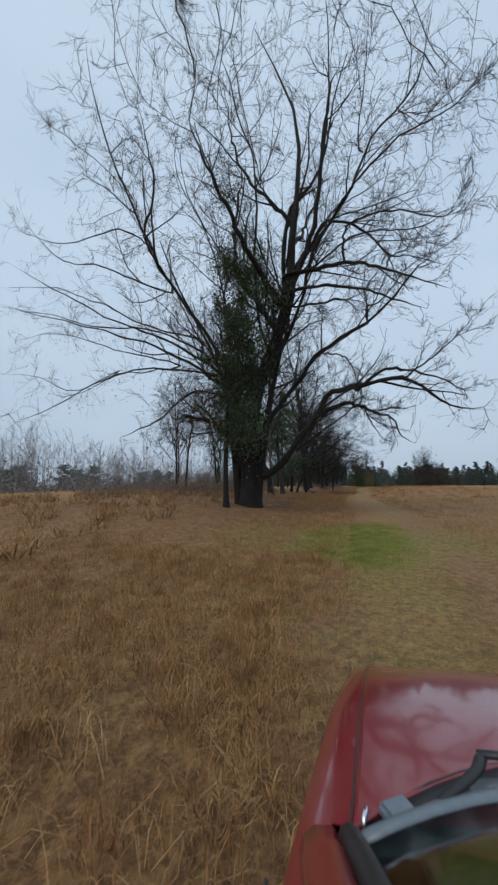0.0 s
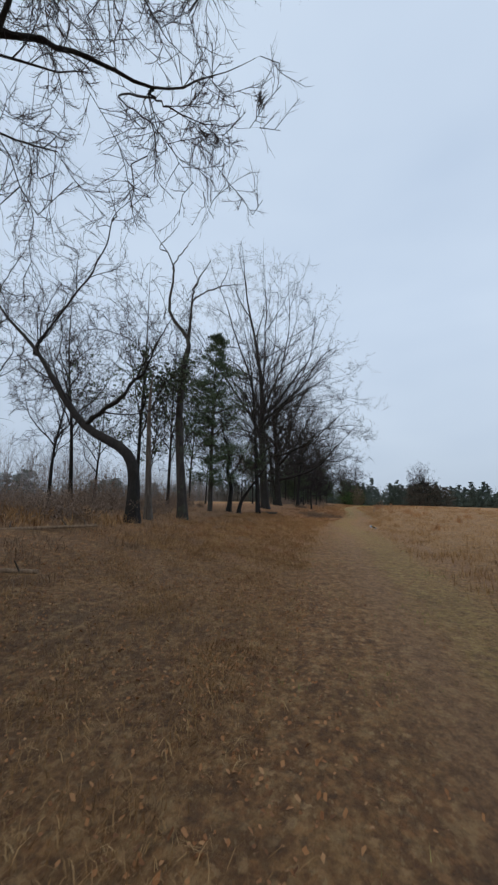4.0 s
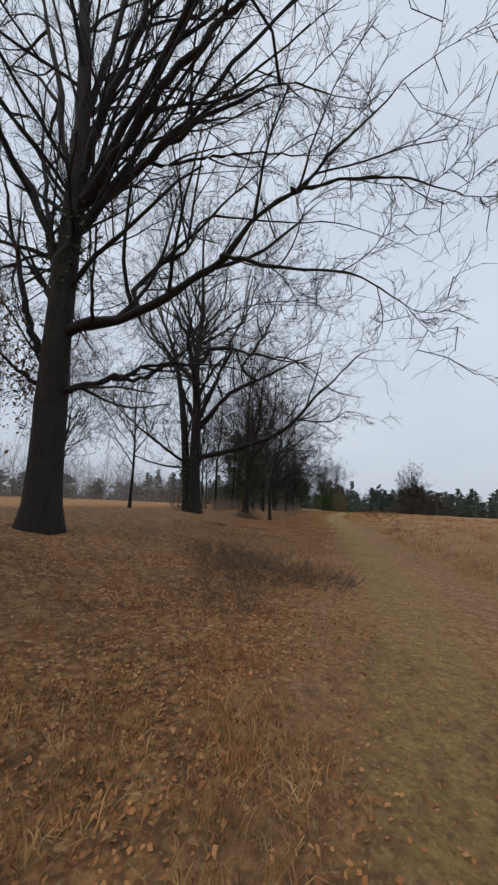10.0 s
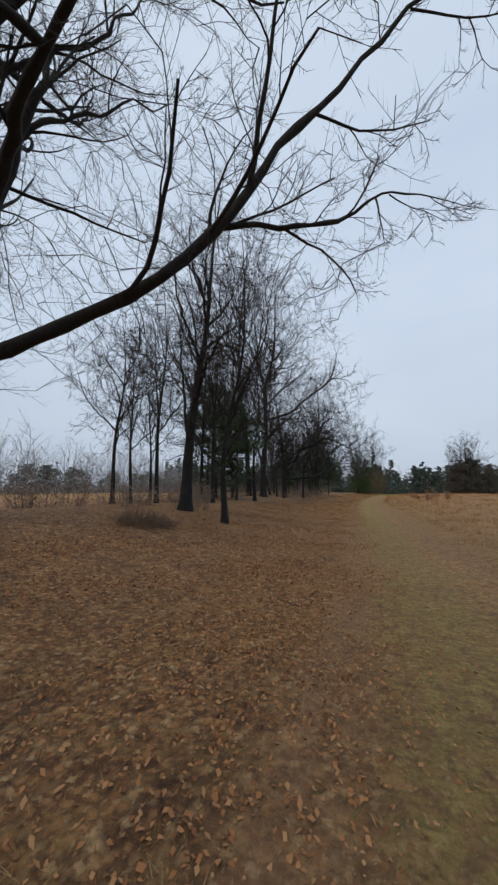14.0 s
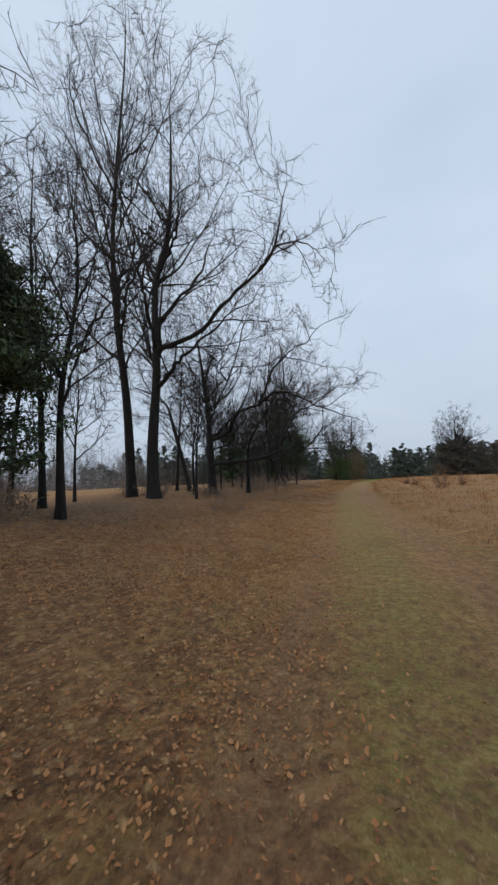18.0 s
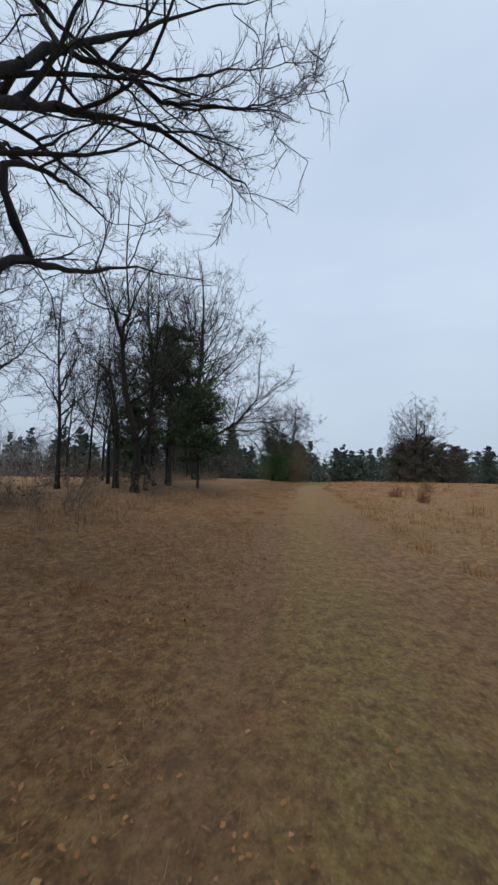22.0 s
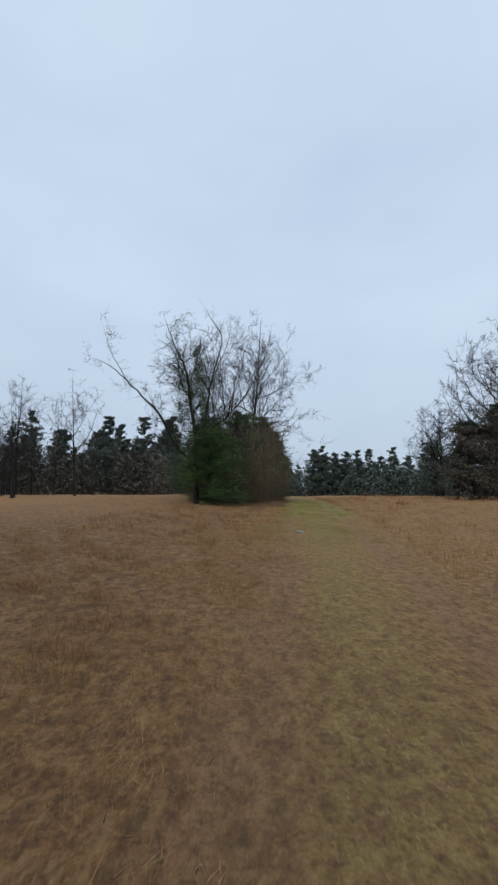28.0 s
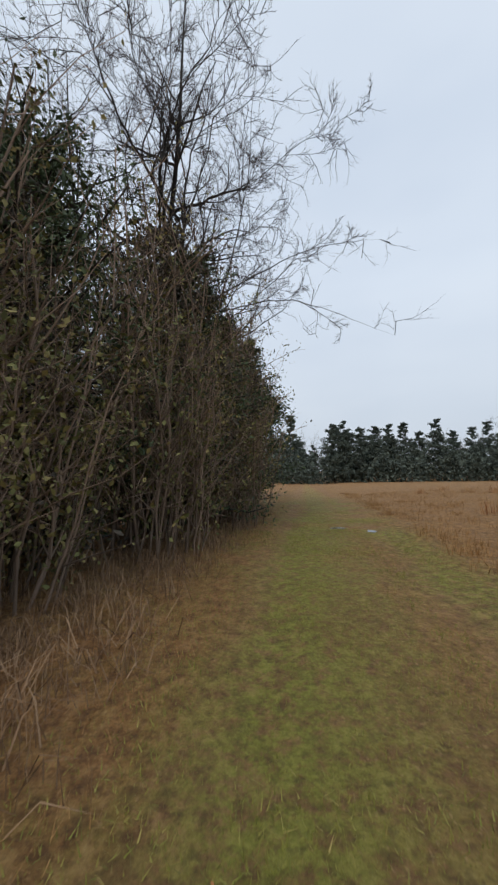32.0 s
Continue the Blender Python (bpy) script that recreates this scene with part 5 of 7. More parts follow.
T_H2 = bare_tree(
    "tall_tree", -15.7, 105.4, 24, 28, 0.28, "tall bare tree with a vase-shaped crown", n_limbs=10, spread=0.32, dens=(26, 9, 5), twig_r=0.0075,
    trunk=[(0, 0, 0), (-0.3, 0, 5.4), (-0.9, 0, 10.1), (-1.2, 0, 15.1), (-0.9, 0, 20.3), (-0.3, 0, 26.7), (-0.2, 0, 31.7)],
    limbs=[
        (0.11, (-0.5, 0, 7.7), (-3, 0.2, 9.8), (-5.3, 0.5, 13), (-7.7, 0.8, 19.2), (-9.2, 1, 22.3)),
        (0.11, (-0.9, 0, 10.9), (-1.9, -0.7, 16.6), (-3.1, -1.3, 22.6), (-3.3, -2, 27.1)),
        (0.1, (-1.1, 0, 15.1), (0.6, 0.7, 20.4), (2.5, 1.3, 25.7), (3.1, 2, 29.1)),
        (0.08, (-1, 0, 13.4), (-2.8, -0.5, 17.3), (-6.2, -1, 23.3)),
        (0.09, (-0.9, 0, 19.4), (-3.2, 1, 26.7), (-4.7, 2, 34.3)),],
)
T_I = bare_tree(
    "spreading_tree", -13.5, 112.0, 25, 17, 0.3, "low wide bare tree with several trunks", n_limbs=7, spread=0.45, crown=[(2.5, 5), (6.5, 9), (12, 8.5), (17, 5), (19.5, 1)], dens=(30, 9, 5), twig_r=0.0052,
    trunk=[(0, 0, 0), (-0.1, 0, 3.3), (-0.3, 0, 6.5), (-0.7, 0, 9.9), (-1.2, 0, 13.4)],
    limbs=[
        (0.1, (0, 0, 5.5), (1.8, 0.7, 9.9), (2.7, 1.3, 13.6), (4.4, 2, 17.1)),
        (0.1, (-0.3, 0, 7.2), (-1.8, 0, 10), (-2.9, 0, 13.3)),
        (0.17, (1.4, 0, 4.3), (1.7, -0.1, 5.2), (2.5, -0.2, 5.8), (3.7, -0.3, 6.1), (4.7, -0.4, 6.6), (5.7, -0.5, 6.7), (7, -0.6, 6), (7.6, -0.7, 5.6), (8.9, -0.8, 5), (10, -0.9, 4.4), (10.8, -1, 4)),
        (0.12, (3.7, -0.3, 6.1), (4.2, -0.4, 7), (4.7, -0.5, 8.2), (5.6, -0.6, 9), (6.4, -0.7, 9.6), (7.3, -0.7, 9.8), (7.9, -0.8, 10.6), (9.1, -0.9, 11.1), (9.9, -1, 11.1)),
        (0.05, (5.7, -0.5, 9.1), (7.3, -0.7, 8.5), (8.7, -0.8, 7.9), (10.4, -1, 7.7)),
        (0.05, (7.5, -0.6, 5.6), (8.1, -0.7, 6), (9, -0.8, 6.6), (10, -0.9, 6.7), (10.8, -1, 6.6)),
        (0.06, (4, -0.3, 6.3), (5.7, -0.7, 6), (6.8, -1.2, 5.5), (7.8, -1.6, 4.4), (9, -2, 3.3)),
        (0.07, (0.8, 0, 9), (1.9, 0.2, 9.1), (4.4, 0.5, 9), (5.2, 0.8, 9.5), (5.9, 1, 10.4)),
        (0.1, (0.6, 0, 9.2), (1.8, 0.2, 11.2), (2.7, 0.5, 13.1), (3.3, 0.8, 14.2), (5.1, 1, 14.3)),
        (0.05, (2.8, 0.4, 13), (4.4, 0.6, 12.5), (5.6, 0.8, 12.3), (7, 1, 12.7)),
        (0.07, (1.5, 0, 3.6), (1.8, 0.5, 4.7), (2.8, 1, 5.3), (3.7, 1.5, 6.2), (4.8, 2, 6.7)),
        (0.13, (3.9, 2.3, 2.6), (4.3, 3, 3.8), (4.8, 3.6, 4.9), (4.9, 4.2, 5.9), (5.2, 4.9, 7), (5.6, 5.5, 8), (6.4, 6.2, 9.1), (7.3, 6.8, 10.2), (8.1, 7.5, 11.5)),
        (0.06, (4.8, 5.3, 7.6), (5.5, 5.8, 7.9), (6.4, 6.3, 7.6), (7.3, 6.7, 7.9), (8.4, 7.2, 8.2), (8.6, 7.7, 8.5)),
        (0.045, (6.5, 6, 7.3), (7.7, 6.6, 7.7), (8.4, 7.1, 8.5), (9, 7.7, 9.4)),
        (0.05, (5.5, 5.8, 7.9), (6.4, 6.3, 8.1), (7.1, 6.8, 8.8), (8.2, 7.2, 9.3), (8.9, 7.7, 10.2)),
        (0.1, (3.7, 2.6, 2.9), (4.7, 3.3, 4.2), (5.2, 4, 5.2), (5.3, 4.6, 5.8), (5.7, 5.3, 6.4), (6.5, 6, 6.6), (7.4, 6.7, 6.5), (7.7, 7.3, 6.7), (7.8, 8, 6.9)),
        (0.06, (3.9, 5.3, 6.8), (4.5, 5.8, 7.1), (5, 6.4, 7.5), (5.7, 6.9, 7.5), (6.5, 7.5, 7.3), (7.1, 8, 7.5)),
        (0.1, (3.9, 2.6, 2.2), (4.6, 3.4, 2.9), (5.1, 4.3, 3.5), (5, 5.1, 3.9), (5.1, 6, 4.3), (5.4, 6.8, 4.9), (5.9, 7.7, 5.2), (6.7, 8.5, 5.4)),
        (0.06, (4.8, 4.5, 4.9), (4.9, 5.4, 5.5), (4.9, 6.2, 5.8), (5, 7.1, 6), (5.6, 8, 6.5)),
        (0.05, (4.2, 5.5, 8.9), (4.9, 6, 8.4), (5.5, 6.5, 8.2), (6.1, 7, 7.9), (7, 7.5, 7.7), (7.4, 8, 7.7)),
        (0.06, (4.3, 5, 5.7), (4.4, 5.6, 6.2), (4.9, 6.2, 7.3), (5.7, 6.9, 8.3), (6.7, 7.5, 9)),],
    stems=[([(-1.7, 0, 0), (-3.1, 0.3, 4.8), (-4.2, 0.7, 7.2), (-6.9, 1, 8.7)], 0.17)],
)
T_S = bare_tree(
    "bent_tree", -12.0, 115.8, 26, 10, 0.15, "small bare tree bent toward the lane", n_limbs=3, dens=(10, 7, 5), twig_r=0.006,
    trunk=[(0, 0, 0), (0.1, 0, 2.5), (0.2, 0, 3.8), (0.8, 0, 5), (1.7, 0, 6.3), (2.7, 0, 7.8), (3.9, 0, 8.6)],
    limbs=[
        (0.06, (0.2, 0, 3.8), (-0.4, 0, 4.4), (-1.5, 0, 4.6)),
        (0.05, (0.8, 0, 5), (2.5, -0.3, 5.9), (4, -0.7, 6.8), (5.6, -1, 6.8)),
        (0.05, (0.4, 0, 3.5), (1.5, 0.5, 3.6), (2.7, 1, 3.7)),],
)
T_J1 = bare_tree(
    "forked_tree", -12.5, 129.8, 27, 16, 0.2, "bare tree with crooked forked stems", n_limbs=5, dens=(12, 7, 5),
    trunk=[(0, 0, 0), (0, 0, 2.5), (-0.7, 0, 5.1), (-1, 0, 8.1), (-0.7, 0, 9.1), (-0.1, 0, 10.7), (1.2, 0, 12.7)],
    limbs=[
        (0.1, (-1, 0, 8.1), (-2.5, 0.5, 11.7), (-3.8, 1, 14.7)),
        (0.09, (-0.7, 0, 9.1), (-0.8, -0.3, 11.9), (-0.6, -0.7, 14.9), (-0.9, -1, 15.9)),
        (0.08, (-0.8, 0, 7.7), (-0.6, 1, 8.9), (-0.2, 2, 11)),
        (0.09, (0, 0, 2.5), (0.9, -0.5, 3.3), (1.7, -1, 4)),],
    stems=[([(-1, 0, 0.2), (-1.1, 0, 3.3), (-1.6, 0, 5.9), (-2.4, 0, 6.7)], 0.16), ([(1, 0, 0.4), (-0.1, 0.5, 2.2), (-1.2, 1, 4.5)], 0.12)],
)
T_J2 = bare_tree(
    "slender_tree", -14.1, 136.2, 28, 17, 0.2, "slender upright bare tree in the row", n_limbs=5, dens=(12, 7, 4),
    trunk=[(0, 0, 0), (-0.2, 0, 4.7), (-0.4, 0, 8.9), (-0.8, 0, 13.3), (-0.6, 0, 15.8)],
    limbs=[
        (0.08, (-0.4, 0, 8.9), (0.6, 0.5, 12), (1.8, 1, 15.9)),
        (0.08, (-0.4, 0, 7.7), (0.2, -0.5, 11), (0.9, -1, 14.3)),
        (0.06, (-0.6, 0, 10.8), (-2, 0.5, 13.4), (-2.8, 1, 16.1)),],
)
T_J3 = bare_tree(
    "slender_tree", -13.1, 136.3, 29, 13, 0.14, "thin upright bare tree in the row", n_limbs=5, dens=(9, 7, 7),
    trunk=[(0, 0, 0), (0, 0, 3.6), (0, 0, 7.1), (0.1, 0, 10.8)],
    limbs=[
        (0.06, (0, 0, 7.1), (0.6, 0.5, 9.8), (1.6, 1, 12.2)),],
)
T_K = bare_tree(
    "spreading_tree", -15.6, 153.0, 30, 29, 0.48, "great round-crowned bare tree with sweeping low limbs", n_limbs=5, spread=0.34, crown=[(2.5, 7), (5, 10.5), (8, 11.5), (11, 10), (15, 8.5), (20, 6.3), (24, 4.8), (27, 2)], dens=(56, 8, 5), twig_r=0.007,
    trunk=[(0, 0, 0), (-0.3, 0, 3.9), (-0.4, 0, 6.6), (0, 0, 9.8), (0.5, 0, 13.5), (0.5, 0, 15.8), (0.6, 0, 19.7), (0.4, 0, 23.7), (0, 0, 26.9)],
    limbs=[
        (0.2, (-0.5, 0, 6.6), (-1.1, 0.2, 9.9), (-1.6, 0.3, 13), (-2.6, 0.5, 16.2), (-3.7, 0.7, 20.5), (-5.4, 0.8, 25.9), (-6.9, 1, 29.4)),
        (0.11, (0.5, 0, 13.5), (2.2, -0.5, 13.8), (4.1, -1, 14.5), (5.2, -1.5, 16.3), (6.1, -2, 18.8)),
        (0.1, (0.5, 0, 12), (1.4, 0.5, 13.4), (3.1, 1, 14), (5.1, 1.5, 15.4), (7.1, 2, 17.3)),
        (0.09, (0.7, 0, 14.6), (2.3, -1, 16.4), (3.6, -2, 18.4), (3.7, -3, 21.7)),
        (0.11, (0.5, 0, 15.8), (-0.6, 0.5, 17.7), (-1.3, 1, 20.6), (-2.1, 1.5, 26), (-2.6, 2, 30.6)),
        (0.08, (-1.4, 0, 12.8), (-0.4, -1, 14.7), (-1.6, -2, 19.5), (-1.6, -3, 23.6)),
        (0.09, (-2, 0, 15.1), (-6, 1.5, 21.8), (-9.6, 3, 28.2)),
        (0.1, (-1.1, 0, 10.2), (-3.6, 0.7, 14.4), (-6.6, 1.3, 16.6), (-10.2, 2, 17.6)),
        (0.1, (-0.8, 0, 9.1), (-2.2, -1, 10.2), (-3.4, -2, 11.8), (-5, -3, 12.6)),
        (0.09, (-0.5, 0, 6.6), (-2.8, 0.7, 7.9), (-6, 1.3, 9.2), (-9.4, 2, 10.1)),
        (0.25, (0.2, 0, 3.4), (1.5, -0.3, 4.7), (3, -0.6, 5.3), (4.7, -0.9, 6.3), (6, -1.1, 7.6), (7.3, -1.4, 9.4), (7.4, -1.7, 12.9), (7.8, -2, 15.2)),
        (0.07, (6.1, -1.3, 7.5), (8.3, -1.9, 9.2), (9.6, -2.4, 10.1), (10.9, -3, 10.9)),
        (0.1, (4.7, -1, 6.3), (7.8, -2, 6.3), (9.9, -3, 6.3), (11.8, -4, 6.3)),
        (0.06, (3, -0.7, 5.2), (5.3, -1.8, 4.8), (7.4, -2.8, 4.9), (8.7, -3.9, 3.4), (9.2, -5, 2.5)),
        (0.06, (1.6, -0.4, 4.6), (2.9, 1.3, 6.6), (4.6, 3, 8.6)),
        (0.07, (-0.2, 0, 7), (1, 1.3, 7.7), (3.9, 2.7, 8.5), (5.9, 4, 9.7)),
        (0.06, (0.2, 0, 3.7), (0.5, 0.7, 5.7), (1.2, 1.3, 7.7), (1.7, 2, 9.8)),
        (0.08, (-0.3, 0, 4.2), (-1.2, -1, 6), (-2.5, -2, 5.8), (-4, -3, 5.7)),
        (0.07, (0.7, 0, 17.3), (1.5, 1.3, 20.8), (2.1, 2.7, 25.1), (2.8, 4, 27.4)),
        (0.06, (4.9, -0.5, 17.1), (6.1, -2.2, 15.3), (7.7, -4, 14.5)),
        (0.06, (0.5, 0, 13.5), (0.2, -1.7, 15), (0, -3.3, 17.1), (0.9, -5, 19)),
        (0.06, (1.3, 0, 10.5), (2.7, 1.3, 11.8), (4.9, 2.7, 12), (7.5, 4, 13)),
        (0.1, (0, 0, 9.5), (2.4, -0.6, 14), (4.4, -1, 18.5), (5.4, -1.3, 22)),
        (0.09, (0.4, 0, 12), (1.4, 1, 17), (2.4, 1.6, 22.5), (2.9, 2, 25.5)),
        (0.09, (-0.1, 0, 8.6), (3.6, 1, 12.4), (6.6, 1.8, 15.6), (8.4, 2.2, 18)),
        (0.09, (0.4, 0, 13), (-0.8, -1, 18), (-1.8, -1.6, 23), (-2.4, -2, 26)),
        (0.09, (-0.3, 0, 8), (-3.4, -1, 14), (-6.4, -1.8, 19), (-8, -2.2, 22.5)),
        (0.07, (4.7, -0.9, 6.3), (7.4, 0, 8.2), (9.6, 0.6, 10.4), (11, 1, 12)),
        (0.08, (3, -0.6, 5.3), (6, -1.5, 5.5), (9, -2.2, 4.6), (11, -2.6, 3.4)),
        (0.08, (4.7, -0.9, 6.3), (8, -0.5, 7), (10.4, -0.2, 6.4), (11.8, 0, 5.6)),
        (0.07, (1.5, -0.3, 4.7), (4, -2, 4.6), (6.6, -3.4, 3.9), (8.4, -4.2, 2.9)),
        (0.07, (6, -1.1, 7.6), (8, -1.6, 8), (10, -2, 7.6), (11.4, -2.4, 6.8)),],
    stems=[([(-0.8, 0, 0.5), (-1.4, 0.2, 5), (-2.2, 0.5, 8.6), (-3.5, 0.8, 11.7), (-5.8, 1, 14.3)], 0.15)],
)
T_L = bare_tree(
    "ivy_tree", -8.0, 184.0, 31, 15, 0.2, "bare tree hung with dark ivy above the thicket", n_limbs=6, dens=(34, 8, 5), twig_r=0.006,
    trunk=[(0, 0, 0), (-0.1, 0, 4.5), (-0.6, 0, 7.7), (-1, 0, 10.2), (-2, 0, 12.4), (-2.9, 0, 14.8)],
    limbs=[
        (0.13, (-1.3, 0, 3.9), (-3.2, 0, 7), (-5.5, 0, 9.3), (-7.2, 0, 10.8), (-8.6, 0, 11.3)),
        (0.07, (-5.5, 0, 9.3), (-6.9, 0, 11.7), (-7.9, 0, 14.4)),
        (0.1, (0.5, 0, 6.1), (0.9, 0.2, 9.2), (1.7, 0.5, 12.8), (0.9, 0.8, 14.7), (-0.3, 1, 16.7)),
        (0.1, (1.6, 0, 6.1), (3.7, -0.3, 8.3), (5.1, -0.7, 11.2), (4.4, -1, 12.6)),
        (0.07, (0.9, 0, 9.1), (2.2, 0.5, 12.8), (2.4, 1, 15.2)),
        (0.06, (3.7, -0.3, 8.3), (4.4, 0, 10.2), (5.4, 0.3, 11.6), (6, 0.5, 12)),
        (0.06, (2.6, -0.2, 7.2), (3, 0, 10.2), (4, 0.4, 13.2), (4.2, 0.6, 15)),
        ],
)
T_M = bare_tree(
    "field_edge_tree", -3.3, 197.0, 32, 21, 0.17, "many-stemmed bare tree rising from the thicket", n_limbs=13, spread=0.42, crown_from=0.2, crown=[(4, 4), (8, 7), (13, 7.3), (17, 5.5), (20, 2)], shift=-2.4, dens=(46, 8, 5), twig_r=0.0072,
    trunk=[(0, 0, 0), (-0.7, 0, 5.6), (-0.4, 0, 10), (0, 0, 14), (0.2, 0, 18.8), (0.4, 0, 21)],
    limbs=[
        (0.08, (0.2, 0, 5.6), (0.2, 0, 12), (1.1, 0, 15.4), (1.6, 0, 20)),
        (0.09, (0.8, 0, 5.6), (1.7, -0.3, 8), (2.6, -0.7, 11.7), (3.2, -1, 17.7)),
        (0.07, (1.7, 0, 8.1), (4.6, -0.5, 9.2), (7, -1, 9.2)),
        (0.07, (-0.8, 0, 7.4), (-2.2, 0.5, 13.9), (-1.8, 1, 19)),
        (0.06, (2.6, 0, 12.1), (4.7, 0, 13.8), (6.3, 0, 14.6)),
        (0.06, (2, 0, 7.5), (4.4, -0.5, 7.4), (7.3, -1, 5.9)),],
    stems=[([(-2.9, 0, 0.6), (-3.6, 0, 8.6), (-4.2, 0, 13.5), (-4.5, 0, 18.3)], 0.09), ([(-3.9, 0, 0.6), (-5, 0.2, 9.7), (-5.8, 0.5, 12.8), (-7.6, 0.8, 15), (-9.6, 1, 17.6)], 0.08), ([(-1.7, 0, 0), (-2.6, -0.3, 7.3), (-5.3, -0.7, 14.1), (-6.2, -1, 17.7)], 0.08)],
)

# ---- ivy, vines and undergrowth of the row ----
rs = np.random.RandomState(77)
root, L1, L2, L3 = T_A
core = resample([(-0.3, -0.8, 3.6), (-0.3, -0.9, 7.0), (0.0, -0.8, 10.5), (-0.1, -0.8, 14.0), (-0.8, -0.7, 17.5), (-1.4, -0.5, 21.0)], 16)
ivy_mass(root, rs, core[:11], 38000, 85, np.array([0.85, 0.7, 0.6]), np.array([0.38, 0.38, 0.55]), 0.07, "thick dark green ivy round the trunk", CEDAR_GREEN)
ivy_mass(root, rs, core[9:], 4500, 26, np.array([0.7, 0.6, 0.8]), np.array([0.4, 0.4, 0.5]), 0.055, "ragged ivy high on the oak", CEDAR_GREEN)
ivy_mass(root, rs, core[:6], 4000, 40, np.array([0.9, 0.8, 1.2]), np.array([0.3, 0.3, 0.5]), 0.05, "trailing ivy leaves")
low = L2[(L2[:, 0, 2] < 15) & (L2[:, 0, 0] < 1)]
vines(root, rs, low, 240, 2.6)
creeper(root, rs, low, 3500, 0.22, 0.05, "withered creeper leaves", SHRUB_BROWN, "creeper", 0.8)
root, L1, L2, L3 = T_CURVED
creeper(root, rs, L1[-1:], 700, 0.2, 0.06)
creeper(root, rs, L2, 700, 0.22, 0.055)
root, L1, L2, L3 = T_E
vines(root, rs, L2[(L2[:, 0, 2] < 7) & (L2[:, 0, 0] < 0)], 90, 2.5)
creeper(root, rs, L2[(L2[:, 0, 2] < 6.5) & (L2[:, 0, 0] < -1)], 1500, 0.25, 0.06, "withered creeper leaves", SHRUB_BROWN, "creeper", 0.6)
creeper(root, rs, L1[-1:, :3], 500, 0.35, 0.07)
root, L1, L2, L3 = T_D
ivy_mass(root, rs, resample([(-0.9, 0, 3.6), (-0.3, 0, 4.2), (0, 0, 5.2)], 6), 5000, 26, np.array([0.55, 0.5, 0.45]), np.array([0.25, 0.25, 0.35]), 0.05, "hanging clump of ivy and dead creeper", CEDAR_GREEN)
vines(root, rs, resample([(-1.6, 0, 4.2), (-0.6, 0, 4.6), (0.4, 0, 5.0)], 6)[None], 60, 2.4)
root, L1, L2, L3 = T_F
creeper(root, rs, L1[:1, :4], 900, 0.4, 0.06)
root, L1, L2, L3 = T_L
ivy_mass(root, rs, resample([(0.3, 0, 4.0), (0.1, 0, 6.5), (-0.4, 0, 10.0)], 8), 30000, 70, np.array([0.75, 0.7, 0.5]), np.array([0.28, 0.28, 0.5]), 0.045, "dense dark ivy round the stem", CEDAR_GREEN)
creeper(root, rs, L2[L2[:, 0, 0] < 0.8], 3200, 0.2, 0.05)
root, L1, L2, L3 = T_C
creeper(root, rs, L1[-1:, :4], 600, 0.25, 0.07)

T_A2 = bare_tree("tall_tree", -9.6, 25.6, 12, 20, 0.27, "straight bare tree hung with vines behind the oak", n_limbs=8, dens=(9, 8, 7), crown_from=0.3,
                 limbs=[
        (0.1, (0.2, 0, 9.7), (0.5, 0.7, 10), (2.5, 1.3, 9.8), (3.4, 2, 9.9), (4.5, 2.7, 9.6), (5.7, 3.3, 10.2), (6.5, 4, 11.5)),
        (0.06, (4.3, 3, 9.9), (5, 3.8, 9.9), (6.4, 4.5, 10)),
        (0.1, (0.1, 0, 11.7), (0.9, 0.6, 12.4), (2.4, 1.2, 13), (3.6, 1.8, 13.6), (4.9, 2.4, 13.6), (6.2, 3, 15.2)),
        (0.05, (1.8, 2, 14.2), (3.3, 2.7, 13.7), (4.3, 3.3, 12.1), (5.1, 4, 11.4)),
        (0.06, (0.2, 0, 7.8), (0.2, 0.7, 8.7), (0.3, 1.3, 9.4), (1.2, 2, 9.5)),
        (0.08, (0.1, 0, 14), (0.2, 1, 16.3), (0.8, 2, 17.7), (2, 3, 18.4)),
        (0.05, (2.5, 4, 11.8), (3.4, 4.2, 10.9), (3.9, 4.5, 10.3), (4.3, 4.8, 9.6), (5, 5, 8.8))])
T_A1 = bare_tree("slender_tree", -7.6, 18.2, 112, 11.5, 0.16, "slim vine-clad tree standing close beside the great oak", n_limbs=4, dens=(9, 7, 5), crown_from=0.45, twig_r=0.006,
                 trunk=[(0, 0, 0), (0, 0, 3), (0.1, 0, 6), (-0.2, 0, 9), (-0.5, 0, 11.5)])
vines(T_A1[0], rs, T_A1[2], 70, 3.0)
vines(T_A2[0], rs, T_A2[2][T_A2[2][:, 0, 2] < 11], 160, 1.8)
ivied = bare_tree("ivy_tree", -12.9, 40.2, 41, 15, 0.13, "thin bare tree with ivy high on it", n_limbs=7, dens=(7, 6, 4))
creeper(ivied[0], rs, ivied[2][ivied[2][:, 0, 2] < 8], 2600, 0.3, 0.09)
evergreen("cedar_tree", -11.5, 47.3, 15, 13.6, 2.9, "tall ragged dark green cedar in the row", n=29000, size=0.065, clear=0.13, twigs=115, shape=0.6)
evergreen("cedar_tree", -15.0, 95.5, 50, 9.0, 3.5, "rounded dark green cedar with two trunks", n=20000, size=0.085, clear=0.1, twigs=90, shape=0.65)
evergreen("cedar_tree", -13.1, 95.0, 52, 7.6, 2.4, "dark green cedar beside its twin", n=18000, size=0.085, clear=0.1, twigs=90, shape=0.65)
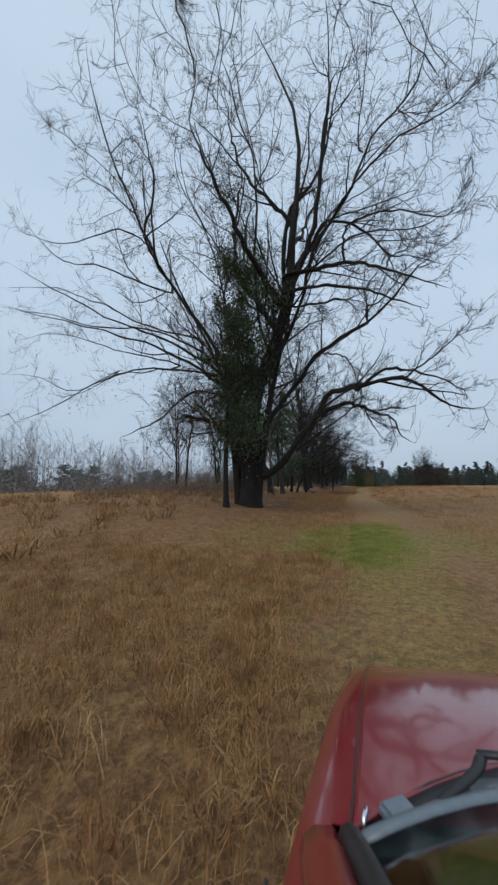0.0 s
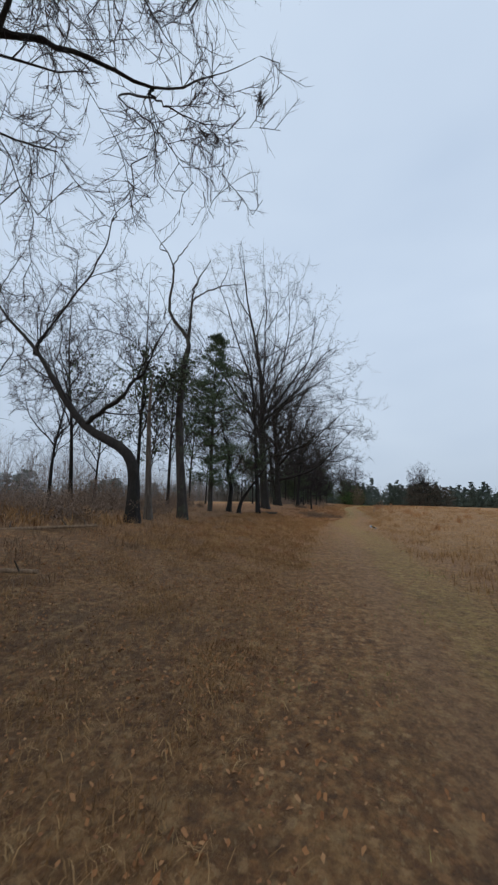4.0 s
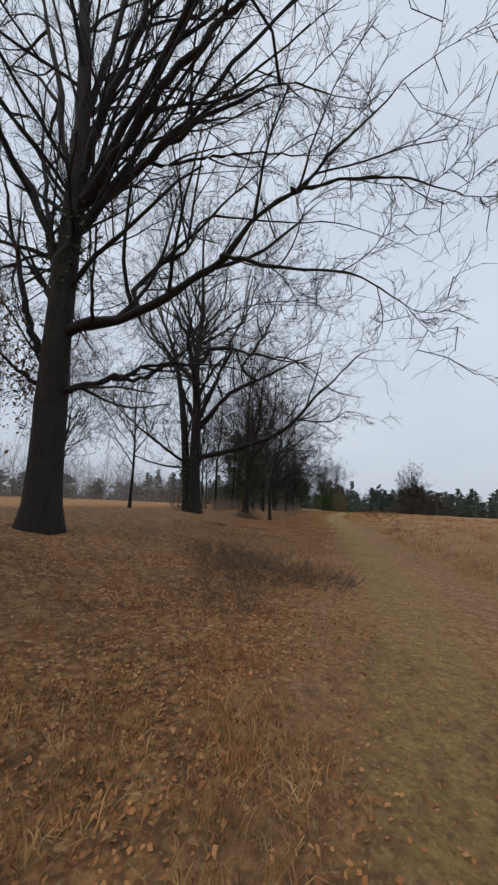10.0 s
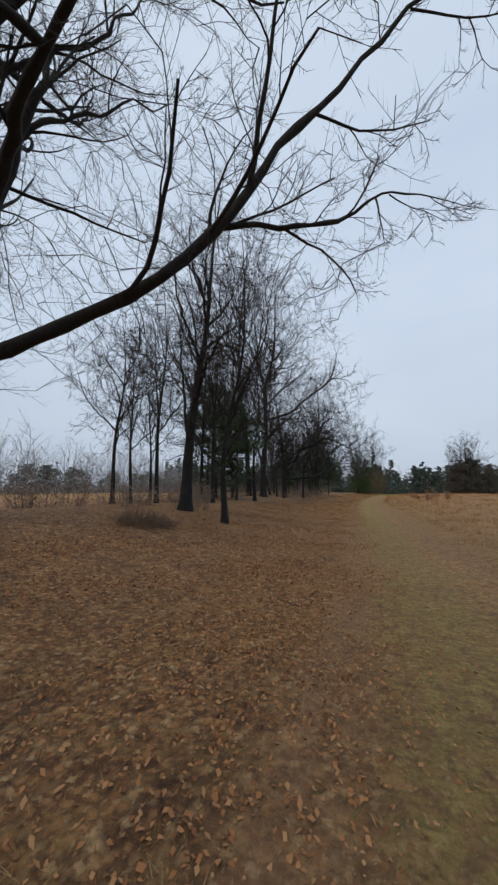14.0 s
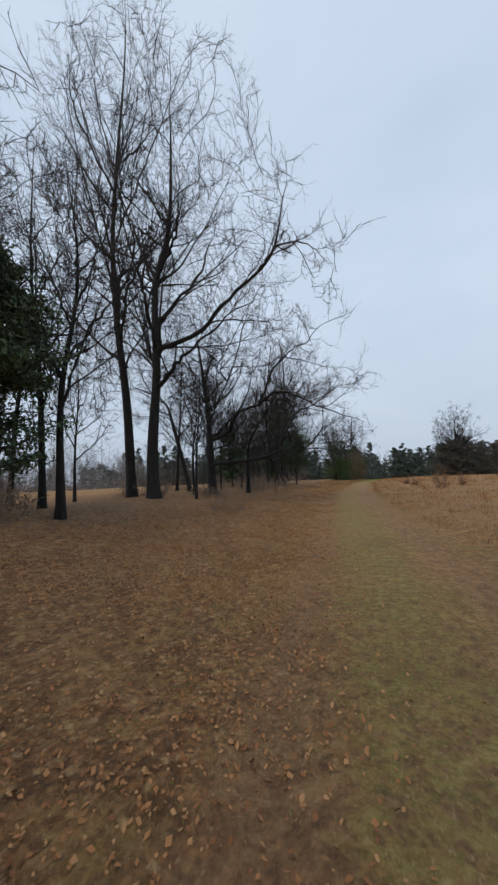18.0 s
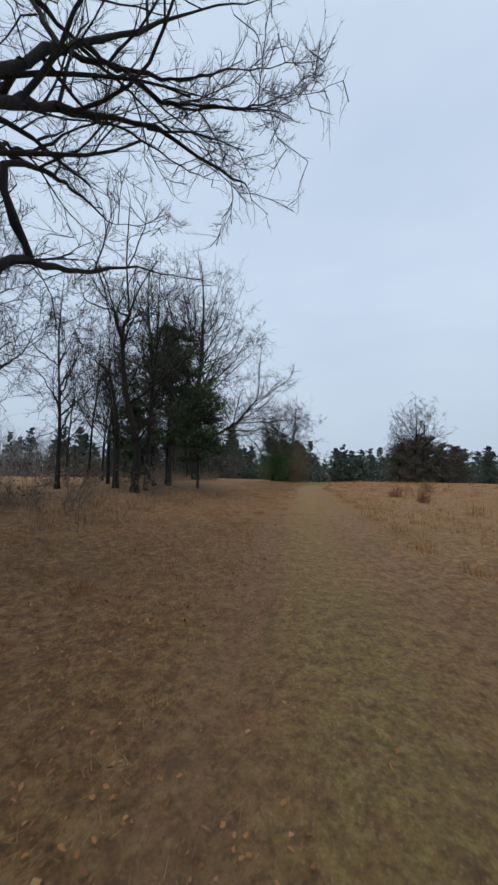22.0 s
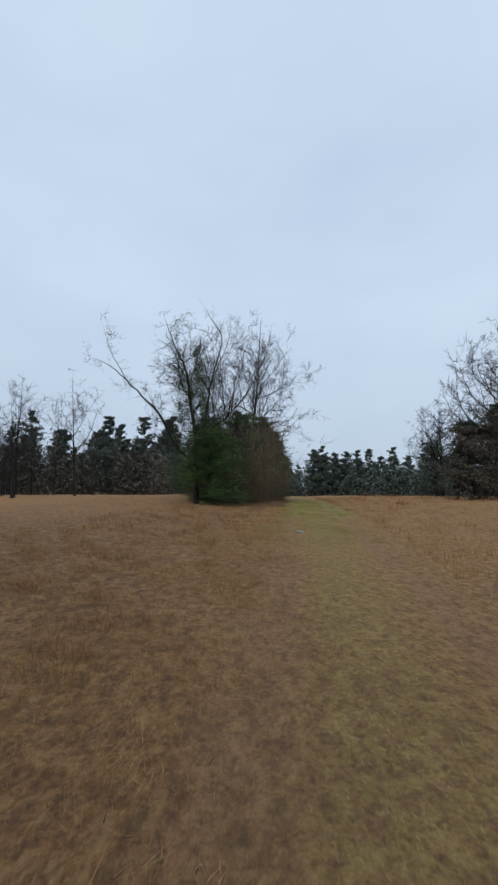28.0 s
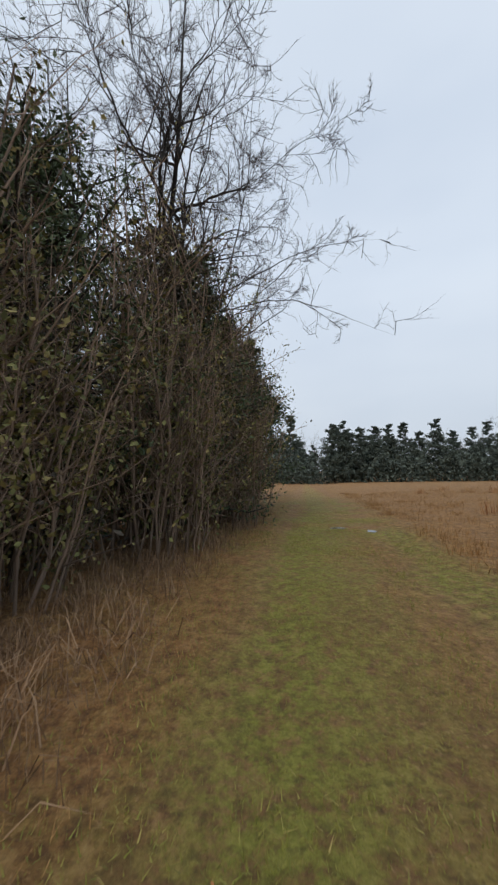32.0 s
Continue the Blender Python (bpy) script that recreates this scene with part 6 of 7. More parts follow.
evergreen("cedar_tree", -12.9, 136.2, 51, 11.2, 4.0, "full dark green cedar near the lane", n=42000, size=0.07, clear=0.22, twigs=130, shape=0.6)
evergreen("cedar_tree", -11.4, 138.0, 53, 7.0, 3.1, "smaller dark green cedar in the row", n=22000, size=0.07, clear=0.25, twigs=110, shape=0.6)
evergreen("cedar_tree", -15.0, 121.0, 54, 6.0, 1.6, "young dark green cedar in the row", n=5000, size=0.14)
evergreen("cedar_tree", -13.6, 132.5, 55, 5.0, 1.2, "young dark green cedar in the row", n=4000, size=0.14)

# young bare trees that fill the row: four grown, the others copies of them
young = [bare_tree("young_tree", x, y, 200 + i, h, 0.09 + 0.003 * h, "slim young bare tree of the row", n_limbs=9, dens=(7, 5, 3), group="young trees of the row", crown_from=0.25, spread=0.42)[0]
         for i, (x, y, h) in enumerate([(-15.5, 88.0, 16), (-13.0, 90.5, 14), (-14.8, 98.5, 15), (-17.0, 86.0, 12)])]
spots = np.random.RandomState(91)
for q in range(38):
    y = (87 + 3.2 * q) if q < 22 else (158 if q < 24 else 28 + 3.4 * (q - 24))
    x = -15.4 + spots.normal(0, 1.9) - (2.5 if q >= 24 else 0)
    if q >= 22 and q < 24:
        x, y = -19 + 3 * (q - 22), 145 + 2 * q - 44
    x = min(x, -12.2)
    if 139 < y < 160:
        x = x - 7
    s = spots.uniform(0.6, 1.05)
    m = pose(x, y, float(land(x, y)), 0, 0, spots.uniform(0, 360)) @ Matrix.Diagonal((s, s, s, 1))
    tree = copy_thing(young[q % 4], m)
    tree.scale = (s, s, s)

# brush under the row
brush = [thicket("brush", -14 - i, 30 + 9 * i, 300 + i, 2.2, 1.6, 2.2, "tangled leafless brush under the trees", n_stems=40, n_leaves=500, mat=SHRUB_BROWN, size=0.05, group="brush under the trees") for i in range(3)]
for q in range(46):
    y = 25 + q * 2.9 + spots.uniform(-1, 1)
    if 56 < y < 78:
        continue
    x = -15.2 + spots.normal(0, 1.6)
    s = spots.uniform(0.5, 1.1)
    b = copy_thing(brush[q % 3], pose(x, y, float(land(x, y)), 0, 0, spots.uniform(0, 360)))
    b.scale = (s, s, s * spots.uniform(0.6, 1.2))
for q in range(22):
    x, y = -11.5 - 9 * spots.uniform(0, 1), 21 + 1.15 * q + spots.uniform(-1, 1)
    b = copy_thing(brush[q % 3], pose(x, y, float(land(x, y)), 0, 0, spots.uniform(0, 360)))
    s = spots.uniform(0.6, 1.0)
    b.scale = (s * 1.3, s * 1.3, s * 0.75)
for i, (x, y, w, d, h) in enumerate([(-4.9, 60.6, 1.9, 1.1, 0.75), (-6.5, 61.8, 1.8, 1.0, 0.7), (-5.4, 58.8, 1.3, 1.6, 0.55), (-10.3, 79.0, 1.2, 0.7, 0.7)]):
    thicket("bramble_patch", x, y, 320 + i, w, d, h, "low grey-brown bramble patch beside the lane", n_stems=100, n_leaves=200, mat=BRAMBLE, size=0.03, lean=0.7, group="bramble patches", stem_mat=BRAMBLE)

# ---- the thicket at the end of the row ----
evergreen("evergreen_bush", -7.0, 184.2, 401, 5.4, 3.3, "broad dark green evergreen bush at the thicket's corner", BUSH_GREEN, True, n=42000, size=0.055, clear=0.0, twigs=200, shape=0.5, category="bush")
evergreen("evergreen_bush", -5.0, 191.0, 402, 8.6, 3.1, "tall dark evergreen bush inside the thicket", CEDAR_GREEN, True, n=32000, size=0.065, clear=0.02, twigs=190, shape=0.55, category="bush")
evergreen("evergreen_bush", -2.6, 195.5, 404, 8.4, 2.4, "tall dark evergreen bush inside the thicket", CEDAR_GREEN, True, n=24000, size=0.065, clear=0.02, twigs=150, shape=0.55, category="bush")
evergreen("cedar_tree", -0.9, 203.0, 403, 8.4, 2.3, "dark cedar at the far end of the thicket", CEDAR_GREEN, n=16000, size=0.08, clear=0.02, twigs=120, shape=0.6)
for i, (x, y, h, r) in enumerate([(-6.2, 211.0, 12.6, 3.8), (-10.0, 208.5, 11.4, 3.4), (-2.8, 210.5, 11.0, 3.0)]):
    evergreen("evergreen_bush", x, y, 430 + i, h, r, "tall dense dark evergreen behind the thicket", CEDAR_GREEN, True, n=14000, size=0.12, clear=0.0, twigs=200, category="bush")
for i, (x, y, w, d, h) in enumerate([(-4.4, 188.6, 2.0, 2.0, 7.2), (-3.2, 192.5, 2.2, 2.2, 8.6), (-1.9, 196.8, 2.0, 2.2, 9.0), (-6.8, 188.8, 2.2, 2.0, 7.0), (-3.4, 200.0, 2.5, 2.5, 9.0)]):
    thicket("thicket", x, y, 410 + i, w, d, h, "dense dark thicket of stems and scraps of leaf", n_stems=110, n_leaves=14000, size=0.042, group="thicket at the field edge")
for i, (x, y, h, r) in enumerate([(-5.2, 189.6, 6.6, 2.4), (-3.4, 194.4, 8.8, 2.9), (-2.2, 200.5, 8.6, 2.7), (-8.4, 190.5, 4.2, 2.2)]):
    evergreen("thicket_bush", x, y, 440 + i, h, r, "dense dark brown brush filling the thicket", WOOD_SHADE, True, n=16000, size=0.075, clear=0.0, twigs=160, group="brush in the thicket", category="bush")

# ---- lone trees and the woods round the fields ----
lone = bare_tree("round_tree", 23.2, 196.5, 501, 20, 0.3, "round-crowned bare tree standing in the field edge", n_limbs=20, dens=(11, 8, 5), crown_from=0.22, spread=0.6, twig_r=0.014, group="lone field trees")[0]
for x, y, s, turn in ((25.6, 214.0, 0.8, 140), (62, 205, 0.85, 60), (34, 232, 0.7, 250)):
    lt = copy_thing(lone, pose(x, y, float(land(x, y)), 0, 0, turn))
    lt.scale = (s, s, s)
for i, (x, y, h, r) in enumerate([(20.8, 198, 9.0, 2.6), (24.2, 199, 11.0, 3.2), (28.0, 203, 9.5, 3.0), (24.5, 214, 8.5, 3.0), (33, 208, 8.5, 3.2), (40, 212, 9, 3.5), (48, 214, 8.5, 3.2)]):
    evergreen("evergreen_bush", x, y, 520 + i, h, r, "dark bushy evergreen below the lone tree", PINE_GREEN, True, n=9000, size=0.14, clear=0.03, twigs=90, shape=0.6, group="bushes at the field edge", category="bush")

pines = [evergreen("pine_tree", 20 + 5 * i, 284 + 3 * i, 540 + i, 14.5 + 0.8 * i, 4.2, "distant dark green pine of the wood", PINE_GREEN, n=9500, size=0.25, clear=0.03, twigs=95, shape=0.55, group="distant pines") for i in range(5)]
for q in range(130):
    if q < 95:
        x, y = -80 + q * 2.2 + spots.uniform(-1.5, 1.5), 286 + spots.uniform(0, 26)
    elif q < 117:
        x, y = 62 + (q - 95) * 4.2 + spots.uniform(-1.5, 1.5), 282 - (q - 95) * 5.5 + spots.uniform(-4, 4)
    else:
        x, y = -52 + (q - 117) * 2.1 + spots.uniform(-1.5, 1.5), 262 + spots.uniform(-8, 12)
    s = spots.uniform(0.6, 1.2) ** 1.2 * (1.15 if q >= 117 else 1.0)
    pt = copy_thing(pines[q % 5], pose(x, y, float(land(x, y)), 0, 0, spots.uniform(0, 360)))
    pt.scale = (s * 0.95, s * 0.95, s)


def far_woods():
    """One mesh of many thin bare trees, far off across the fields."""
    r = np.random.RandomState(600)
    n = 420
    s = r.uniform(0, 1, n)
    left = np.stack([-62 - 45 * r.uniform(0, 1, n) - 20 * s, 10 + 290 * s], 1)
    back = np.stack([-110 + 330 * s, 312 + 26 * r.uniform(0, 1, n)], 1)
    right = np.stack([150 - 40 * s + 30 * r.uniform(0, 1, n), -10 + 200 * s], 1)
    foot = np.concatenate([left, back, right[: n // 2]])
    m = len(foot)
    h = r.uniform(7, 16, m)
    L = np.zeros((m, 5, 3))
    L[:, :, :2] = foot[:, None]
    L[:, :, 2] = land(foot[:, 0], foot[:, 1])[:, None] - 0.2 + np.outer(h, np.linspace(0, 1, 5))
    L[:, 1:, :2] += np.cumsum(r.normal(0, 0.25, (m, 4, 2)), axis=1)
    R = np.outer(0.008 * h, np.linspace(1, 0.2, 5))
    L2, R2 = sprout(r, L, R, 8, (1.5, 5.0), 42, 0.5, 3, 0.12, 0.15, 0.012, 0.03, 0.2)
    L3, R3 = sprout(r, L2, R2, 9, (0.8, 2.6), 38, 0.6, 2, 0.1, 0.2, 0.012, 0.02, 0.1, 0.9)
    return twig_mesh("far_woods", [(L, R, 3), (L2, R2, 3)], L3, R3), foot, h


woods, feet, tall = far_woods()
piece("far_woods", woods, FAR_TWIG, None, "hazy bare grey-brown woods far across the fields", kind="stuff", category="woods")
r6 = np.random.RandomState(610)
feet = np.repeat(feet, 110, axis=0)
c = np.stack([feet[:, 0] + r6.normal(0, 2.6, len(feet)), feet[:, 1] + r6.normal(0, 2.6, len(feet)), np.abs(r6.normal(0, 2.3, len(feet))) * r6.uniform(0.4, 1.6, len(feet))], 1)
c[:, 2] += land(c[:, 0], c[:, 1])
piece("far_brush", leaves_mesh("far_brush", r6, c, 0.24), FAR_BRUSH, None, "hazy grey-brown brush at the foot of the far woods", kind="stuff", category="brush")


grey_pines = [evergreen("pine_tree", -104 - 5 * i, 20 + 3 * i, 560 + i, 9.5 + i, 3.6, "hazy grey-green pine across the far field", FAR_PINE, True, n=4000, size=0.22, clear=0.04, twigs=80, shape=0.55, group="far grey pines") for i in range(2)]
for q in range(64):
    x, y = -104 + spots.normal(0, 6), 26 + 4.4 * q + spots.uniform(-2, 2)
    s = spots.uniform(0.55, 0.95)
    pt = copy_thing(grey_pines[q % 2], pose(x, y, float(land(x, y)), 0, 0, spots.uniform(0, 360)))
    pt.scale = (s * 1.2, s * 1.2, s)
r7 = np.random.RandomState(620)
n = 38000
c = np.stack([r7.uniform(-90, 160, n), 289 + r7.normal(0, 4, n), 0 * r7.uniform(0, 1, n)], 1)
c[:, 1] -= np.where(c[:, 0] > 62, (c[:, 0] - 62) * 1.31, 0)
c[:, 2] = land(c[:, 0], c[:, 1]) + r7.beta(1.2, 1.6, n) * (8.5 + 2.2 * wave(c[:, 0], c[:, 1], 12, 83))
piece("pine_understorey", leaves_mesh("pine_understorey", r7, c, 0.42), PINE_GREEN, None, "dark young growth below the distant pines", kind="stuff", category="woods")
r8 = np.random.RandomState(630)
n = 26000
c = np.stack([r8.uniform(-112, -20, n), 226 + r8.normal(0, 4, n), np.zeros(n)], 1)
c[:, 2] = land(c[:, 0], c[:, 1]) + r8.beta(1.0, 1.9, n) * (9.5 + 3.0 * wave(c[:, 0], c[:, 1], 9, 93))
piece("wood_edge", leaves_mesh("wood_edge", r8, c, 0.26), WOOD_SHADE, None, "dark tangled growth along the edge of the wood", kind="stuff", category="woods")
for x, y, h, r in ((19.6, 196.5, 8.0, 3.4), (22.6, 195.2, 9.6, 3.6), (26.2, 197.0, 10.4, 3.6), (30.0, 199.5, 9.0, 3.6), (34.5, 202.0, 8.5, 3.8)):
    evergreen("field_edge_bush", x, y, int(630 + x), h, r, "dense dark brown brush round the lone tree", WOOD_SHADE, True, n=9000, size=0.13, clear=0.0, twigs=120, group="brush round the lone tree", category="bush")
for q in range(26):
    x, y = -26 - 3.2 * q + spots.uniform(-1.5, 1.5), 232 + spots.uniform(-4, 16)
    s = spots.uniform(0.7, 1.2)
    pt = copy_thing(pines[q % 5], pose(x, y, float(land(x, y)), 0, 0, spots.uniform(0, 360)))
    pt.scale = (s * 0.8, s * 0.8, s)
for q in range(15):
    x, y = -24 - 2.6 * q + spots.uniform(-1.5, 1.5), 222 + spots.uniform(-6, 18)
    s = spots.uniform(0.45, 0.75)
    pt = copy_thing(pines[q % 5], pose(x, y, float(land(x, y)), 0, 0, spots.uniform(0, 360)))
    pt.scale = (s * 0.8, s * 0.8, s)
for q in range(26):
    x, y = -24 - 1.5 * q + spots.uniform(-1, 1), 205 + spots.uniform(-14, 22)
    s = spots.uniform(0.5, 0.9)
    tree = copy_thing(young[q % 4], pose(x, y, float(land(x, y)), 0, 0, spots.uniform(0, 360)))
    tree.scale = (s, s, s)


# ---- things on the ground ----
STICK = bark("pale_stick_wood", (0.16, 0.10, 0.06), (0.42, 0.29, 0.18))


def fallen_log(x, y, length, r, turn, seed, label):
    rs = np.random.RandomState(seed)
    root = new("fallen_log")
    root.location, root.rotation_euler = (x, y, float(land(x, y)) + r * 0.6), (0, 0, radians(turn))
    tagged(root, label, "log")
    line = resample([(-length / 2, 0, 0), (-length * 0.1, rs.normal(0, 0.06), 0.03), (length / 2, rs.normal(0, 0.1), 0.02)], 9)
    rr = np.linspace(r, r * 0.7, 9)
    V, F = tubes(line[None], rr[None], 10)
    caps = [list(range(10))[::-1], [len(V) - 10 + i for i in range(10)]]
    me = bpy.data.meshes.new("trunk")
    me.from_pydata(V.tolist(), [], F.tolist() + caps)
    piece("trunk", me, STICK if r < 0.1 else BARK_DEAD, root)
    for q in range(0 if r < 0.03 else 3):
        s = rs.uniform(-0.4, 0.4) * length
        way = unit(np.array([rs.normal(0, 0.4), rs.choice([-1, 1]) * 0.7, 0.6]))
        stub = np.array([[s, 0, 0] + way * k * 0.12 for k in range(4)])
        piece("branch_stub", tube_mesh("branch_stub", [(stub[None], np.linspace(r * 0.35, r * 0.2, 4)[None], 6)]), BARK_DEAD, root)
    return root


fallen_log(-9.05, 55.15, 1.5, 0.13, 20, 701, "short dark rotten log lying in the leaves")
fallen_log(-9.6, 31.0, 3.2, 0.06, 70, 702, "long weathered branch lying on the ground")
fallen_log(-7.2, 27.3, 2.4, 0.05, 15, 703, "pale fallen branch lying in the litter")
fallen_log(-4.95, 95.5, 0.7, 0.014, 35, 704, "short pale stick lying in the leaves")
fallen_log(-9.5, 70.2, 1.8, 0.05, -25, 705, "weathered branch lying under the great tree")
fallen_log(-5.8, 22.4, 1.6, 0.06, -10, 706, "broken branch lying below the oak")

m, t, b = material("puddle_water", 0.03)
b.inputs["Base Color"].default_value = (0.05, 0.045, 0.035, 1)
b.inputs["IOR"].default_value = 1.33
bump(t, b, noise_tex(t, 6.0, 2.0), 0.05, 0.01)
PUDDLE = m


def puddle(x, y, w, l, turn, seed):
    """A thin, uneven sheet of rain water in a rut."""
    rs = np.random.RandomState(seed)
    a = np.linspace(0, 2 * np.pi, 28, endpoint=False)
    rr = 1 + 0.16 * np.sin(2 * a + rs.uniform(0, 6)) + 0.12 * np.sin(3 * a + rs.uniform(0, 6)) + rs.normal(0, 0.04, 28)
    px, pyy = np.cos(a) * rr * w / 2, np.sin(a) * rr * l / 2
    c, s = np.cos(radians(turn)), np.sin(radians(turn))
    X, Y = x + px * c - pyy * s, y + px * s + pyy * c
    z = float(np.mean(land(X, Y))) + 0.014
    bm = bmesh.new()
    top = [bm.verts.new((i, j, z)) for i, j in zip(X, Y)]
    low = [bm.verts.new((i, j, z - 0.06)) for i, j in zip(X, Y)]
    bm.faces.new(top)
    for q in range(28):
        bm.faces.new((top[q], low[q], low[(q + 1) % 28], top[(q + 1) % 28]))
    ob = part("puddle", bm, PUDDLE, None, "shallow rain puddle shining in a wheel rut")
    return tagged(ob, category="puddle", kind="structure")


puddle(-0.35, 48.5, 0.32, 2.6, 4, 720)
puddle(-1.83, 170.6, 0.34, 0.55, 60, 721)
puddle(2.7, 194.9, 0.3, 0.55, 50, 722)
puddle(1.9, 195.2, 0.4, 0.25, 0, 723)


# ================= ground cover =================
def scatter(rs, n, y0, y1, d0, d1, power=1.0):
    """Random spots at a sideways distance d0..d1 from the lane's middle; power > 1 crowds them toward d0."""
    y = rs.uniform(y0, y1, n)
    d = d0 + (d1 - d0) * rs.uniform(0, 1, n) ** power
    return lane_x(y) + d, y, d


def fallen_leaves(name, rs, x, y, size, label, mat):
    n = len(x)
    turn = rs.uniform(0, 2 * np.pi, n)
    s = size * rs.uniform(0.55, 1.4, n)
    tilt = rs.normal(0, 0.45, (n, 2))
    z = land(x, y) + 0.012 + np.abs(tilt).sum(1) * s * 0.5
    c, sn = np.cos(turn), np.sin(turn)
    u = np.stack([c, sn, tilt[:, 0]], 1) * s[:, None]
    v = np.stack([-sn, c, tilt[:, 1]], 1) * (s * 0.78)[:, None]
    curl = np.stack([0 * s, 0 * s, s * rs.uniform(0.05, 0.55, n)], 1)
    p = np.stack([x, y, z], 1)
    V = np.stack([p - u, p + v * 0.9 - u * 0.2 + curl, p + u + curl * 0.4, p - v * 0.9 + u * 0.1 + curl * 0.7], 1).reshape(-1, 3)
    i = np.arange(n)[:, None] * 4
    F = np.concatenate([i + np.array([0, 2, 1]), i + np.array([0, 3, 2])], 1)
    return piece(name, mesh_from(name, V, F.reshape(-1, 3), 3), mat, None, label, kind="stuff", category="leaves")


def blades(name, rs, x, y, height, width, label, mat, lean=0.45, category="grass", near=True):
    """Grass: each blade is bent once, wide at the foot and ending in a point."""
    n = len(x)
    h = height * rs.uniform(0.45, 1.3, n)
    a = rs.uniform(0, 2 * np.pi, n)
    bend = np.abs(rs.normal(0, lean, n)) * h
    way = np.stack([np.cos(a), np.sin(a), 0 * a], 1)
    b = rs.uniform(0, 2 * np.pi, n)
    side = np.stack([np.cos(b), np.sin(b), 0 * b], 1) * (width * rs.uniform(0.6, 1.4, n))[:, None]
    p = np.stack([x, y, land(x, y) - 0.01], 1)
    up = np.array([0, 0, 1.0])
    mid = p + way * (bend * 0.35)[:, None] + up * (h * 0.6)[:, None]
    tip = p + way * bend[:, None] + up * (h * np.clip(1 - 0.3 * bend / h, 0.3, 1))[:, None]
    if not near:
        V = np.stack([p - side, p + side, tip], 1).reshape(-1, 3)
        F = np.arange(3 * n).reshape(-1, 3)
        return piece(name, mesh_from(name, V, F, 3), mat, None, label, kind="stuff", category=category)
    V = np.stack([p - side, p + side, mid + side * 0.8, mid - side * 0.8, tip], 1).reshape(-1, 3)
    i = np.arange(n)[:, None] * 5
    F = np.concatenate([i + np.array([0, 1, 2]), i + np.array([0, 2, 3]), i + np.array([3, 2, 4])], 1)
    return piece(name, mesh_from(name, V, F.reshape(-1, 3), 3), mat, None, label, kind="stuff", category=category)


def clumped(rs, x, y, spread, per):
    """Spots gathered in tufts."""
    return np.repeat(x, per) + rs.normal(0, spread, len(x) * per), np.repeat(y, per) + rs.normal(0, spread, len(y) * per)


rc = np.random.RandomState(800)


x, y, d = scatter(rc, 430000, 12, 150, -0.7, -7.6, 1.05)
x = x + rc.normal(0, 0.45, len(x))
keep = rc.uniform(0, 1, len(x)) < leafiness(y) * (0.3 + 0.7 * smooth(-0.5, 0.4, wave(x, y, 4, 81)))
fallen_leaves("leaf_litter", rc, x[keep], y[keep], 0.017, "brown fallen oak leaves spread under the trees", LEAF_BROWN)
x, y, d = scatter(rc, 9000, 8, 190, -1.4, 3.5)
keep = rc.uniform(0, 1, len(x)) < np.interp(y, [80, 95], [1, 0.35]) * leafiness(y) * (0.25 + 0.75 * smooth(-0.3, 0.5, wave(x, y, 3, 85)))
fallen_leaves("leaf_litter", rc, x[keep], y[keep], 0.016, "scattered dry leaves on the lane", LEAF_BROWN)

# dry grass on the verge, tall at the start, past the dead tree and at the end, else short and trodden
for count, y0, y1, d0, d1, h in ((5200, -4, 8.5, -9, -1.0, 0.15), (700, 8.5, 16, -9, -1.2, 0.1), (6500, 32, 55, -7.5, -0.9, 0.12), (3600, 150, 170, -7, -1.0, 0.12), (4200, 170, 200, -10, -1.8, 0.12), (8000, 93, 152, -6.5, -0.9, 0.10), (3400, 55, 93, -6, -1.0, 0.08), (3000, 14, 33, -6, -1.0, 0.09), (900, -10, 36, -26, -8, 0.5)):
    x, y, d = scatter(rc, count, y0, y1, d0, d1, 0.8)
    keep = wave(x, y, 2.2, 84) > rc.uniform(-1.2, 0.5, len(x))
    x, y = clumped(rc, x[keep], y[keep], 0.14, 26)
    blades("dry_grass", rc, x, y, h, 0.0026 if d0 > -20 else 0.012, "tan dry grass in low tufts beside the lane", GRASS_DRY, 1.3, near=y1 < 60)
# taller rusty and tan tufts standing out of the short grass
for count, y0, y1, d0, d1, h, mat in ((190, 0, 9, -8, -1.6, 0.24, GRASS_DRY), (80, 0, 10, -8, -1.6, 0.22, SEDGE_RED), (260, 33, 56, -7, -1.3, 0.24, GRASS_DRY), (200, 33, 58, -7, -1.3, 0.22, SEDGE_RED), (160, 95, 150, -7, -1.8, 0.15, SEDGE_RED), (200, 150, 180, -8, -2.2, 0.2, GRASS_DRY), (60, 160, 198, -7, -3.0, 0.2, SEDGE_RED)):
    x, y, d = scatter(rc, count, y0, y1, d0, d1, 0.8)
    keep = wave(x, y, 3.0, 88) > rc.uniform(-1.0, 0.6, len(x))
    x, y = clumped(rc, x[keep], y[keep], 0.11, 70)
    blades("grass_tufts", rc, x, y, h, 0.0022, "tall dry grass tufts bent over beside the lane", mat, 1.0)
x, y, d = scatter(rc, 3600, -6, 200, -1.6, 2.6)
keep = (wave(x, y, 6, 82) > -0.5) & (rc.uniform(0, 1, len(x)) < greenness(y))
x, y = clumped(rc, x[keep], y[keep], 0.2, 26)
blades("lane_grass", rc, x, y, 0.06, 0.0035, "short green grass growing on the lane", GRASS_GREEN, 0.9, near=False)
x, y, d = scatter(rc, 1500, 4, 17, -5.0, 0.8)
keep = wave(x, y, 2.6, 86) > np.interp(y, [4, 9], [0.1, -0.5])
x, y = clumped(rc, x[keep], y[keep], 0.2, 26)
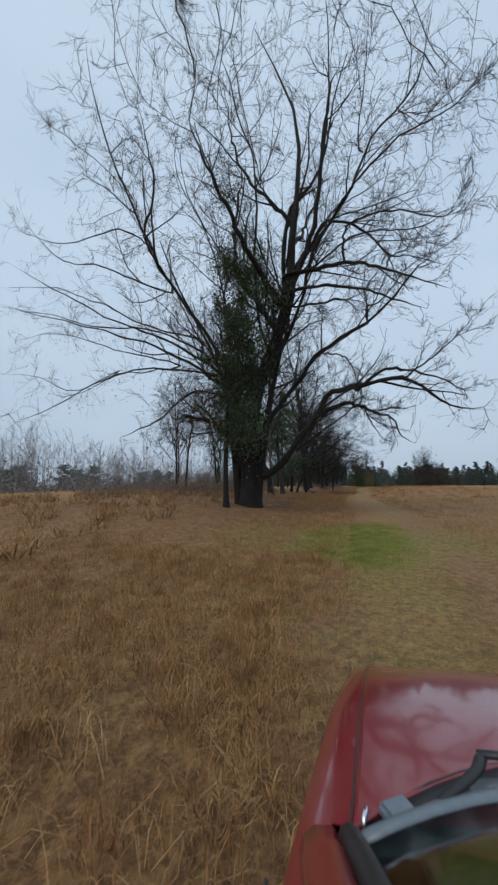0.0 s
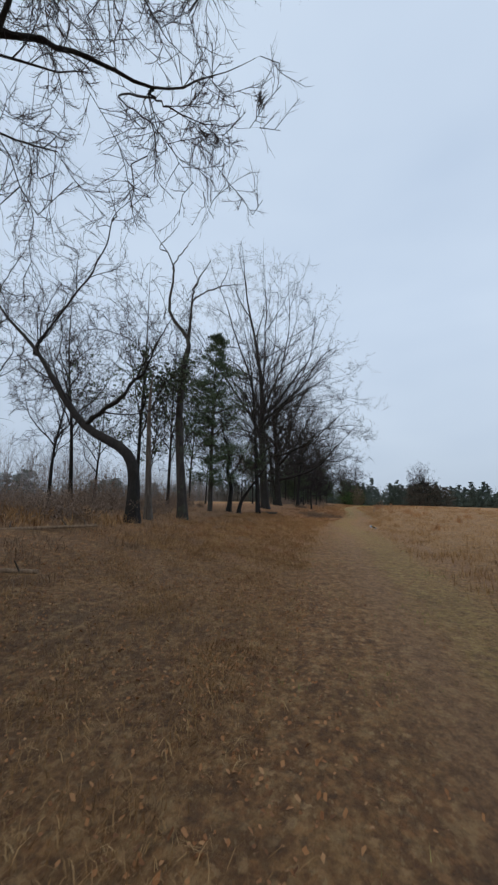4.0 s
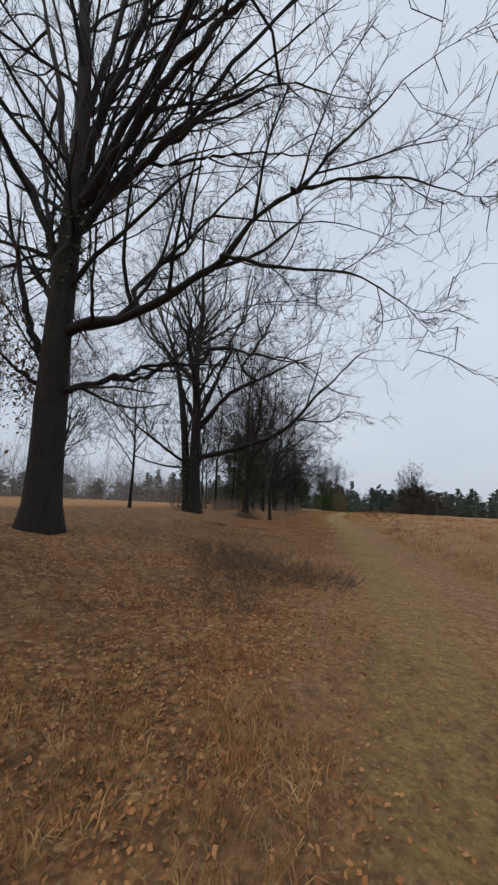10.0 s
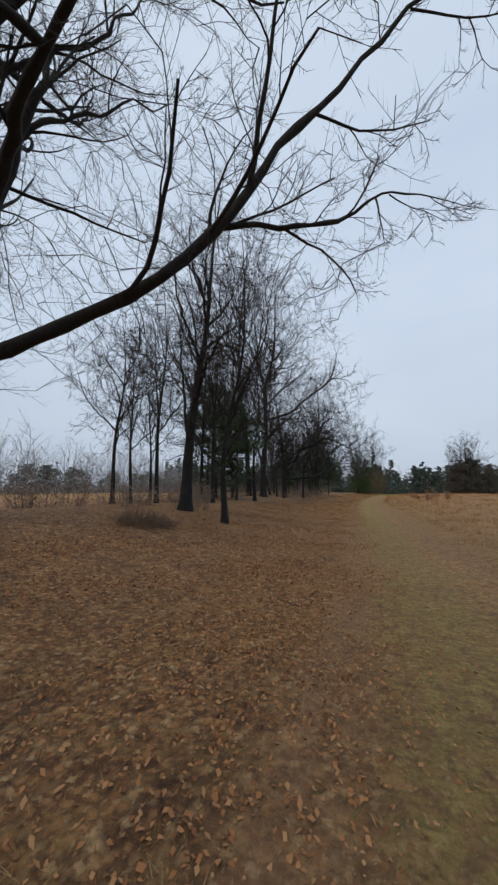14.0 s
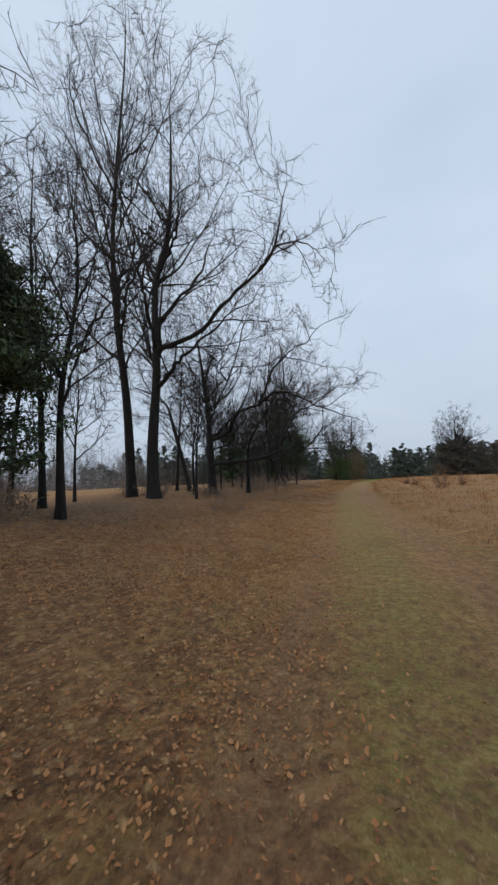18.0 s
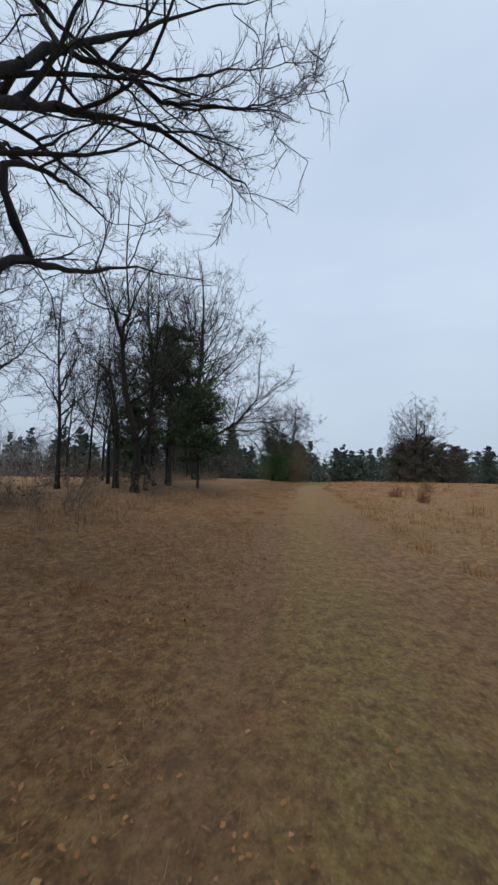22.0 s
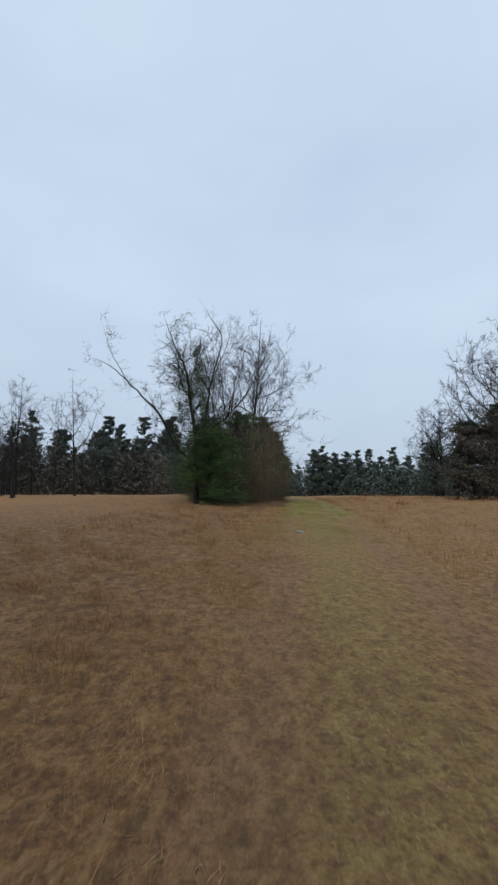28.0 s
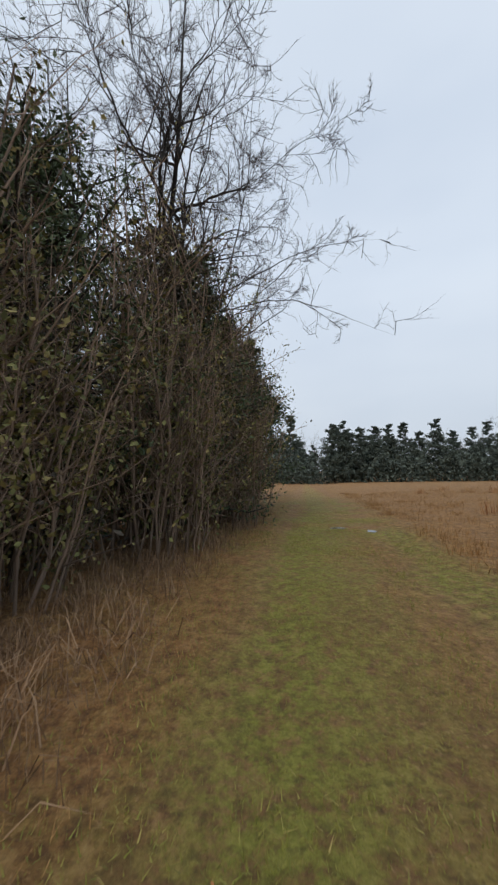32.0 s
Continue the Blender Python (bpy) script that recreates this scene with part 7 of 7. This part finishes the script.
blades("lane_grass", rc, x, y, 0.075, 0.0045, "short green grass beside the lane", GRASS_GREEN, 1.1, near=False)
x, y = rc.uniform(-2.2, 0.8, 3600), rc.uniform(8, 16, 3600)
keep = np.abs(x + 0.7) + 0.35 * wave(x, y, 2.2, 91) + 0.1 * np.abs(y - 12) < rc.uniform(1.1, 1.8, len(x))
x, y = clumped(rc, x[keep], y[keep], 0.12, 26)
blades("lane_grass", rc, x, y, 0.06, 0.003, "fresh yellow-green grass beside the lane", GRASS_FRESH, 1.1, near=False)
x, y, d = scatter(rc, 3000, 168, 197, -2.6, 1.8)
keep = wave(x, y, 3.5, 87) > -0.45
x, y = clumped(rc, x[keep], y[keep], 0.22, 26)
blades("lane_grass", rc, x, y, 0.06, 0.0035, "green grass beside the lane", GRASS_GREEN, 0.9, near=False)
# dead weeds in front of the thicket, and here and there under the trees
for count, y0, y1, d0, d1, h in ((260, 185.2, 200, -4.8, -2.2, 0.34), (200, 168, 190, -9, -3.4, 0.2), (160, 24, 47, -10, -5, 0.3), (130, 120, 136, -9, -5, 0.3)):
    x, y, d = scatter(rc, count, y0, y1, d0, d1)
    x, y = clumped(rc, x, y, 0.2, 26)
    blades("dead_weeds", rc, x, y, h, 0.005, "brown dead weeds standing in clumps", WEED_BROWN, 0.95)
# the open field
x, y, d = scatter(rc, 4200, -10, 215, 2.4, 26, 1.6)
x, y = clumped(rc, x, y, 0.22, 24)
blades("field_grass", rc, x, y, 0.22, 0.008, "pale dry grass of the open field", GRASS_DRY, near=False)
x, y, d = scatter(rc, 130, 10, 215, 5.5, 34, 1.3)
x, y = clumped(rc, x, y, 0.22, 46)
blades("broom_sedge", rc, x, y, 0.5, 0.008, "rusty broom sedge standing in clumps", SEDGE_RED, 0.5)
for i, (x, y, w, h) in enumerate([(3.6, 123.5, 0.9, 2.4), (3.2, 141.0, 0.8, 1.5), (3.4, 136.0, 0.6, 1.3), (6.5, 128.0, 0.8, 1.6), (0.7, 79.0, 0.25, 1.5), (8.0, 148.0, 0.9, 1.4), (12.0, 160.0, 0.9, 1.3)]):
    thicket("sedge_bush", x, y, 830 + i, w * 0.5, w * 0.5, h, "rusty-leaved bush standing in the dry field", n_stems=5 if w < 0.3 else 16, n_leaves=90 if w < 0.3 else 900, mat=SEDGE_RED, size=0.035, lean=0.35, group="bushes in the field")


# ================= the car at the start of the lane =================
def paint(name, colour, rough=0.3, coat=1.0, metal=0.0):
    m, t, b = material(name, rough, metal)
    speck = noise_tex(t, 60.0, 3.0, 0.7)
    dust = ramp(t, noise_tex(t, 3.0, 5.0), [(0.45, (0, 0, 0)), (0.75, (1, 1, 1))])
    col = blend(t, calc(t, "MULTIPLY", dust, 0.12), colour, (0.25, 0.2, 0.16))
    t.links.new(col, b.inputs["Base Color"])
    b.inputs["Coat Weight"].default_value, b.inputs["Coat Roughness"].default_value = coat, 0.06
    t.links.new(calc(t, "ADD", calc(t, "MULTIPLY", speck, 0.15), rough - 0.07), b.inputs["Roughness"])
    return m


def simple(name, colour, rough, metal=0.0):
    m, t, b = material(name, rough, metal)
    col = blend(t, noise_tex(t, 25.0, 4.0), tuple(0.8 * c for c in colour), tuple(min(1.0, 1.2 * c) for c in colour))
    t.links.new(col, b.inputs["Base Color"])
    return m


RED = paint("dark_red_car_paint", (0.20, 0.008, 0.012), 0.32)
TRIM = simple("black_plastic_trim", (0.018, 0.018, 0.02), 0.45)
RUBBER = simple("tyre_rubber", (0.02, 0.02, 0.02), 0.85)
ALLOY = simple("wheel_alloy", (0.45, 0.45, 0.46), 0.35, 1.0)
CHROME = simple("bright_metal", (0.7, 0.7, 0.7), 0.15, 1.0)
COWL = simple("wet_grey_cowl_plastic", (0.14, 0.17, 0.20), 0.22)
CABIN = simple("dark_cabin_cloth", (0.03, 0.03, 0.032), 0.9)
LENS_RED = simple("red_lamp_lens", (0.3, 0.01, 0.01), 0.15)
GLASS, _, gb = material("car_glass", 0.02)
gb.inputs["Base Color"].default_value = (0.75, 0.85, 0.8, 1)
gb.inputs["Transmission Weight"].default_value, gb.inputs["IOR"].default_value = 1.0, 1.45
CLEAR, _, gb = material("clear_lamp_lens", 0.05)
gb.inputs["Base Color"].default_value = (0.8, 0.82, 0.82, 1)
gb.inputs["Transmission Weight"].default_value = 0.6


def sheet(name, mat, parent, rows, thick=0.006, label=""):
    """A panel through a grid of points, with thickness and a soft edge."""
    bm = bmesh.new()
    grid = [[bm.verts.new(p) for p in row] for row in rows]
    for a, b in zip(grid, grid[1:]):
        for i in range(len(a) - 1):
            bm.faces.new((a[i], a[i + 1], b[i + 1], b[i]))
    bmesh.ops.recalc_face_normals(bm, faces=bm.faces[:])
    if sum(f.normal.z for f in bm.faces) < 0:
        bmesh.ops.reverse_faces(bm, faces=bm.faces[:])
    bmesh.ops.solidify(bm, geom=bm.faces[:], thickness=thick)
    ob = part(name, bm, mat, parent, label)
    for p in ob.data.polygons:
        p.use_smooth = True
    return ob


def bar(name, mat, parent, points, r, sides=8, label="", k=10, flat=1.0):
    line = resample(points, k)
    V, F = tubes(line[None], np.full((1, k), r), sides)
    if flat != 1.0:
        V = V.reshape(k, sides, 3)
        V[:, :, 2] = line[:, None, 2] + (V[:, :, 2] - line[:, None, 2]) * flat
        V = V.reshape(-1, 3)
    me = bpy.data.meshes.new(name)
    me.from_pydata(V.tolist(), [], F.tolist() + [list(range(sides))[::-1], [len(V) - sides + i for i in range(sides)]])
    me.polygons.foreach_set("use_smooth", [len(p.vertices) == 4 for p in me.polygons])
    return piece(name, me, mat, parent, label)


def box(name, mat, parent, size, at, turn=0, label="", bevel=0.012):
    bm = bmesh.new()
    bmesh.ops.create_cube(bm, size=1.0)
    bmesh.ops.scale(bm, vec=size, verts=bm.verts)
    bmesh.ops.bevel(bm, geom=bm.edges[:], offset=min(bevel, 0.3 * min(size)), segments=2, affect="EDGES")
    bmesh.ops.rotate(bm, cent=(0, 0, 0), matrix=Matrix.Rotation(radians(turn), 3, "Z"), verts=bm.verts)
    bmesh.ops.translate(bm, vec=at, verts=bm.verts)
    return part(name, bm, mat, parent, label)


def spun(name, mat, parent, profile, at, label="", steps=28):
    """A ring turned about the sideways axis from (radius, offset) pairs."""
    bm = bmesh.new()
    rings = [[bm.verts.new((at[0] + o, at[1] + r * math.cos(6.2832 * i / steps), at[2] + r * math.sin(6.2832 * i / steps))) for i in range(steps)] for r, o in profile]
    for a, b in zip(rings, rings[1:]):
        for i in range(steps):
            bm.faces.new((a[i], a[(i + 1) % steps], b[(i + 1) % steps], b[i]))
    bmesh.ops.recalc_face_normals(bm, faces=bm.faces[:])
    return part(name, bm, mat, parent, label)


def top_z(y):
    return float(np.interp(y, [-2.12, -2.0, -1.6, 0.0, 0.9, 1.5, 1.97, 2.2, 2.4], [0.72, 0.88, 0.95, 0.93, 0.935, 0.86, 0.765, 0.70, 0.58]))


def red_car(x, y):
    car = new("red_car")
    car.location = (x, y, 0.0)
    tagged(car, "dark red sedan with a wet hood standing on the lane", "car")
    stations = [(2.46, 0.60, 0.30), (2.41, 0.70, 0.24), (2.2, 0.765, 0.21), (1.97, 0.79, 0.2), (1.5, 0.815, 0.2), (0.9, 0.82, 0.2), (0.0, 0.825, 0.2),
                (-1.0, 0.825, 0.2), (-1.6, 0.80, 0.22), (-2.0, 0.74, 0.26), (-2.12, 0.66, 0.32)]
    bm = bmesh.new()
    rings = []
    for yy, hw, zb in stations:
        zt = top_z(yy)
        half = [(0.0, zb), (hw * 0.8, zb), (hw * 0.97, zb + 0.1), (hw, zb + 0.45 * (zt - zb)), (hw * 0.99, zt - 0.12), (hw * 0.955, zt - 0.035), (hw * 0.86, zt)]
        ring = half + [(0.0, zt + 0.025)] + [(-px, pz) for px, pz in half[:0:-1]]
        rings.append([bm.verts.new((px, yy, pz)) for px, pz in ring])
    for n, (a, b) in enumerate(zip(rings, rings[1:])):
        m = len(a)
        for i in range(m):
            if 5 <= n <= 7 and i in (6, 7):
                continue
            bm.faces.new((a[i], a[(i + 1) % m], b[(i + 1) % m], b[i]))
    bm.faces.new(rings[0][::-1])
    bm.faces.new(rings[-1])
    bmesh.ops.recalc_face_normals(bm, faces=bm.faces[:])
    body = part("body", bm, RED, car)
    for p in body.data.polygons:
        p.use_smooth = True
    # hood with its rear edge swept forward at the middle
    sweep = lambda u: 0.39 * (1 - u * u)
    rows = []
    across = np.r_[-1, -0.985, np.linspace(-0.95, 0.95, 17), 0.985, 1]
    for f in np.r_[0, 0.012, np.linspace(0.05, 0.95, 12), 0.988, 1]:
        row = []
        for u in across:
            y0, y1 = 0.88 + sweep(u), 2.06 + 0.26 * (1 - u * u)
            yy = y0 + (y1 - y0) * f
            row.append((0.66 * u, yy, top_z(yy) + 0.014 + 0.043 * (1 - u * u) - 0.03 * f ** 6))
        rows.append(row)
    hood = sheet("hood", RED, car, rows, 0.01, "glossy dark red hood wet with rain")
    box("washer_nozzle", TRIM, hood, (0.032, 0.028, 0.014), (0.0, 1.48, top_z(1.48) + 0.066), bevel=0.006)
    # cowl, glass, pillars
    low_edge = lambda u: 0.80 + 0.27 * (1 - u * u)
    # black sheet over the red body gives the hood gap its darkness
    rows = [[(0.66 * u, low_edge(u) + d * (0.4 + 0.6 * (1 - u * u)), top_z(low_edge(u)) + z + 0.024 * (1 - u * u)) for u in np.linspace(-1, 1, 17)] for d, z in ((0.22, 0.006), (0.14, 0.0), (0.07, 0.004), (0.045, 0.012))]
    sheet("cowl_gap_sheet", TRIM, car, rows, 0.004)
    rows = [[(0.40 * u, low_edge(0.6 * u) + d, top_z(low_edge(0.6 * u)) + z + 0.022 * (1 - 0.36 * u * u)) for u in np.linspace(-1, 1, 13)] for d, z in ((0.125, 0.014), (0.085, 0.022), (0.05, 0.022))]
    sheet("cowl_panel", COWL, car, rows, 0.005, "wet blue-grey cowl panel behind the hood")
    for s in (-1, 1):
        box("washer_cap", COWL, car, (0.075, 0.055, 0.03), (0.565 * s, 0.95, 0.955), -38 * s, "wet grey cover in the corner of the cowl", 0.0145)
        bar("hood_hinge", CHROME, car, [(0.632 * s, 0.885, 0.945), (0.636 * s, 0.895, 0.965), (0.63 * s, 0.915, 0.972)], 0.006, 6, "small bright hinge", k=5)
        bar("hood_seam", TRIM, car, [(0.664 * s, 0.87, 0.949), (0.664 * s, 1.3, 0.918), (0.663 * s, 1.75, 0.838), (0.655 * s, 2.03, 0.768)], 0.0024, 6, k=12)
    rows = [[(0.655 * u, low_edge(u) + d, 0.955 + 0.03 * (1 - u * u) + z) for u in np.linspace(-1, 1, 17)] for d, z in ((0.052, 0.006), (0.04, 0.022), (0.018, 0.028), (0.0, 0.024))]
    sheet("cowl", COWL, car, rows, 0.008, "wet grey strip below the windshield")
    rows = []
    for j in range(7):
        f = j / 6
        rows.append([((0.655 - 0.145 * f) * u, low_edge(u) * (1 - f) + (0.06 + 0.14 * (1 - u * u)) * f, 0.975 + 0.39 * f + 0.03 * (1 - u * u)) for u in np.linspace(-1, 1, 13)])
    sheet("windshield", GLASS, car, rows, 0.005, "dark windshield glass")
    for s in (-1, 1):
        bar("pillar_trim", TRIM, car, [(0.662 * s, 0.85, 0.958), (0.60 * s, 0.66, 1.045), (0.55 * s, 0.38, 1.2), (0.50 * s, 0.05, 1.385)], 0.026, 8)
        bar("front_pillar", RED, car, [(0.715 * s, 0.84, 0.925), (0.665 * s, 0.64, 1.02), (0.605 * s, 0.36, 1.18), (0.535 * s, 0.04, 1.37)], 0.052, 10, "dark red windshield pillar", flat=0.8)
        bar("roof_rail", RED, car, [(0.52 * s, 0.06, 1.372), (0.54 * s, -0.5, 1.395), (0.53 * s, -1.05, 1.36)], 0.03, 8)
        bar("centre_pillar", TRIM, car, [(0.785 * s, -0.42, 0.92), (0.70 * s, -0.44, 1.18), (0.545 * s, -0.46, 1.385)], 0.035, 8)
        bar("rear_pillar", RED, car, [(0.75 * s, -1.62, 0.95), (0.66 * s, -1.32, 1.2), (0.53 * s, -1.05, 1.36)], 0.05, 8)
        for y0, y1, t0, t1 in ((0.56, -0.39, 0.0, -0.42), (-0.46, -1.5, -0.5, -1.02)):
            rows = [[((0.785 - 0.245 * f ** 0.9) * s, (y0 + (y1 - y0) * g) * (1 - f) + (t0 + (t1 - t0) * g) * f, 0.93 + 0.44 * f) for g in np.linspace(0, 1, 5)] for f in np.linspace(0, 1, 5)]
            sheet("side_window", GLASS, car, rows, 0.004)
        bar("belt_trim", TRIM, car, [(0.80 * s, 0.45, 0.93), (0.805 * s, -0.4, 0.93), (0.77 * s, -1.55, 0.95)], 0.012, 6)
        bar("side_moulding", TRIM, car, [(0.83 * s, 1.15, 0.55), (0.836 * s, 0, 0.56), (0.828 * s, -1.0, 0.56)], 0.014, 6)
        for yy in (0.78, -0.42, -1.32):
            bar("door_seam", TRIM, car, [(0.822 * s, yy, 0.9), (0.83 * s, yy + 0.01, 0.6), (0.80 * s, yy + 0.03, 0.3)], 0.004, 5)
        for yy in (-0.28, -1.14):
            box("door_handle", TRIM, car, (0.03, 0.16, 0.03), (0.835 * s, yy, 0.80))
        mirror = box("side_mirror", RED, car, (0.20, 0.12, 0.12), (0.915 * s, 0.38, 0.945), 10 * s, "dark red side mirror", 0.03)
        box("mirror_glass", CHROME, mirror, (0.17, 0.006, 0.095), (0.905 * s, 0.317, 0.945), 10 * s, bevel=0.002)
        bar("mirror_stem", TRIM, mirror, [(0.79 * s, 0.43, 0.92), (0.83 * s, 0.42, 0.93), (0.87 * s, 0.40, 0.94)], 0.03, 8, k=4)
        box("headlight", CLEAR, car, (0.34, 0.12, 0.13), (0.54 * s, 2.36, 0.53), -14 * s, bevel=0.03)
        box("turn_signal", simple("amber_lens", (0.5, 0.18, 0.02), 0.2), car, (0.07, 0.16, 0.10), (0.72 * s, 2.27, 0.53), -14 * s, bevel=0.02)
        box("tail_light", LENS_RED, car, (0.32, 0.08, 0.16), (0.52 * s, -2.08, 0.72), bevel=0.02)
        for yy in (1.55, -1.15):
            wheel = spun("tyre", RUBBER, car, [(0.20, -0.09), (0.29, -0.10), (0.312, -0.07), (0.315, 0.0), (0.312, 0.07), (0.29, 0.10), (0.20, 0.09)], (0.745 * s, yy, 0.305))
            spun("rim", ALLOY, wheel, [(0.205, -0.085), (0.19, 0.06 * s), (0.12, 0.075 * s), (0.05, 0.09 * s), (0.002, 0.09 * s)], (0.745 * s, yy, 0.305))
            arch = [(0.815 * s, yy + 0.36 * math.cos(a), 0.305 + 0.36 * math.sin(a)) for a in np.linspace(0.15, 2.99, 9)]
            bar("wheel_arch", TRIM, car, arch, 0.016, 6, k=18)
    rows = [[(0.52 * u, 0.06 + 0.14 * (1 - u * u) - f * (1.12 + 0.14 * (1 - u * u)), 1.372 + 0.035 * (1 - u * u) + 0.03 * math.sin(math.pi * f)) for u in np.linspace(-1, 1, 9)] for f in np.linspace(0, 1, 8)]
    sheet("roof", RED, car, rows, 0.01)
    rows = [[((0.52 + 0.18 * f) * u, -1.06 - 0.55 * f - 0.05 * (1 - u * u), 1.37 - 0.40 * f) for u in np.linspace(-1, 1, 9)] for f in np.linspace(0, 1, 5)]
    sheet("rear_window", GLASS, car, rows, 0.005)
    bar("front_bumper", RED, car, [(-0.74, 2.22, 0.42), (-0.55, 2.44, 0.42), (0, 2.5, 0.42), (0.55, 2.44, 0.42), (0.74, 2.22, 0.42)], 0.10, 10, k=16)
    bar("rear_bumper", RED, car, [(-0.74, -1.98, 0.46), (-0.5, -2.15, 0.46), (0, -2.18, 0.46), (0.5, -2.15, 0.46), (0.74, -1.98, 0.46)], 0.10, 10, k=16)
    for n in range(4):
        bar("grille_bar", CHROME if n == 0 else TRIM, car, [(-0.33, 2.41, 0.56 - 0.035 * n), (0, 2.44, 0.56 - 0.035 * n), (0.33, 2.41, 0.56 - 0.035 * n)], 0.011, 6)
    box("number_plate", simple("blank_plate", (0.6, 0.6, 0.58), 0.5), car, (0.30, 0.012, 0.15), (0, -2.285, 0.5))
    # wipers at rest, cabin
    for x0, x1 in ((-0.51, 0.12), (0.12, 0.60)):
        arm = bar("wiper_arm", TRIM, car, [(x0, 0.94 if x0 < 0 else 1.06, 0.96), (x0 + 0.05, 0.98 if x0 < 0 else 1.09, 0.99), (x0 + 0.12, 1.05 if x0 < 0 else 1.13, 1.005), (x0 + 0.145, 1.10 if x0 < 0 else 1.15, 1.012)], 0.014, 6, "black wiper arm", flat=0.7)
        bar("wiper_shank", TRIM, arm, [(x0 + 0.14, 1.105 if x0 < 0 else 1.15, 1.014), ((x0 + x1) / 2 + 0.05, 1.135 if x0 < 0 else 1.14, 1.024), (x1, 1.15 if x0 < 0 else 1.02, 1.022)], 0.013, 6, flat=0.6)
        bar("wiper_blade", TRIM, arm, [(x0 + 0.2, 1.075 if x0 < 0 else 1.11, 1.008), ((x0 + x1) / 2 + 0.05, 1.10 if x0 < 0 else 1.10, 1.016), (x1 + 0.03, 1.11 if x0 < 0 else 0.99, 1.014)], 0.007, 6)
    box("dashboard", CABIN, car, (1.3, 0.5, 0.14), (0, 0.72, 0.86), bevel=0.05)
    for s in (-0.36, 0.36):
        seat = box("front_seat", CABIN, car, (0.48, 0.5, 0.16), (s, -0.25, 0.45), bevel=0.05)
        box("seat_back", CABIN, seat, (0.46, 0.14, 0.6), (s, -0.52, 0.78), bevel=0.05)
        box("headrest", CABIN, seat, (0.24, 0.09, 0.16), (s, -0.56, 1.15), bevel=0.04)
    box("rear_bench", CABIN, car, (1.25, 0.5, 0.18), (0, -1.15, 0.45), bevel=0.05)
    ring = [(-0.36 + 0.18 * math.cos(a), 0.32 - 0.06 * math.sin(a), 0.88 + 0.17 * math.sin(a)) for a in np.linspace(0, 2 * math.pi, 13)]
    bar("steering_wheel", TRIM, car, ring, 0.014, 6, k=26)
    return car


red_car(0.58, 0.0)
